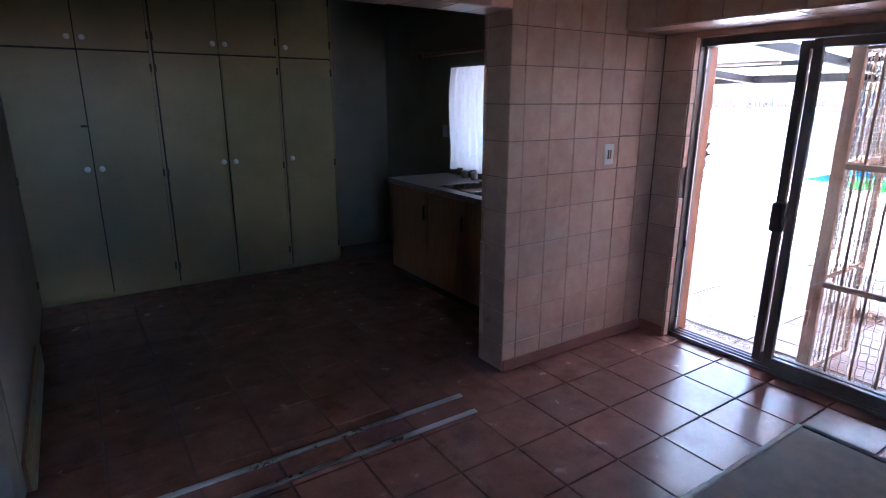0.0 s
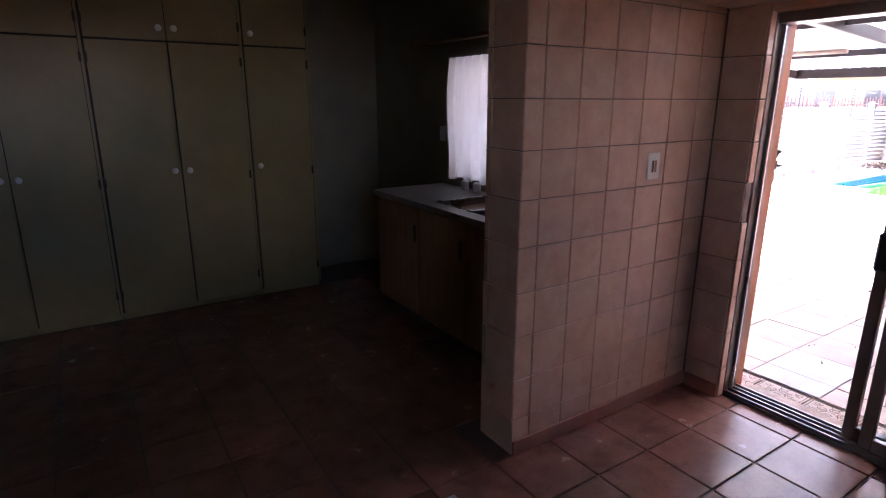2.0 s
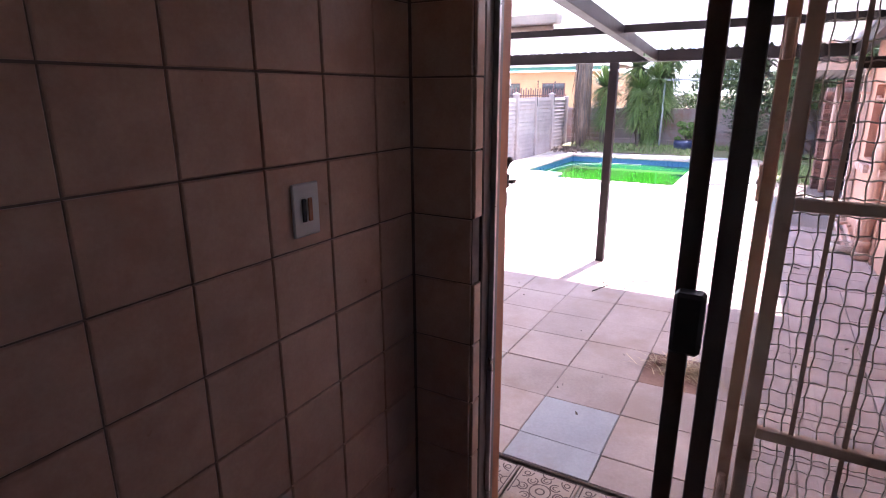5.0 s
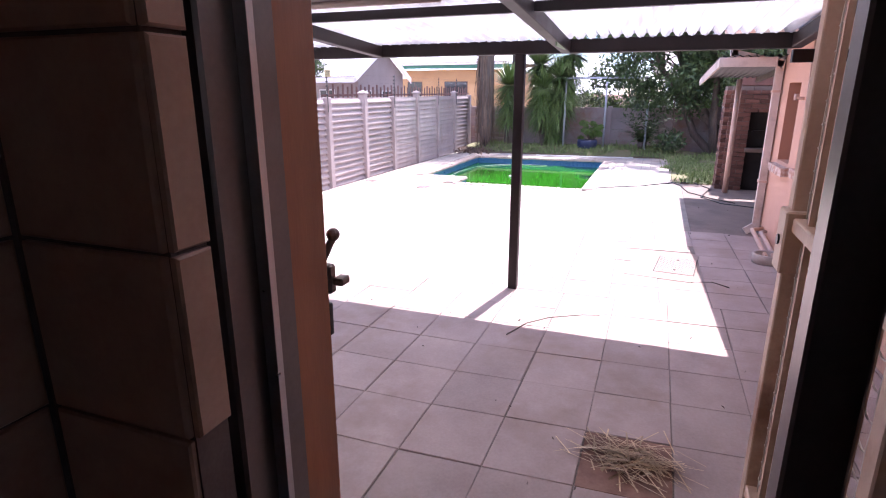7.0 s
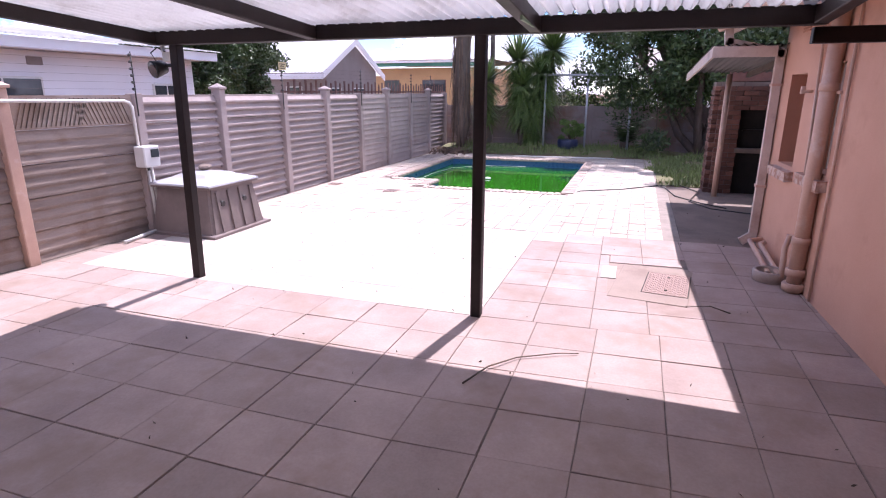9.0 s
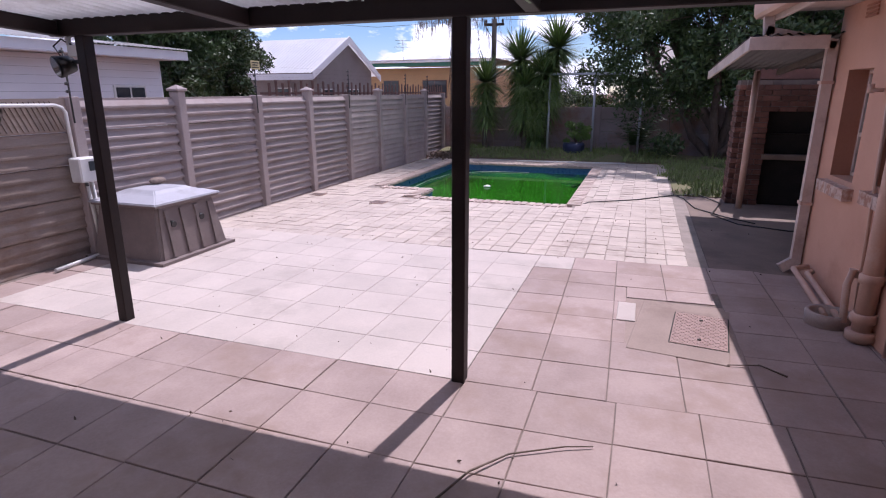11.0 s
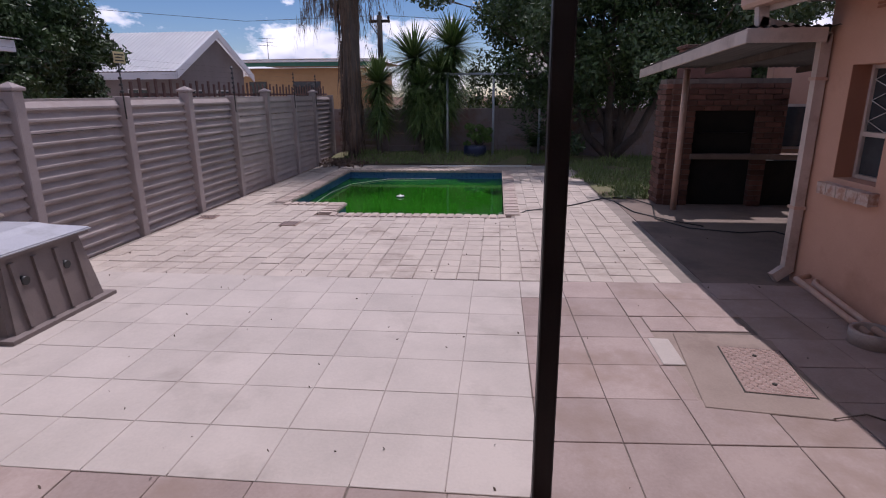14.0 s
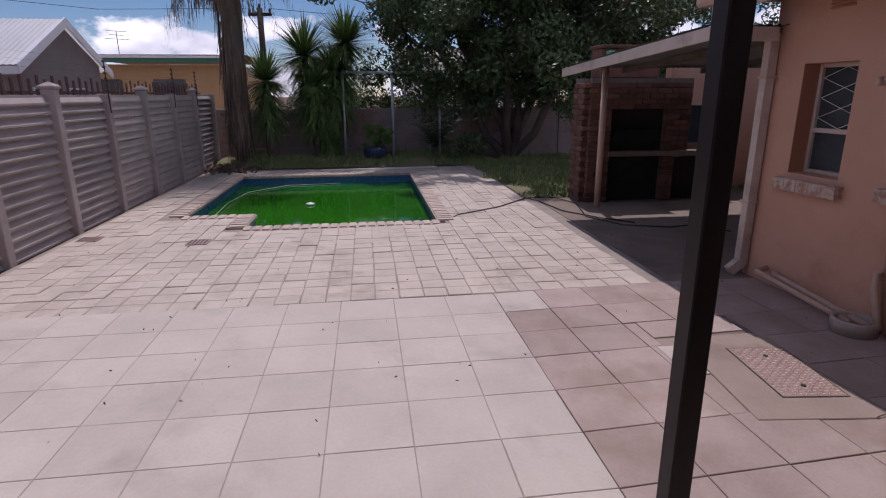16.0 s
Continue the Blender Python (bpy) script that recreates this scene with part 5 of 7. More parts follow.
# ---------- the house on the right: roof edge, windows, pipes ----------
bm = bmesh.new()
add_box(bm, X_OUT + 0.003, HX + 0.12, -3.6, 0.93, HZ + 0.003, HZ + 0.06)
structure("eaves", bm, M["fascia"], "boarded soffit of the house roof", "eaves")
structure("fascia", box(X_OUT + 0.003, HX + 0.12, 0.933, 0.955, HZ - 0.08, HZ + 0.14), M["fascia"], "pale painted fascia board", "fascia")
gut = thing("gutter", (HX, 1.02, HZ), "pale peach roof gutter with elbow downpipe", "gutter")
bm = bmesh.new()
prof = [(0.958, 0.10), (0.958, -0.03), (0.975, -0.045), (1.055, -0.045), (1.075, -0.02), (1.085, 0.10), (1.075, 0.10), (1.065, -0.015), (1.05, -0.035), (0.98, -0.035), (0.968, -0.02), (0.966, 0.10)]
e0 = [bm.verts.new((X_OUT + 0.05, y, HZ + z)) for y, z in prof]
e1 = [bm.verts.new((HX + 0.16, y, HZ + z)) for y, z in prof]
for k in range(len(prof)):
    bm.faces.new((e0[k], e0[(k + 1) % len(prof)], e1[(k + 1) % len(prof)], e1[k]))
bm.faces.new(e1)
part("trough", bm, M["pipe"], gut)
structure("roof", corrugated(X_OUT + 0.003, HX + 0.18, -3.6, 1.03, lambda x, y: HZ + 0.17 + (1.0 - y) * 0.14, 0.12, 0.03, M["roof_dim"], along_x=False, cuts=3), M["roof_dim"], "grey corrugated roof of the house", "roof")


def square_pipe(bm, pts, w):
    for a, b in zip(pts, pts[1:]):
        a, b = Vector(a), Vector(b)
        d = (b - a).normalized()
        s = d.cross(Vector((0, 1, 0)))
        if s.length < 0.1:
            s = d.cross(Vector((1, 0, 0)))
        s.normalize()
        u = s.cross(d)
        c = [s * i * w / 2 + u * j * w / 2 for i, j in ((-1, -1), (1, -1), (1, 1), (-1, 1))]
        f0 = [bm.verts.new(a - d * w * 0.3 + k) for k in c]
        f1 = [bm.verts.new(b + d * w * 0.3 + k) for k in c]
        bm.faces.new(f0[::-1])
        bm.faces.new(f1)
        for k in range(4):
            bm.faces.new((f0[k], f0[(k + 1) % 4], f1[(k + 1) % 4], f1[k]))


dp = thing("downpipe", (HX, HY + 0.05, G), "pale peach square downpipe at the house corner", "downpipe")
bm = bmesh.new()
square_pipe(bm, [(HX - 0.03, 0.99, HZ - 0.06), (HX - 0.03, 0.98, HZ - 0.16), (HX - 0.03, HY + 0.05, HZ - 0.27), (HX - 0.03, HY + 0.05, G + 0.12)], 0.075)
part("pipe", bm, M["fascia"], dp)
bm = bmesh.new()
square_pipe(bm, [(HX - 0.03, HY + 0.05, G + 0.11), (HX - 0.04, HY + 0.14, G + 0.045)], 0.078)
part("shoe", bm, M["fascia"], dp)
for z in (0.5, 1.5):
    part("bracket", box(HX - 0.085, HX + 0.025, HY + 0.003, HY + 0.097, z, z + 0.025), M["pipe"], dp)

sp = thing("soil_pipe", (8.70, HY + 0.06, G), "thick peach-painted soil pipe with collars on the wall", "soil pipe")
part("pipe", tube([(8.70, HY + 0.06, G), (8.70, HY + 0.06, 2.25)], 0.055, 16), M["pipe"], sp)
for z, r in ((G + 0.02, 0.085), (G + 0.14, 0.075), (0.28, 0.068), (1.45, 0.066)):
    part("collar", lathe([(r, 0), (r, 0.05), (r - 0.008, 0.06)], (8.70, HY + 0.06, z), 16), M["pipe"], sp)
part("clamp", box(8.59, 8.81, HY + 0.002, HY + 0.02, 1.43, 1.455, 0.003), M["pipe"], sp)
tp = thing("water_pipe", (8.98, HY + 0.02, G), "thin peach-painted water pipes with a wall tap", "pipe")
for x, z0, z1 in ((8.93, G + 0.05, 2.2), (8.44, G + 0.02, 2.2)):
    part("pipe", tube([(x, HY + 0.02, z0), (x + (0.25 if x > 8.9 else 0.02), HY + 0.02, z1)], 0.012, 8), M["pipe"], tp)
part("tap", tube([(9.18, HY + 0.02, 1.45), (9.21, HY + 0.09, 1.45)], 0.014, 8), M["pipe"], tp)
part("tap_head", tube([(9.21, HY + 0.085, 1.43), (9.21, HY + 0.085, 1.49)], 0.02, 8), M["pipe"], tp)
wp = thing("waste_pipes", (9.4, HY + 0.06, G), "two slanting painted waste pipes running to the gully", "pipe")
part("pipe", tube([(9.86, HY + 0.02, 0.0), (9.80, HY + 0.07, 0.0), (8.93, HY + 0.10, G + 0.05)], 0.022, 10), M["pipe"], wp)
part("pipe", tube([(9.96, HY + 0.02, 0.01), (9.92, HY + 0.14, 0.0), (9.0, HY + 0.17, G + 0.05)], 0.022, 10), M["pipe"], wp)
part("pipe", tube([(8.98, HY + 0.06, 0.28), (8.96, HY + 0.09, 0.18), (8.86, HY + 0.11, G + 0.06)], 0.024, 10), M["pipe"], wp)
part("elbow", tube([(8.98, HY, 0.25), (8.98, HY + 0.06, 0.25), (8.98, HY + 0.06, 0.29)], 0.028, 10), M["pipe"], wp)
gy = thing("gully", (8.9, HY + 0.15, G), "round concrete drain gully at the wall foot", "drain")
part("bowl", lathe([(0.135, 0.0), (0.14, 0.085), (0.134, 0.094), (0.116, 0.094), (0.11, 0.085), (0.105, 0.03), (0.09, 0.016), (0.0, 0.014)], (8.98, HY + 0.16, G), 28), M["pale_concrete"], gy)
part("grate", lathe([(0.06, 0.0), (0.06, 0.008), (0.0, 0.008)], (8.98, HY + 0.16, G + 0.0165), 14), M["hinge"], gy)

M["surround"] = surface("tan_cement_surround", (0.24, 0.18, 0.145), (0.33, 0.255, 0.21), 0.88, 3, 70, 0.4, stain=(0.21, 0.15, 0.12), stain_scale=2)
mh = thing("manhole", (8.58, 1.57, G), "rusty chequer-plate manhole cover set in a concrete surround", "manhole cover")
sur = part("surround", box(8.115, 9.045, 1.28, 1.875, G - 0.03, G + 0.006, 0.004), M["surround"], mh, "tan concrete surround")
M["rust"] = surface("brown_iron_cover", (0.25, 0.155, 0.125), (0.35, 0.24, 0.20), 0.6, 6, 80, 0.3, stain=(0.21, 0.125, 0.10), stain_scale=6)
M["rust_worn"] = surface("worn_chequer_ridges", (0.36, 0.26, 0.22), (0.46, 0.35, 0.30), 0.45, 9, 80, 0.15)
for a, b, c, d in ((8.305, 8.885, 1.284, 1.292), (8.305, 8.885, 1.633, 1.641), (8.305, 8.313, 1.2925, 1.6325), (8.877, 8.885, 1.2925, 1.6325)):
    part("frame_gap", box(a, b, c, d, G + 0.0062, G + 0.0068), M["gap_dark"], sur)
lid = part("cover", box(8.314, 8.876, 1.293, 1.632, G + 0.0062, G + 0.010, 0.001), M["rust"], mh, "brown iron plate")
bm = bmesh.new()
for i in range(19):
    for j in range(11):
        x, y = 8.337 + 0.0287 * i, 1.312 + 0.030 * j
        a, w = 0.0135, 0.0042
        s = 1 if (i + j) % 2 else -1
        ends = [(-a, -a * s), (w, -w * s), (a, a * s), (-w, w * s)]
        rim = [bm.verts.new((x + dx, y + dy, G + 0.0101)) for dx, dy in ends]
        ridge = [bm.verts.new((x - a * 0.6, y - a * 0.6 * s, G + 0.0136)), bm.verts.new((x + a * 0.6, y + a * 0.6 * s, G + 0.0136))]
        for f in ((rim[0], rim[1], ridge[1], ridge[0]), (rim[1], rim[2], ridge[1]), (rim[2], rim[3], ridge[0], ridge[1]), (rim[3], rim[0], ridge[0])):
            bm.faces.new(f)
bmesh.ops.recalc_face_normals(bm, faces=bm.faces)
part("tread_pattern", bm, M["rust_worn"], lid)
for x in (8.42, 8.77):
    part("key_hole", lathe([(0.013, 0), (0.013, 0.0045), (0.0, 0.0045)], (x, 1.46, G + 0.0101), 10), M["gap_dark"], lid)
turned = Matrix.Translation((8.115, 1.875, 0)) @ Matrix.Rotation(radians(-6.6), 4, "Z") @ Matrix.Translation((-8.115, -1.875, 0))
for ob in (mh, *mh.children_recursive):
    if ob.type == "MESH":
        ob.data.transform(turned)
structure("pavement_patch", box(8.09, 9.06, 1.17, 1.905, G - 0.007, G - 0.0035), M["surround"], "cement bedding round the manhole surround", "pavement")
wb = thing("concrete_patch", (9.0, 1.9, G), "pale cement patch beside the manhole", "patch")
part("patch", box(8.575, 8.94, 1.825, 1.955, G - 0.02, G + 0.006, 0.004), M["slab_new"], wb)


def house_window(name, x0, x1, z0, z1, label):
    t = thing(name, ((x0 + x1) / 2, HY - 0.15, z0), label, "window", kind="structure")
    y = HY - 0.16
    fr = 0.03
    mid = z0 + (z1 - z0) * 0.40
    for a, b, c, d in ((x0, x0 + fr, z0, z1), (x1 - fr, x1, z0, z1), (x0 + fr, x1 - fr, z0, z0 + fr), (x0 + fr, x1 - fr, z1 - fr, z1), (x0 + fr, x1 - fr, mid - 0.018, mid + 0.018)):
        part("window_frame", box(a + 0.001, b - 0.001, y - 0.02, y + 0.025, c + 0.001, d - 0.001, 0.003), M["fascia"], t)
    part("pane", box(x0 + fr, x1 - fr, y - 0.006, y, z0 + fr, mid - 0.018), M["dark_glass"], t)
    part("pane", box(x0 + fr, x1 - fr, y - 0.006, y, mid + 0.018, z1 - fr), M["dark_glass"], t)
    # diamond burglar bars behind the upper light
    bm = bmesh.new()
    xm, w = (x0 + x1) / 2, (x1 - x0) / 2 - fr - 0.01
    n = 3
    hh = (z1 - fr - mid - 0.02) / n
    for k in range(n):
        c = mid + 0.02 + hh * (k + 0.5)
        q = [(xm - w, c), (xm, c + hh / 2), (xm + w, c), (xm, c - hh / 2)]
        for a, b in zip(q, q[1:] + q[:1]):
            add_tube(bm, [(a[0], y + 0.012, a[1]), (b[0], y + 0.012, b[1])], 0.0032, 5)
    part("burglar_bars", bm, M["white_plastic"], t, "white diamond burglar bars")
    return t


house_window("window_3", 9.46, 9.92, 0.80, 1.60, "small window with pale frame and diamond bars")
house_window("window_4", 8.62, 9.08, 0.84, 1.66, "small window with pale frame in the peach wall")
bm = bmesh.new()
for x0, x1, z0, z1 in ((9.46, 9.92, 0.80, 1.60), (8.62, 9.08, 0.84, 1.66)):
    add_box(bm, x1 - 0.004, x1 + 0.001, HY - 0.13, HY - 0.0015, z0, z1)
structure("trim_reveal", bm, M["plaster_dark"], "terracotta painted window reveals", "window reveal")
for x0, x1, z in ((9.40, 9.98, 0.70), (8.56, 9.12, 0.74)):
    s = thing("window_sill", ((x0 + x1) / 2, HY, z), "sloping brick window sill with flaking white paint", "window sill", "brick window sills")
    n = 5
    for k in range(n):
        a, b = x0 + (x1 - x0) * k / n + 0.004, x0 + (x1 - x0) * (k + 1) / n - 0.004
        bm = box(a - 0.001, b + 0.001, HY - 0.12, HY + 0.07, z, z + 0.085)
        bmesh.ops.subdivide_edges(bm, edges=bm.edges[:], cuts=2, use_grid_fill=True)
        for v in bm.verts:
            if v.co.y > HY:
                v.co.z -= 0.025
            v.co += Vector((noise.noise(v.co * 30), noise.noise(v.co * 30 + Vector((5, 0, 0))), noise.noise(v.co * 30 + Vector((0, 5, 0))))) * 0.007
        part("brick", bm, M["sill"], s)
    part("mortar", box(x0 + 0.006, x1 - 0.006, HY - 0.11, HY + 0.055, z - 0.01, z + 0.055), M["plaster"], s)
av = thing("air_vent", (9.66, HY, 1.95), "small slotted air brick high in the wall", "air vent")
for k in range(4):
    part("slat", box(9.56, 9.76, HY + 0.002, HY + 0.012, 1.95 + 0.025 * k, 1.965 + 0.025 * k, 0.002), M["plaster_dark"], av)


# the house runs a little askew to the patio
ASKEW = Matrix.Translation((HX, HY, 0)) @ Matrix.Rotation(radians(SKEW), 4, "Z") @ Matrix.Translation((-HX, -HY, 0))
for ob in list(scene.objects):
    if ob.parent is None and ob.name.split(".")[0] in ("wall_house", "eaves", "fascia", "roof", "gutter", "soil_pipe", "water_pipe", "waste_pipes", "gully", "window_3", "window_4", "trim_reveal", "window_sill", "air_vent"):
        for each in (ob, *ob.children_recursive):
            if each.type == "MESH":
                each.data.transform(ASKEW)


# ---------- barbecue under its lean-to roof ----------
BX = 13.55


def barbecue():
    t = thing("barbecue", (BX, 0, G), "red face-brick barbecue with a sooty opening and chimney", "barbecue")
    holes = (( -0.53, 0.27, 0.62, 1.20), (-0.53, 0.27, G, 0.52), (-1.9, -0.72, G, 0.52))
    part("core", box(BX + 0.13, BX + 0.44, -0.62, 0.57, G - 0.02, 1.60), M["soot_shade"], t, "sooty firebrick lining")
    # Near-black block puts the shade of the storage recess into its colour.
    part("core", box(BX + 0.13, BX + 0.75, -1.55, -0.623, G - 0.02, 0.5), M["soot_shade"], t, "storage recess with its shade painted near-black")
    part("shelf", box(BX - 0.02, BX + 0.129, -1.55, 0.30, 0.53, 0.60, 0.006), M["screed"], t, "concrete counter shelf")
    for yy in (-0.45, 0.20):
        part("grid_rail", box(BX + 0.02, BX + 0.12, yy, yy + 0.02, 0.86, 0.88), M["dark_steel"], t)
    part("grid", box(BX + 0.02, BX + 0.11, -0.43, 0.20, 0.87, 0.885), M["dark_steel"], t)
    # brick skin
    L, H, D = 0.215, 0.072, 0.10
    side = mesh_of("brick", box(-L / 2 + 0.005, L / 2 - 0.005, -D / 2, D / 2, -H / 2 + 0.005, H / 2 - 0.005, 0.004), M["brick"])
    cuts = {}
    rows = int((1.60 - G) / H)
    for r in range(rows):
        z = G + H * (r + 0.5)
        off = (r % 2) * L / 2
        solid_runs = [(-0.90, 0.60)]
        for h in holes:
            if h[2] < z < h[3]:
                solid_runs = [s for a, b in solid_runs for s in ((a, min(b, h[0])), (max(a, h[1]), b)) if s[1] - s[0] > 0.03]
        for a, b in solid_runs:
            y = b
            first = True
            while y > a + 0.03:
                w = min(L / 2 if first and off else L, y - a)
                first = False
                key = round(w, 2)
                if key not in cuts:
                    cuts[key] = mesh_of("brick", box(-D / 2, D / 2, -w / 2 + 0.005, w / 2 - 0.005, -H / 2 + 0.005, H / 2 - 0.005, 0.004), M["brick"])
                ob = new("brick", cuts[key])
                ob.parent = t
                ob.matrix_parent_inverse = Matrix.Translation(-t.location)
                ob.matrix_basis = pose(BX + 0.06 + random.uniform(-0.003, 0.003), y - w / 2, z)
                y -= w
        for k in range(2):
            ob = new("brick", side)
            ob.parent = t
            ob.matrix_parent_inverse = Matrix.Translation(-t.location)
            ob.matrix_basis = pose(BX + 0.155 + L * k + off * 0.4, 0.625 + random.uniform(-0.003, 0.003), z)
    part("mortar", box(BX + 0.025, BX + 0.128, 0.28, 0.585, G, 1.595), M["mortar"], t)
    part("mortar", box(BX + 0.025, BX + 0.128, -0.72, -0.54, G, 1.595), M["mortar"], t)
    part("mortar", box(BX + 0.025, BX + 0.128, -0.535, 0.275, 1.215, 1.595), M["mortar"], t)
    part("mortar", box(BX + 0.025, BX + 0.128, -0.90, -0.722, 0.61, 1.595), M["mortar"], t)
    part("mortar", box(BX + 0.131, BX + 0.46, 0.5705, 0.66, G, 1.595), M["mortar"], t)
    part("chimney", box(BX + 0.08, BX + 0.42, -0.40, 0.46, 1.601, 1.985, 0.006), M["brick"], t, "red brick chimney stack")
    part("chimney_cap", box(BX + 0.05, BX + 0.45, -0.43, 0.49, 1.9855, 2.03, 0.006), M["brick"], t)
    M["teal"] = surface("teal_plastic", (0.02, 0.25, 0.17), (0.04, 0.35, 0.25), 0.4, 6, 60, 0.0)
    solid("plastic_cup", lathe([(0.05, 0), (0.06, 0.08), (0.055, 0.085)], (BX + 0.018, 0.36, 1.86), 12), M["teal"], "teal plastic cup fixed to the chimney face", "cup")


barbecue()


def lean_to():
    t = thing("lean_to_roof", (11.7, 1.1, G), "low lean-to roof with pale fascia over the barbecue", "roof")
    zf = lambda x: 1.86 - 0.052 * (x - 10.1)
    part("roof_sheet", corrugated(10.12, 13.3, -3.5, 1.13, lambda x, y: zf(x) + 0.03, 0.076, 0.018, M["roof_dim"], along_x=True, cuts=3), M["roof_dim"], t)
    part("fascia", sloped_bar(10.10, 13.28, 1.105, 1.13, lambda x: zf(x) - 0.09, 0.10, 0.003), M["fascia"], t, "pale side fascia board")
    part("fascia", box(10.085, 10.11, HY + 0.10, 1.13, zf(10.1) - 0.09, zf(10.1) + 0.012, 0.003), M["fascia"], t, "pale end fascia board")
    for yy in (0.30, -0.8, -1.9):
        part("rafter", sloped_bar(10.27, 13.25, yy - 0.025, yy + 0.025, lambda x: zf(x) - 0.05, 0.065, 0.003), M["bark"], t)
    part("post", tube([(13.25, 0.545, G), (13.25, 0.545, zf(13.25) + 0.005)], 0.042, 12), M["pipe"], t, "peach-painted steel post")
    ob = structure("wall_outbuilding", box(14.35, 14.55, -3.6, -1.0, G - 0.05, 2.1), M["plaster"], "peach plastered outbuilding wall", "wall")
    w = thing("window_5", (14.34, -1.45, 0.5), "small barred window in the outbuilding", "window", kind="structure")
    part("window_frame", box(14.325, 14.348, -1.75, -1.2, 0.6, 1.25, 0.003), M["fascia"], w)
    part("pane", box(14.315, 14.324, -1.71, -1.24, 0.64, 1.21), M["dark_glass"], w)
    structure("wall_passage", box(10.3, 14.35, -3.75, -3.6, G - 0.05, 2.3), M["plaster"], "peach plastered wall closing the covered passage", "wall")


lean_to()


# ---------- double security gate: one leaf swung out, one shut behind the fixed glass ----------
M["gate_wire"] = surface("cream_gate_wire", (0.56, 0.50, 0.42), (0.68, 0.62, 0.53), 0.5, 6, 80, 0.1)


def gate_leaf(base, width, turn, label, lock):
    """A leaf of framed crimped mesh, hinged at base; it runs along its own x, turned by turn degrees."""
    z0, z1 = 0.03, 2.0
    rails = (z0, 0.645, 1.335, z1 - 0.035)
    m = pose(*base, 0, 0, turn)
    t = thing("security_gate", base, label, "gate", "leaves of the security gate")

    def put(name, bm, mat, parent, text=""):
        bm.transform(m)
        return part(name, bm, mat, parent, text)

    for a in (0.0, width - 0.04):
        put("stile", box(a, a + 0.04, -0.018, 0.018, z0, z1, 0.003), M["gate"], t)
    for z in rails:
        put("rail", box(0.041, width - 0.041, -0.016, 0.016, z, z + 0.032, 0.003), M["gate"], t)
    n = max(3, round(width / 0.132))
    for k in range(1, n):
        x = width * k / n
        for a, b in zip(rails, rails[1:]):
            put("bar", box(x - 0.006, x + 0.006, -0.006, 0.006, a + 0.033, b - 0.001), M["gate"], t)
    bm = bmesh.new()
    nx, nz = round(width / 0.048), 40
    for k in range(nx):
        x = 0.06 + (width - 0.12) * k / (nx - 1)
        add_tube(bm, [(x + (0.0025 if q % 2 else -0.0025), -0.008, z0 + 0.03 + (z1 - z0 - 0.06) * q / 44) for q in range(45)], 0.0021, 4)
    for k in range(nz):
        z = z0 + 0.05 + (z1 - z0 - 0.10) * k / (nz - 1)
        add_tube(bm, [(0.04 + (width - 0.08) * q / 28, -0.010, z + (0.0025 if q % 2 else -0.0025)) for q in range(29)], 0.0021, 4)
    put("mesh", bm, M["gate_wire"], t, "crimped wire mesh")
    if lock:
        lk = put("lock_box", box(width - 0.06, width + 0.012, -0.03, 0.03, 1.24, 1.38, 0.004), M["gate"], t)
        put("keyhole", tube([(width - 0.02, 0.0301, 1.31), (width - 0.02, 0.034, 1.31)], 0.012, 10), M["black"], lk)
    for z in (0.37, 1.72):
        put("hinge", tube([(-0.012, 0, z), (-0.012, 0, z + 0.1)], 0.012, 8), M["gate"], t)


gate_leaf((3.655, 1.40, G), 0.685, 0, "tan steel security gate leaf with crimped wire mesh, swung open", True)
gate_leaf((3.622, 0.60, G), 0.772, 90, "tan steel security gate leaf with crimped mesh, shut behind glass", False)

M["latch"] = surface("worn_latch_steel", (0.16, 0.12, 0.10), (0.28, 0.22, 0.19), 0.45, 20, 150, 0.2, metal=0.6)
# latch keep on the jamb
LX, LY, LZ = 3.6065, 2.158, 1.212
lt = thing("gate_latch", (LX, LY, LZ), "worn steel gate latch on the brown jamb", "latch")
part("plate", box(LX, LX + 0.018, LY - 0.004, LY + 0.040, LZ - 0.002, LZ + 0.044, 0.003), M["latch"], lt)
part("tongue", box(LX + 0.004, LX + 0.028, LY - 0.022, LY - 0.0045, LZ + 0.012, LZ + 0.024, 0.002), M["latch"], lt)
part("lever", tube([(LX + 0.010, LY + 0.018, LZ + 0.043), (LX + 0.012, LY + 0.009, LZ + 0.060), (LX + 0.014, LY + 0.003, LZ + 0.074), (LX + 0.016, LY - 0.002, LZ + 0.084)], 0.006, 8), M["latch"], lt)
kb = bmesh.new()
bmesh.ops.create_uvsphere(kb, u_segments=10, v_segments=8, radius=0.0105, matrix=Matrix.Translation((LX + 0.016, LY - 0.003, LZ + 0.090)))
part("knob", kb, M["latch"], lt)
part("keep", box(LX, LX + 0.0095, LY, LY + 0.026, LZ - 0.070, LZ - 0.018, 0.001), M["black"], lt)

# patterned threshold tiles
M["deco"] = surface("brown_patterned_tile", (0.28, 0.20, 0.15), (0.40, 0.30, 0.235), 0.7, 8, 90, 0.3, rnd=0.08)
M["deco_line"] = surface("dark_tile_ornament", (0.065, 0.04, 0.03), (0.11, 0.07, 0.052), 0.8, 10, 90, 0.2)
thr = structure("pavement_threshold", box(3.672, 3.985, 0.5, 2.6, G - 0.03, G - 0.008), M["joint"], "row of ornamental tiles at the door threshold", "pavement")


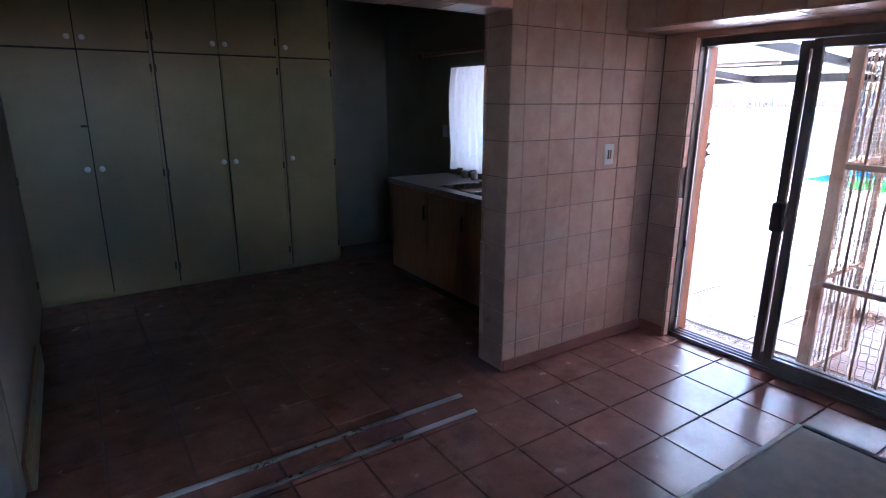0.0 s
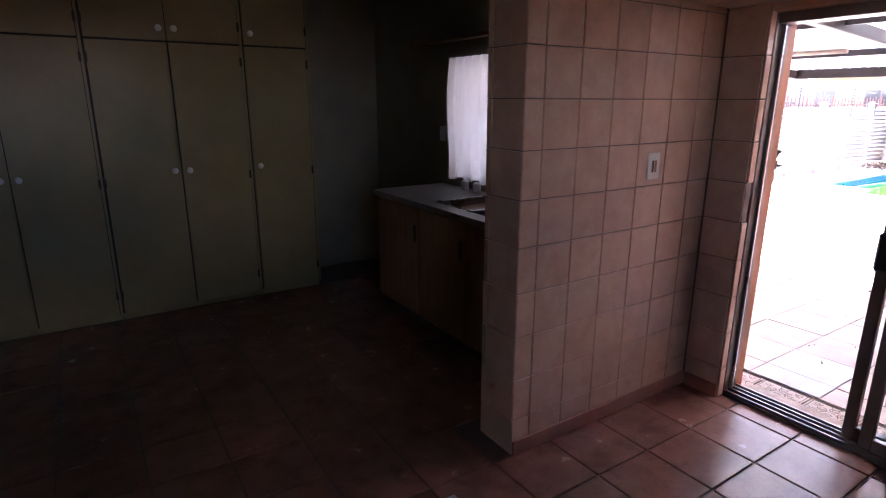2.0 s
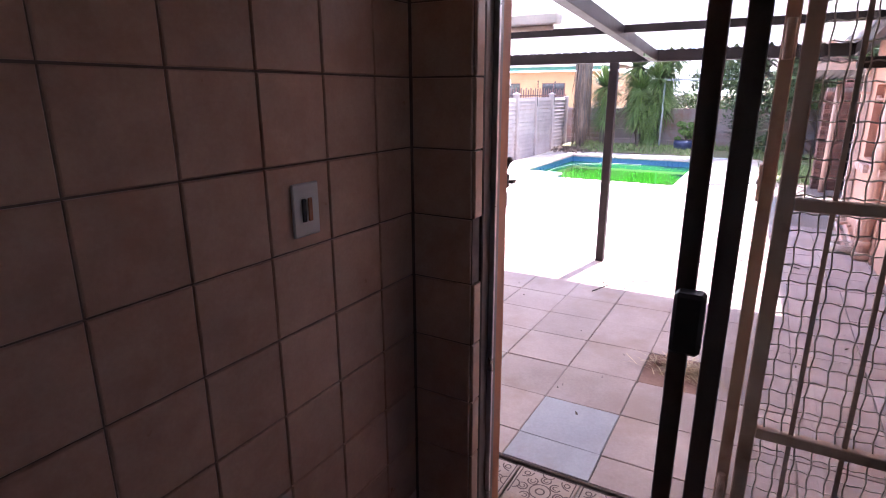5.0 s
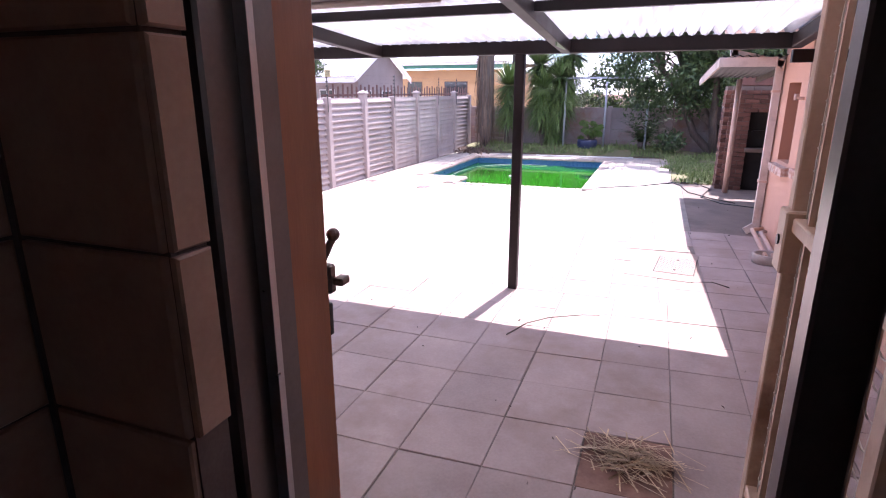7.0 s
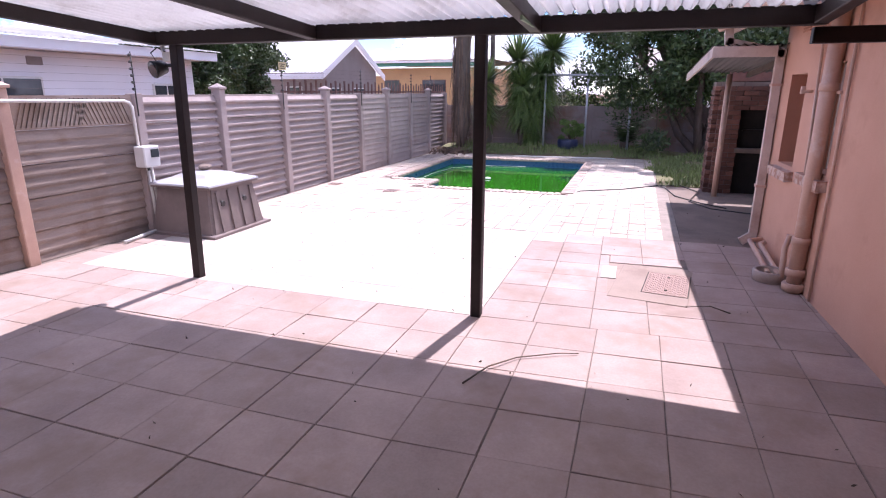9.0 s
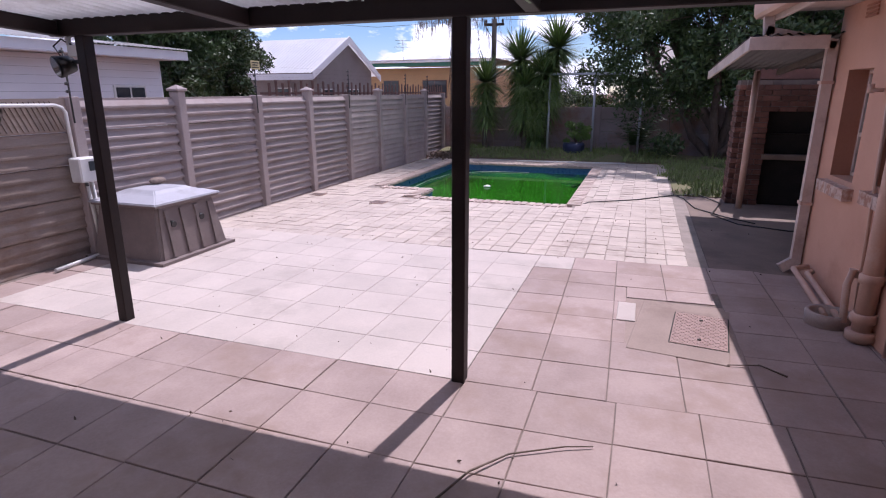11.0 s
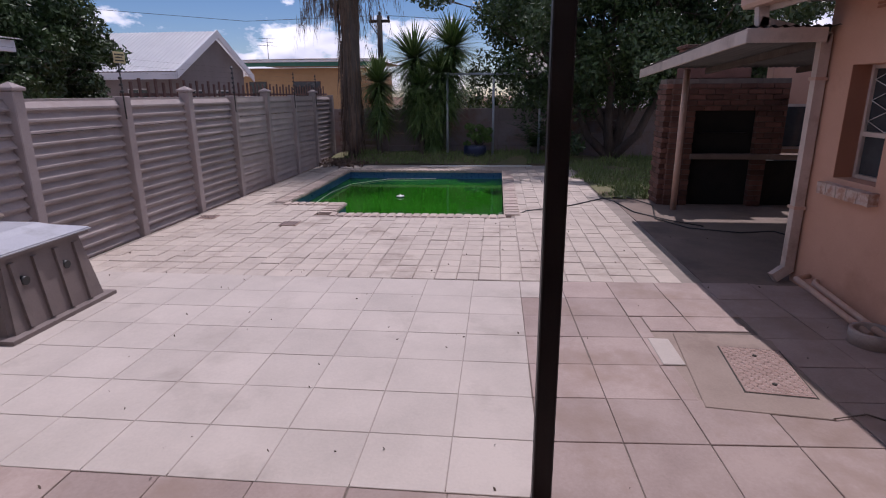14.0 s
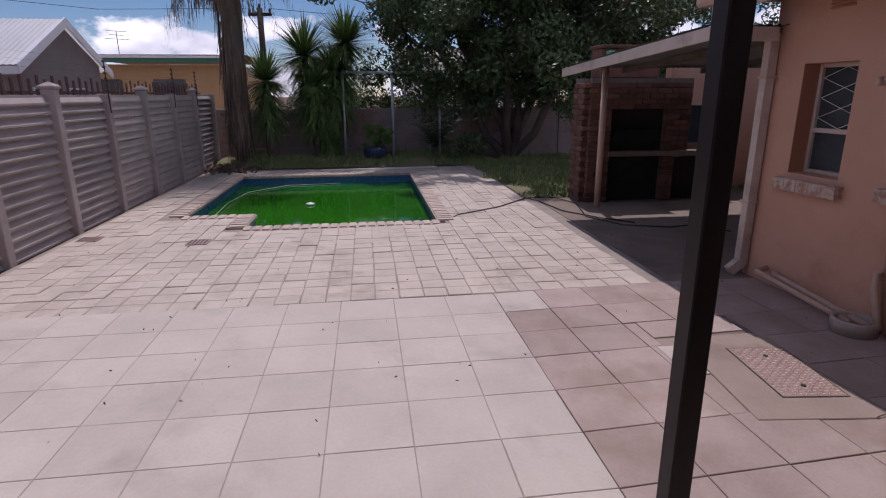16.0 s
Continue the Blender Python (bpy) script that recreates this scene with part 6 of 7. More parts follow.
# ---------- neighbours ----------
def wall_window(t, axis, c, a0, a1, z0, z1, frame_mat, glass_mat):
    """A framed window on a wall plane; axis: the plane's normal."""
    if axis == "y":
        w = part("window", box(a0, a1, c - 0.03, c - 0.002, z0, z1, 0.004), frame_mat, t)
        part("pane", box(a0 + 0.03, (a0 + a1) / 2 - 0.015, c - 0.034, c - 0.031, z0 + 0.03, z1 - 0.03), glass_mat, w)
        part("pane", box((a0 + a1) / 2 + 0.015, a1 - 0.03, c - 0.034, c - 0.031, z0 + 0.03, z1 - 0.03), glass_mat, w)
    else:
        w = part("window", box(c - 0.03, c - 0.002, a0, a1, z0, z1, 0.004), frame_mat, t)
        part("pane", box(c - 0.034, c - 0.031, a0 + 0.03, (a0 + a1) / 2 - 0.015, z0 + 0.03, z1 - 0.03), glass_mat, w)
        part("pane", box(c - 0.034, c - 0.031, (a0 + a1) / 2 + 0.015, a1 - 0.03, z0 + 0.03, z1 - 0.03), glass_mat, w)
    return w


M["white_wall"] = surface("white_house_plaster", (0.74, 0.74, 0.78), (0.82, 0.82, 0.85), 0.8, 1.5, 60, 0.15)
M["grey_wall"] = surface("grey_house_plaster", (0.22, 0.19, 0.185), (0.30, 0.26, 0.25), 0.85, 1.5, 60, 0.2)
M["orange_wall"] = surface("orange_house_plaster", (0.50, 0.31, 0.15), (0.60, 0.39, 0.20), 0.8, 1.2, 60, 0.15)
M["green_trim"] = surface("green_roof_trim", (0.03, 0.16, 0.11), (0.05, 0.22, 0.15), 0.5, 3, 60, 0.05)
M["brown_roof"] = surface("brown_roof_sheet", (0.20, 0.15, 0.12), (0.28, 0.22, 0.18), 0.7, 2, 30, 0.1)
# Near-white base puts the sun glare of the gable roof into the colour.
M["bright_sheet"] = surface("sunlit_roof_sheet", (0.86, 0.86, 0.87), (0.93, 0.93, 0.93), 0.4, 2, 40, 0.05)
M["rust_pale"] = surface("red_brown_palisade", (0.10, 0.05, 0.042), (0.16, 0.085, 0.07), 0.7, 4, 60, 0.1)


def white_house():
    t = thing("white_house", (9, 9.0, G), "white neighbouring house with corrugated roof", "house", "neighbouring houses")
    part("wall", box(2.0, 11.75, 9.0, 13.0, G - 0.05, 1.93), M["white_wall"], t)
    part("fascia", box(1.8, 11.95, 8.62, 8.66, 1.93, 2.06, 0.004), M["white_wall"], t)
    part("soffit", box(1.8, 11.95, 8.661, 9.2, 1.94, 1.96), M["white_wall"], t)
    part("roof", corrugated(1.75, 12.0, 8.55, 12.0, lambda x, y: 2.075 + (y - 8.55) * 0.12, 0.076, 0.016, M["sheet"], along_x=False, steps=5, cuts=3, smooth=False), M["sheet"], t)
    for a, b, z0, z1 in ((8.1, 9.1, 1.30, 1.62), (10.85, 11.4, 1.2, 1.56)):
        wall_window(t, "y", 9.0, a, b, z0, z1, M["white_plastic"], M["dark_glass"])
    v = part("air_brick", box(8.95, 9.15, 8.985, 8.998, 1.76, 1.86), M["grey_wall"], t)


white_house()


def gable_house():
    t = thing("grey_gable_house", (18.5, 9.6, G), "grey neighbouring house with pale corrugated gable roof", "house", "neighbouring houses")
    yf, yb = 9.74, 15.5
    x0, x1, xm = 17.45, 20.5, 19.0
    ez, pz = 2.06, 2.86
    bm = bmesh.new()
    f = [bm.verts.new(v) for v in ((x0, yf, G), (x1, yf, G), (x1, yf, ez), (xm, yf, pz - 0.06), (x0, yf, ez))]
    b = [bm.verts.new((v.co.x, yb, v.co.z)) for v in f]
    bm.faces.new(f)
    bm.faces.new(b[::-1])
    for k in range(5):
        bm.faces.new((f[k], f[(k + 1) % 5], b[(k + 1) % 5], b[k]))
    part("wall", bm, M["grey_wall"], t)
    for sx, xe in ((-1, x0 - 0.38), (1, x1 + 0.38)):
        ze = ez - 0.38 * (pz - ez) / (xm - x0) + 0.06
        a, c = (xe, xm) if sx < 0 else (xm, xe)
        zf = (lambda x, y, a=xe, z0=ze: z0 + (pz + 0.03 - z0) * (x - a) / (xm - a))
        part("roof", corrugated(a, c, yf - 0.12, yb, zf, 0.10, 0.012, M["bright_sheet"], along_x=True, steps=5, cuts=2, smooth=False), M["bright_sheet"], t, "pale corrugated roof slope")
        bm = bmesh.new()
        q = [(xe, ze - 0.15), (xe, ze + 0.03), (xm, pz + 0.06), (xm, pz - 0.12)]
        f0 = [bm.verts.new((x, yf - 0.14, z)) for x, z in q]
        f1 = [bm.verts.new((x, yf - 0.11, z)) for x, z in q]
        bm.faces.new(f0)
        bm.faces.new(f1[::-1])
        for k in range(4):
            bm.faces.new((f0[k], f0[(k + 1) % 4], f1[(k + 1) % 4], f1[k]))
        part("bargeboard", bm, M["white_wall"], t, "white bargeboard")
    part("fascia", box(x0 - 0.40, x0 - 0.37, yf - 0.11, yb, 1.76, 1.90), M["white_wall"], t)
    wall_window(t, "y", yf, 17.6, 18.2, 1.25, 1.55, M["white_plastic"], M["dark_glass"])
    wall_window(t, "y", yf, 18.9, 19.6, 1.25, 1.55, M["white_plastic"], M["dark_glass"])
    wall_window(t, "x", x0, 10.5, 11.0, 1.25, 1.58, M["white_plastic"], M["dark_glass"])


gable_house()


def orange_house():
    t = thing("orange_house", (30, 11, G), "orange neighbouring house with green roof edge", "house", "neighbouring houses")
    part("wall", box(30.0, 36, 8.6, 14.6, G - 0.05, 2.55), M["orange_wall"], t)
    part("fascia", box(29.5, 29.56, 8.2, 15.0, 2.60, 2.80), M["green_trim"], t, "green fascia board")
    part("gutter", box(29.42, 29.495, 8.2, 15.0, 2.76, 2.86, 0.01), M["bright_sheet"], t)
    bm = bmesh.new()
    v = [bm.verts.new(p) for p in ((29.4, 8.1, 2.87), (29.4, 15.1, 2.87), (33, 13.0, 3.12), (33, 10.2, 3.12), (36.6, 15.1, 2.87), (36.6, 8.1, 2.87))]
    for q in ((0, 1, 2, 3), (1, 4, 2), (4, 5, 3, 2), (5, 0, 3)):
        bm.faces.new([v[k] for k in q])
    part("roof", bm, M["brown_roof"], t)
    wall_window(t, "x", 30.0, 10.6, 11.8, 1.2, 2.0, M["rust_pale"], M["dark_glass"])
    wall_window(t, "x", 30.0, 13.0, 13.8, 1.2, 2.0, M["rust_pale"], M["dark_glass"])
    a = thing("tv_aerial", (33, 11.9, 3.4), "thin television aerial on a roof mast", "aerial")
    part("mast", tube([(33, 14.05, 3.0), (33, 14.05, 4.05)], 0.015, 6), M["hinge"], a)
    for z, w in ((4.02, 0.42), (3.86, 0.30), (3.70, 0.5)):
        part("element", tube([(33, 14.05 - w, z), (33, 14.05 + w, z + 0.05)], 0.009, 5), M["hinge"], a)


orange_house()
pal = thing("palisade_fence", (16, 8.1, G), "red-brown steel palisade fence beyond the precast wall", "fence")
for k in range(46):
    x = 13.2 + k * 0.2
    part("pale", box(x, x + 0.05, 8.1, 8.12, G, 1.62 + 0.05 * (k % 2)), M["rust_pale"], pal)
part("rail", box(13.0, 22.6, 8.121, 8.14, 1.42, 1.46), M["rust_pale"], pal)
M["pole_timber"] = surface("tarred_pole_timber", (0.022, 0.018, 0.016), (0.045, 0.036, 0.03), 0.85, 5, 50, 0.4, stretch=(1, 1, 0.2))
pol = thing("utility_pole", (21.2, 6.14, G), "dark timber utility pole with crossarm and wires", "utility pole")
part("pole", tube([(21.2, 6.14, G), (21.2, 6.14, 3.45)], 0.085, 10, 0.07), M["pole_timber"], pol)
part("crossarm", box(21.15, 21.25, 5.86, 6.42, 3.27, 3.34, 0.006), M["pole_timber"], pol)
for yy in (5.9, 6.14, 6.38):
    part("insulator", lathe([(0.025, 0), (0.035, 0.05), (0.02, 0.10)], (21.2, yy, 3.345 if yy != 6.14 else 3.45), 8), M["black"], pol)
part("bracket", tube([(21.2, 6.2, 2.95), (21.2, 6.40, 3.26)], 0.012, 6), M["hinge"], pol)
wr = thing("overhead_wire", (34, 20, 5), "thin overhead wires crossing the sky", "wire")
part("strand", tube([(21.2, 6.38, 3.44), (21.6, 10.0, 3.42), (22.0, 15.0, 3.9), (22.5, 24.0, 5.2)], 0.006, 4), M["black"], wr)
part("strand", tube([(21.2, 5.9, 3.44), (21.6, 2.0, 3.2), (22.5, -6, 3.6)], 0.006, 4), M["black"], wr)
fh = thing("far_house", (33, -2.0, G), "grey-roofed house far beyond the garden", "house", "neighbouring houses")
part("wall", box(32, 38, -4, 1.6, G - 0.05, 2.3), M["white_wall"], fh)
bm = bmesh.new()
v = [bm.verts.new(p) for p in ((31.5, -4.5, 2.3), (31.5, 2.1, 2.3), (35, 2.1, 3.6), (35, -4.5, 3.6), (38.5, 2.1, 2.3), (38.5, -4.5, 2.3))]
for q in ((0, 1, 2, 3), (2, 4, 5, 3), (0, 3, 5), (1, 4, 2)):
    bm.faces.new([v[k] for k in q])
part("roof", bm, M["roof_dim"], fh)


# ---------- clutter on the ground ----------
hs = thing("garden_hose", (12.9, 2.0, G), "thin dark garden hose trailing over the paving", "hose")
part("hose", tube([(12.87, 2.66, G - 0.02), (12.95, 2.55, G + 0.015), (13.4, 1.9, G + 0.010), (13.98, 1.36, G + 0.010), (14.1, 1.0, G + 0.02), (13.5, 0.75, G + 0.010), (12.6, 0.95, G + 0.010), (12.1, 0.7, G + 0.010), (11.9, 0.2, G + 0.010), (12.0, -0.2, G + 0.010), (11.6, -0.35, G + 0.010)], 0.008, 7), M["black"], hs)
hs2 = thing("garden_hose", (13.9, 1.4, G), "thin dark garden hose trailing over the paving", "hose")
part("hose", tube([(14.02, 1.36, G + 0.016), (13.7, 1.22, G + 0.010), (13.0, 1.12, G + 0.010), (12.5, 0.8, G + 0.010), (12.2, 0.5, G + 0.010)], 0.008, 7), M["black"], hs2)
pb = thing("pool_pole", (17.8, 4, G), "white pool-cleaning pole lying beside the pool", "pole")
part("pole", tube([(17.55, 4.6, G + 0.03), (17.75, 2.2, G + 0.03)], 0.018, 8), M["white_plastic"], pb)
pc = thing("pool_hose", (14.5, 6.0, G), "pale pool hose floating along the pool side", "hose")
part("hose", tube([(13.6, 5.75, G - 0.155), (14.2, 5.88, G - 0.155), (15.2, 5.92, G - 0.155), (16.2, 5.8, G - 0.155), (16.9, 5.2, G - 0.155), (17.0, 4.2, G - 0.155)], 0.0045, 7), M["white_plastic"], pc)
for k, (x, y) in enumerate(((12.35, 6.72), (12.05, 5.5))):
    dr = thing("drain_grate", (x, y, G), "small rusty drain grate set in the pavers", "drain", "drain grates")
    part("frame", box(x - 0.11, x + 0.11, y - 0.11, y + 0.11, G - 0.02, G + 0.006, 0.003), M["rust"], dr)
    for m in range(5):
        part("slot", box(x - 0.09, x + 0.09, y - 0.085 + 0.04 * m, y - 0.07 + 0.04 * m, G + 0.0062, G + 0.008), M["black"], dr)


def straw_pile():
    rng = np.random.default_rng(81)
    ms = []
    for _ in range(190):
        p = np.array([5.27 + rng.normal() * 0.07, 1.66 + rng.normal() * 0.10, G + 0.004 + abs(rng.normal()) * 0.018])
        az = rng.normal() * 0.7 + 1.2
        L = rng.uniform(0.08, 0.26)
        d = np.array([math.cos(az), math.sin(az), rng.normal() * 0.08]) * L
        s = np.array([-math.sin(az), math.cos(az), 0.4]) * 0.0036
        ms.append((np.array([p - s - d / 2, p + s - d / 2, p + s + d / 2, p - s + d / 2]), np.array([(0, 1, 2, 3)])))
    co, qd = merge(ms)
    tagged(new("straw_pile", from_arrays("straw_pile", co, qd, M["straw"])), "small pile of dry straw swept onto a slab", "straw", kind="stuff")


straw_pile()
for pts in ([(6.40, 2.55, 0.01), (6.62, 2.46, 0.02), (6.80, 2.33, 0.012), (6.93, 2.10, 0.016), (6.98, 1.98, 0.01)], [(8.0, 1.0, 0.01), (8.1, 1.12, 0.012), (8.05, 1.3, 0.01)]):
    tw = thing("twig", (pts[0][0], pts[0][1], G), "thin dry twig lying on the slabs", "twig", "twigs on the patio")
    part("stem", tube([(a, b, G + c) for a, b, c in pts], 0.006, 5, 0.003), M["twig"], tw)
rng_d = np.random.default_rng(91)
co, qd = leaf_cloud(np.stack([rng_d.uniform(4.2, 12.4, 170), rng_d.uniform(0.6, 6.8, 170), np.full(170, G + 0.006)], 1), np.full(170, 0.004), 1, 0.024, rng_d, 0.2)
tagged(new("leaf_debris", from_arrays("leaf_debris", co, qd, M["twig"])), "scattered dry leaf crumbs on the paving", "debris", kind="stuff")


# ---------- pieces: tiles, slabs, pavers ----------
def wall_tiles(parent, name, origin, ux, uy, us, vs, material):
    """Tiles between successive lines us and vs of a wall; ux, uy: its directions, the face looks along ux x uy."""
    ux, uy = Vector(ux), Vector(uy)
    nz = ux.cross(uy)
    cache = {}
    for a, b in zip(us, us[1:]):
        for c, d in zip(vs, vs[1:]):
            key = (round(b - a, 3), round(d - c, 3))
            if key not in cache:
                cache[key] = slab_mesh(name, b - a - 0.005, d - c - 0.005, 0.009, material, 0.0025)
            p = Vector(origin) + ux * ((a + b) / 2) + uy * ((c + d) / 2) + nz * (0.008 + random.uniform(-0.0008, 0.0008))
            m = Matrix((ux, uy, nz)).transposed().to_4x4()
            m.translation = p
            piece(name, cache[key], m @ pose(0, 0, 0, random.uniform(-0.25, 0.25), random.uniform(-0.25, 0.25), random.uniform(-0.2, 0.2)), parent)


ROWS_Z = [0.0] + [0.172 + 0.1985 * k for k in range(12)]
COLS = [STUB_X, 2.122, 2.32, 2.52, 2.72, 2.92, 3.12, 3.288]
wall_tiles(wall_stub, "tile", (0, STUB_Y0 + 0.008, 0), (1, 0, 0), (0, 0, 1), COLS, ROWS_Z, M["wall_tile"])
wall_tiles(wall_stub, "tile", (STUB_X + 0.008, 0, 0), (0, -1, 0), (0, 0, 1), [-2.565, -2.53, -2.33], ROWS_Z[:11] + [2.037], M["wall_tile"])
wall_tiles(wall_reveal, "tile", (X_IN + 0.004, 0, 0), (0, -1, 0), (0, 0, 1), [-2.325, -2.126], ROWS_Z[:10] + [1.985], M["wall_tile"])
for rows in (ROWS_Z[:6], ROWS_Z[6:9] + [1.76, 1.985]):
    wall_tiles(wall_reveal, "tile", (0, REVEAL_Y, 0), (1, 0, 0), (0, 0, 1), [X_IN + 0.001, X_IN + 0.052], rows, M["wall_tile"])
wall_tiles(bulk, "tile", (2.9, 0, 0), (0, -1, 0), (0, 0, 1), [-2.325 + 0.1985 * k for k in range(16)], [1.985, 2.155, 2.3535, 2.548], M["wall_tile"])
wall_tiles(bulk, "tile", (0, 0, 1.99), (0, 1, 0), (1, 0, 0), [-0.8 + 0.1985 * k for k in range(16)][:15] + [2.325], [2.9, 3.1, 3.295], M["wall_tile"])
wall_tiles(beam, "tile", (0, 0, 2.038), (0, 1, 0), (1, 0, 0), [2.335, 2.535, 2.565], [-0.3 + 0.1985 * k for k in range(12)] + [2.02], M["wall_tile"])
wall_tiles(beam, "tile", (0, STUB_Y0 + 0.008, 0), (1, 0, 0), (0, 0, 1), [-0.3 + 0.1985 * k for k in range(12)] + [2.02], [2.03, 2.157, 2.355, 2.55], M["wall_tile"])
structure("baseboard", box(STUB_X + 0.002, X_IN - 0.002, STUB_Y0 - 0.014, STUB_Y0 - 0.002, 0.0, 0.075, 0.003), M["skirting_tile"], "terracotta tile skirting along the stub wall", "skirting")
structure("baseboard", box(X_IN - 0.017, X_IN - 0.005, REVEAL_Y, STUB_Y0 - 0.016, 0.0, 0.075, 0.003), M["skirting_tile"], "terracotta tile skirting beside the sliding door", "skirting")


def floor_tiles():
    px, py = 0.325, 0.32
    cache = {}
    for i in range(-12, 4):
        for j in range(-11, 14):
            x0, x1, y0, y1 = 2.25 + i * px, 2.25 + (i + 1) * px, 1.06 + j * py, 1.06 + (j + 1) * py
            kitchen = (y0 + y1) / 2 > 2.57
            lx, hx, ly, hy = (-0.31, 3.04, 2.4, 5.1) if kitchen else (-1.6, 3.345, -2.1, 2.66)
            if not kitchen and y1 > STUB_Y0 and (x0 + x1) / 2 > STUB_X:
                hy = STUB_Y0
            a, b, c, d = max(x0, lx), min(x1, hx), max(y0, ly), min(y1, hy)
            if b - a < 0.03 or d - c < 0.03:
                continue
            key = (round(b - a, 3), round(d - c, 3))
            if key not in cache:
                cache[key] = slab_mesh("tile", b - a - 0.008, d - c - 0.008, 0.012, M["floor_tile"], 0.003)
            piece("tile", cache[key], pose((a + b) / 2, (c + d) / 2, random.uniform(-0.0008, 0.0008) - 0.0005, random.uniform(-0.12, 0.12), random.uniform(-0.12, 0.12), 0), floor)


floor_tiles()


BLUE = (4.22, 2.04)              # one replaced slab, bluer than the rest


X_LINES = [3.99, 4.20, 4.58, 4.98, 5.40, 5.80, 6.205, 6.62, 7.0, 7.38, 7.76, 8.145, 8.53, 8.92, 9.28, 9.64, 10.03]
Y_PORCH = [0.08, 0.33, 0.72, 1.11, 1.50, 1.90, 2.31, 2.715, 3.12, 3.525, 3.925, 4.335, 4.73, 5.13, 5.53, 5.93, 6.33, 6.73, 6.93]
Y_OPEN = [0.20, 0.39, 0.78, 1.17, 1.56, 1.95, 2.34, 2.74, 3.13, 3.525, 3.92, 4.31, 4.70, 5.09, 5.48, 5.87, 6.26, 6.60, 6.93]


def laid(x, y):
    """The slab rows drift a little as they run towards the house wall."""
    k = max(0.0, 2.74 - y)
    return x + 0.05 * k * min(1.0, (x - 3.9) / 1.5), y + (0.025 * (x - 7.4) if x > 7.4 and y < 2.6 else 0.0)


def quad_slab(corners, gap, edge, thick, material):
    """A slab between four corners (anticlockwise), its top at z = 0 about its middle, with eased top edges."""
    mid = Vector((sum(c[0] for c in corners) / 4, sum(c[1] for c in corners) / 4))
    q = []
    for k in range(4):
        p, a, c = (Vector(corners[j]) for j in (k, (k + 1) % 4, k - 1))
        q.append(p - mid + ((a - p).normalized() + (c - p).normalized()) * gap / 2)
    bm = bmesh.new()
    rings = []
    for inset, z in ((0.0, -thick), (0.0, -edge), (edge, 0.0)):
        ring = []
        for k in range(4):
            d = (q[(k + 1) % 4] - q[k]).normalized() + (q[k - 1] - q[k]).normalized()
            ring.append(bm.verts.new((q[k].x + d.x * inset, q[k].y + d.y * inset, z)))
        rings.append(ring)
    for p, r in zip(rings, rings[1:]):
        for k in range(4):
            bm.faces.new((p[k], p[(k + 1) % 4], r[(k + 1) % 4], r[k]))
    bm.faces.new(rings[-1])
    return mesh_of("slab", bm, material), mid


def paving_slabs():
    for x0, x1 in zip(X_LINES, X_LINES[1:]):
        lines = Y_PORCH if x1 < 7.5 else Y_OPEN
        for y0, y1 in zip(lines, lines[1:]):
            beside = x0 > 8.1 and x1 < 9.3 and y0 < 1.6 and y1 > 1.2       # round the manhole the slabs are cut away
            fresh = x0 > 7.3 and 2.7 < y0 < 6.5 or x0 > 9.6 and 2.3 < y0 < 2.7
            cells = [(x0, x1, y0, y1)]
            if beside:
                lo, hi = 1.27, 1.80
                cells = [(x0, x1, y0, min(y1, lo - 0.06)), (x0, x1, max(y0, hi + 0.06), y1)]
                if x0 < 9.01 < x1:
                    cells.append((9.03, x1, max(y0, lo - 0.06), min(y1, hi + 0.06)))
            for a1, b1, c1, d1 in cells:
                if b1 - a1 < 0.05 or d1 - c1 < 0.05:
                    continue
                mx, my = (a1 + b1) / 2, (c1 + d1) / 2
                kind = "slab_blue" if abs(mx - BLUE[0]) < 0.2 and abs(my - BLUE[1]) < 0.2 else "slab_soiled" if abs(mx - 5.19) < 0.2 and abs(my - 1.70) < 0.2 else "slab_new" if fresh else "slab_old"
                gap, edge = (0.0045, 0.002) if fresh else (0.0055, 0.0025)
                me, mid = quad_slab([laid(*p) for p in ((a1, c1), (b1, c1), (b1, d1), (a1, d1))], gap, edge, 0.035, M[kind])
                sh, tl = (0.4, 0.3) if fresh else (1.0, 0.7)     # the newer slabs lie truer
                piece("slab", me, pose(mid.x + random.uniform(-0.002, 0.002) * sh, mid.y + random.uniform(-0.002, 0.002) * sh, G + random.uniform(-0.003, 0.003) * tl,
                                       random.uniform(-0.3, 0.3) * tl, random.uniform(-0.3, 0.3) * tl, random.uniform(-0.4, 0.4) * tl), pavement)


paving_slabs()


def small_pavers():
    p = 0.19
    me = slab_mesh("paver", p - 0.007, p - 0.007, 0.035, M["paver"], 0.005)
    far = bmesh.new()
    count = 0
    for i in range(43):
        for j in range(-7, 24):
            x, y = 10.135 + i * p + 0.02 * (3.5 - 2.5 - j * p), 2.615 + j * p
            if y > 6.9 or y < 1.29 or x > 18.05:
                continue
            if 12.45 < x < 17.35 and 2.62 < y < 6.25 and not (x < 13.2 and y > 5.4):
                continue
            m = pose(x + random.uniform(-0.004, 0.004), y + random.uniform(-0.004, 0.004), G + random.uniform(-0.004, 0.003), random.uniform(-0.5, 0.5), random.uniform(-0.5, 0.5), random.uniform(-0.5, 0.5))
            if i < 9 and count < 300:
                piece("paver", me, m, paving)
                count += 1
            else:
                n0 = len(far.verts)
                vs = add_box(far, -p / 2 + 0.0035, p / 2 - 0.0035, -p / 2 + 0.0035, p / 2 - 0.0035, -0.035, 0.0)
                for v in vs:
                    v.co = m @ v.co
    ob = new("pavers", mesh_of("pavers", far, M["paver_stuff"]))
    ob.parent = paving
    tagged(ob, "small weathered stone pavers round the pool", kind="stuff")


small_pavers()


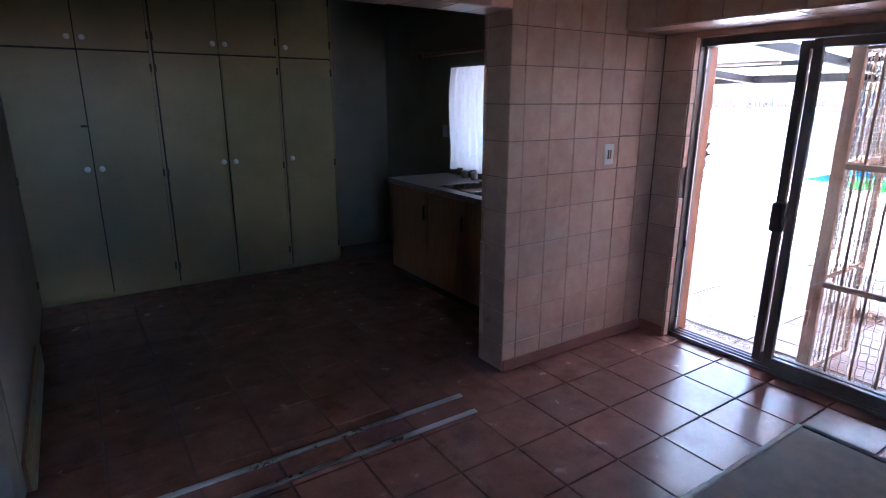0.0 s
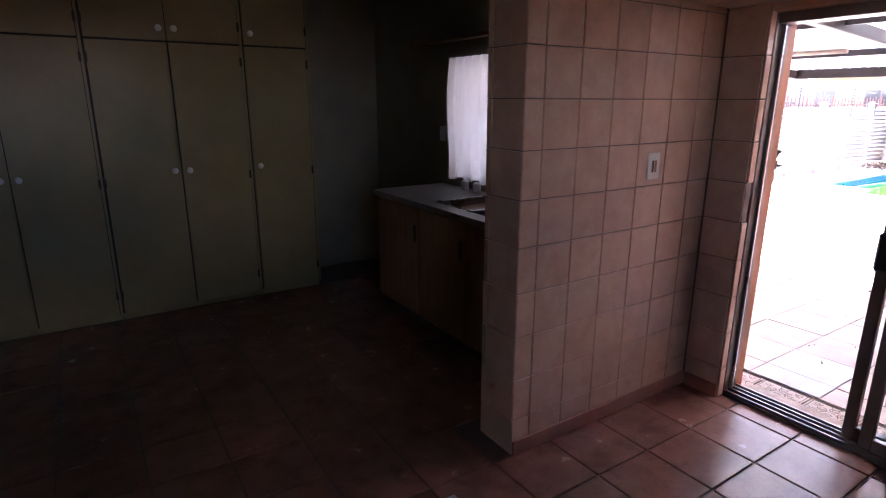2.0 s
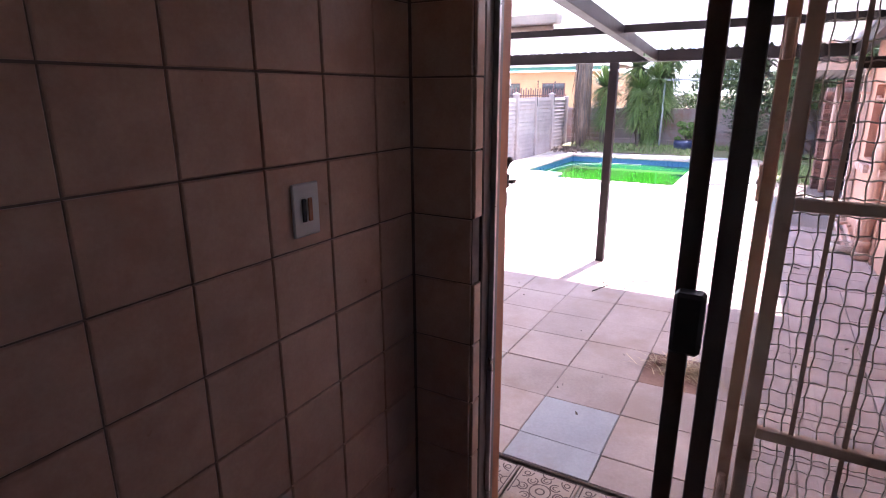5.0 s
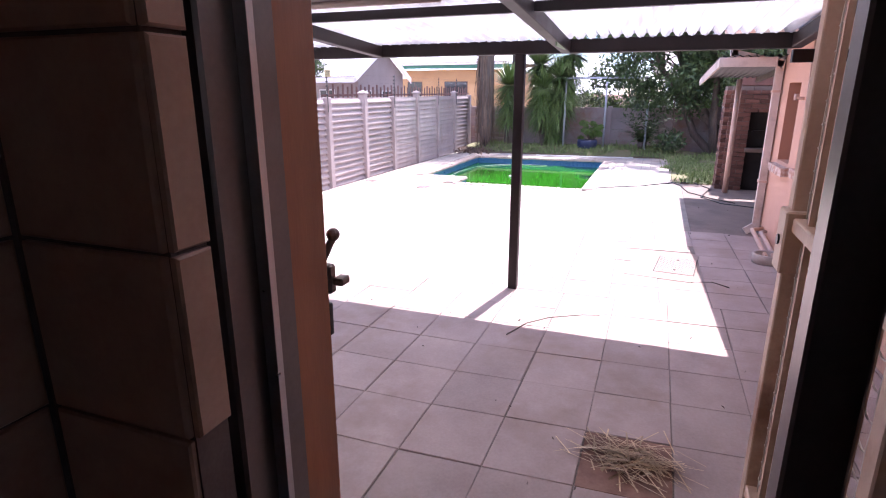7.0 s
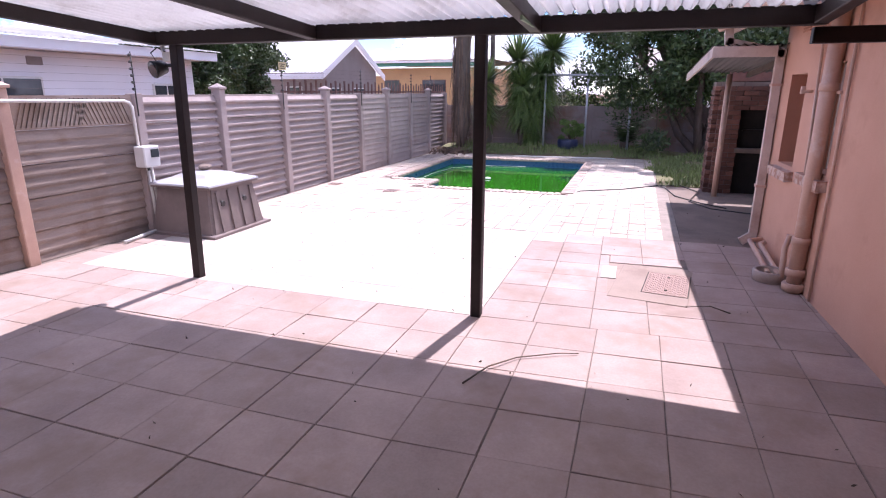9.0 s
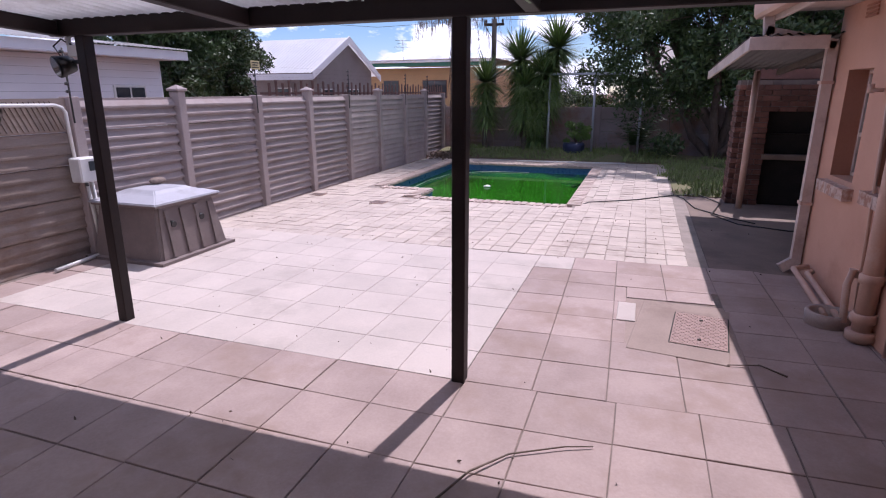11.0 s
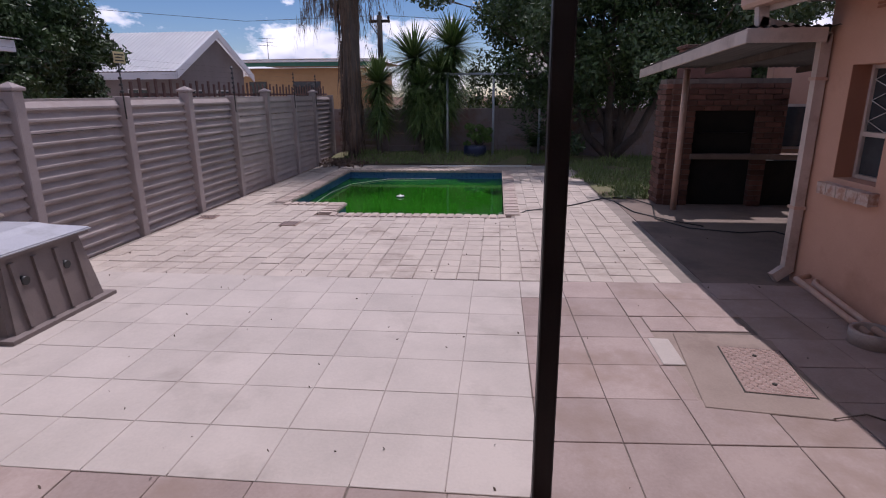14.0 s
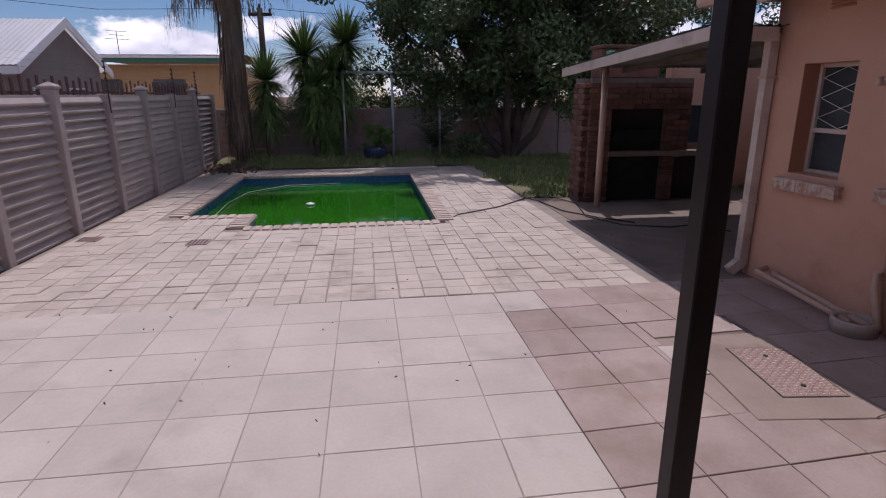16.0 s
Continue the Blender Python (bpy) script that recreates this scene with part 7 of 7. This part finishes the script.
def threshold_tiles():
    me = slab_mesh("tile", 0.262, 0.268, 0.02, M["deco"], 0.004)
    bm = bmesh.new()
    def ring(cx, cy, r, w, a0=0.0, a1=2 * math.pi, n=14):
        pr = []
        for k in range(n + 1):
            a = a0 + (a1 - a0) * k / n
            pr.append((bm.verts.new((cx + (r - w) * math.cos(a), cy + (r - w) * math.sin(a), 0.0012)), bm.verts.new((cx + r * math.cos(a), cy + r * math.sin(a), 0.0012))))
        for p, q in zip(pr, pr[1:]):
            bm.faces.new((p[0], p[1], q[1], q[0]))
    ring(0, 0, 0.022, 0.007)
    ring(0, 0, 0.048, 0.006, n=20)
    for k in range(8):
        a = math.pi / 4 * k
        r = 0.072 if k % 2 else 0.080
        ring(r * math.cos(a), r * math.sin(a), 0.025, 0.006, a + 0.4, a + 5.4, 12)
        ring(r * math.cos(a), r * math.sin(a), 0.013, 0.005, a, a + 4.6, 8)
    for k in range(4):
        a = math.pi / 2 * k + math.pi / 4
        ring(0.150 * math.cos(a), 0.150 * math.sin(a), 0.045, 0.006, a + math.pi - 0.8, a + math.pi + 0.8, 8)
        ring(0.128 * math.cos(a), 0.128 * math.sin(a), 0.016, 0.006, n=8)
        b = math.pi / 2 * k
        ring(0.122 * math.cos(b), 0.122 * math.sin(b), 0.03, 0.006, b + math.pi - 1.4, b + math.pi + 1.4, 8)
    for s in (-1, 1):
        for q in (((-0.122, s * 0.119), (0.122, s * 0.119), (0.122, s * 0.125), (-0.122, s * 0.125)), ((s * 0.119, -0.122), (s * 0.125, -0.122), (s * 0.125, 0.122), (s * 0.119, 0.122))):
            bm.faces.new([bm.verts.new((x, y, 0.0012)) for x, y in q])
    orn = mesh_of("ornament", bm, M["deco_line"])
    for k in range(7):
        m = pose(3.828, 0.68 + 0.276 * k, G + random.uniform(-0.002, 0.002), random.uniform(-0.3, 0.3), random.uniform(-0.3, 0.3), random.uniform(-0.6, 0.6))
        ob = piece("tile", me, m, thr)
        piece("ornament", orn, Matrix.Identity(4), ob)


threshold_tiles()
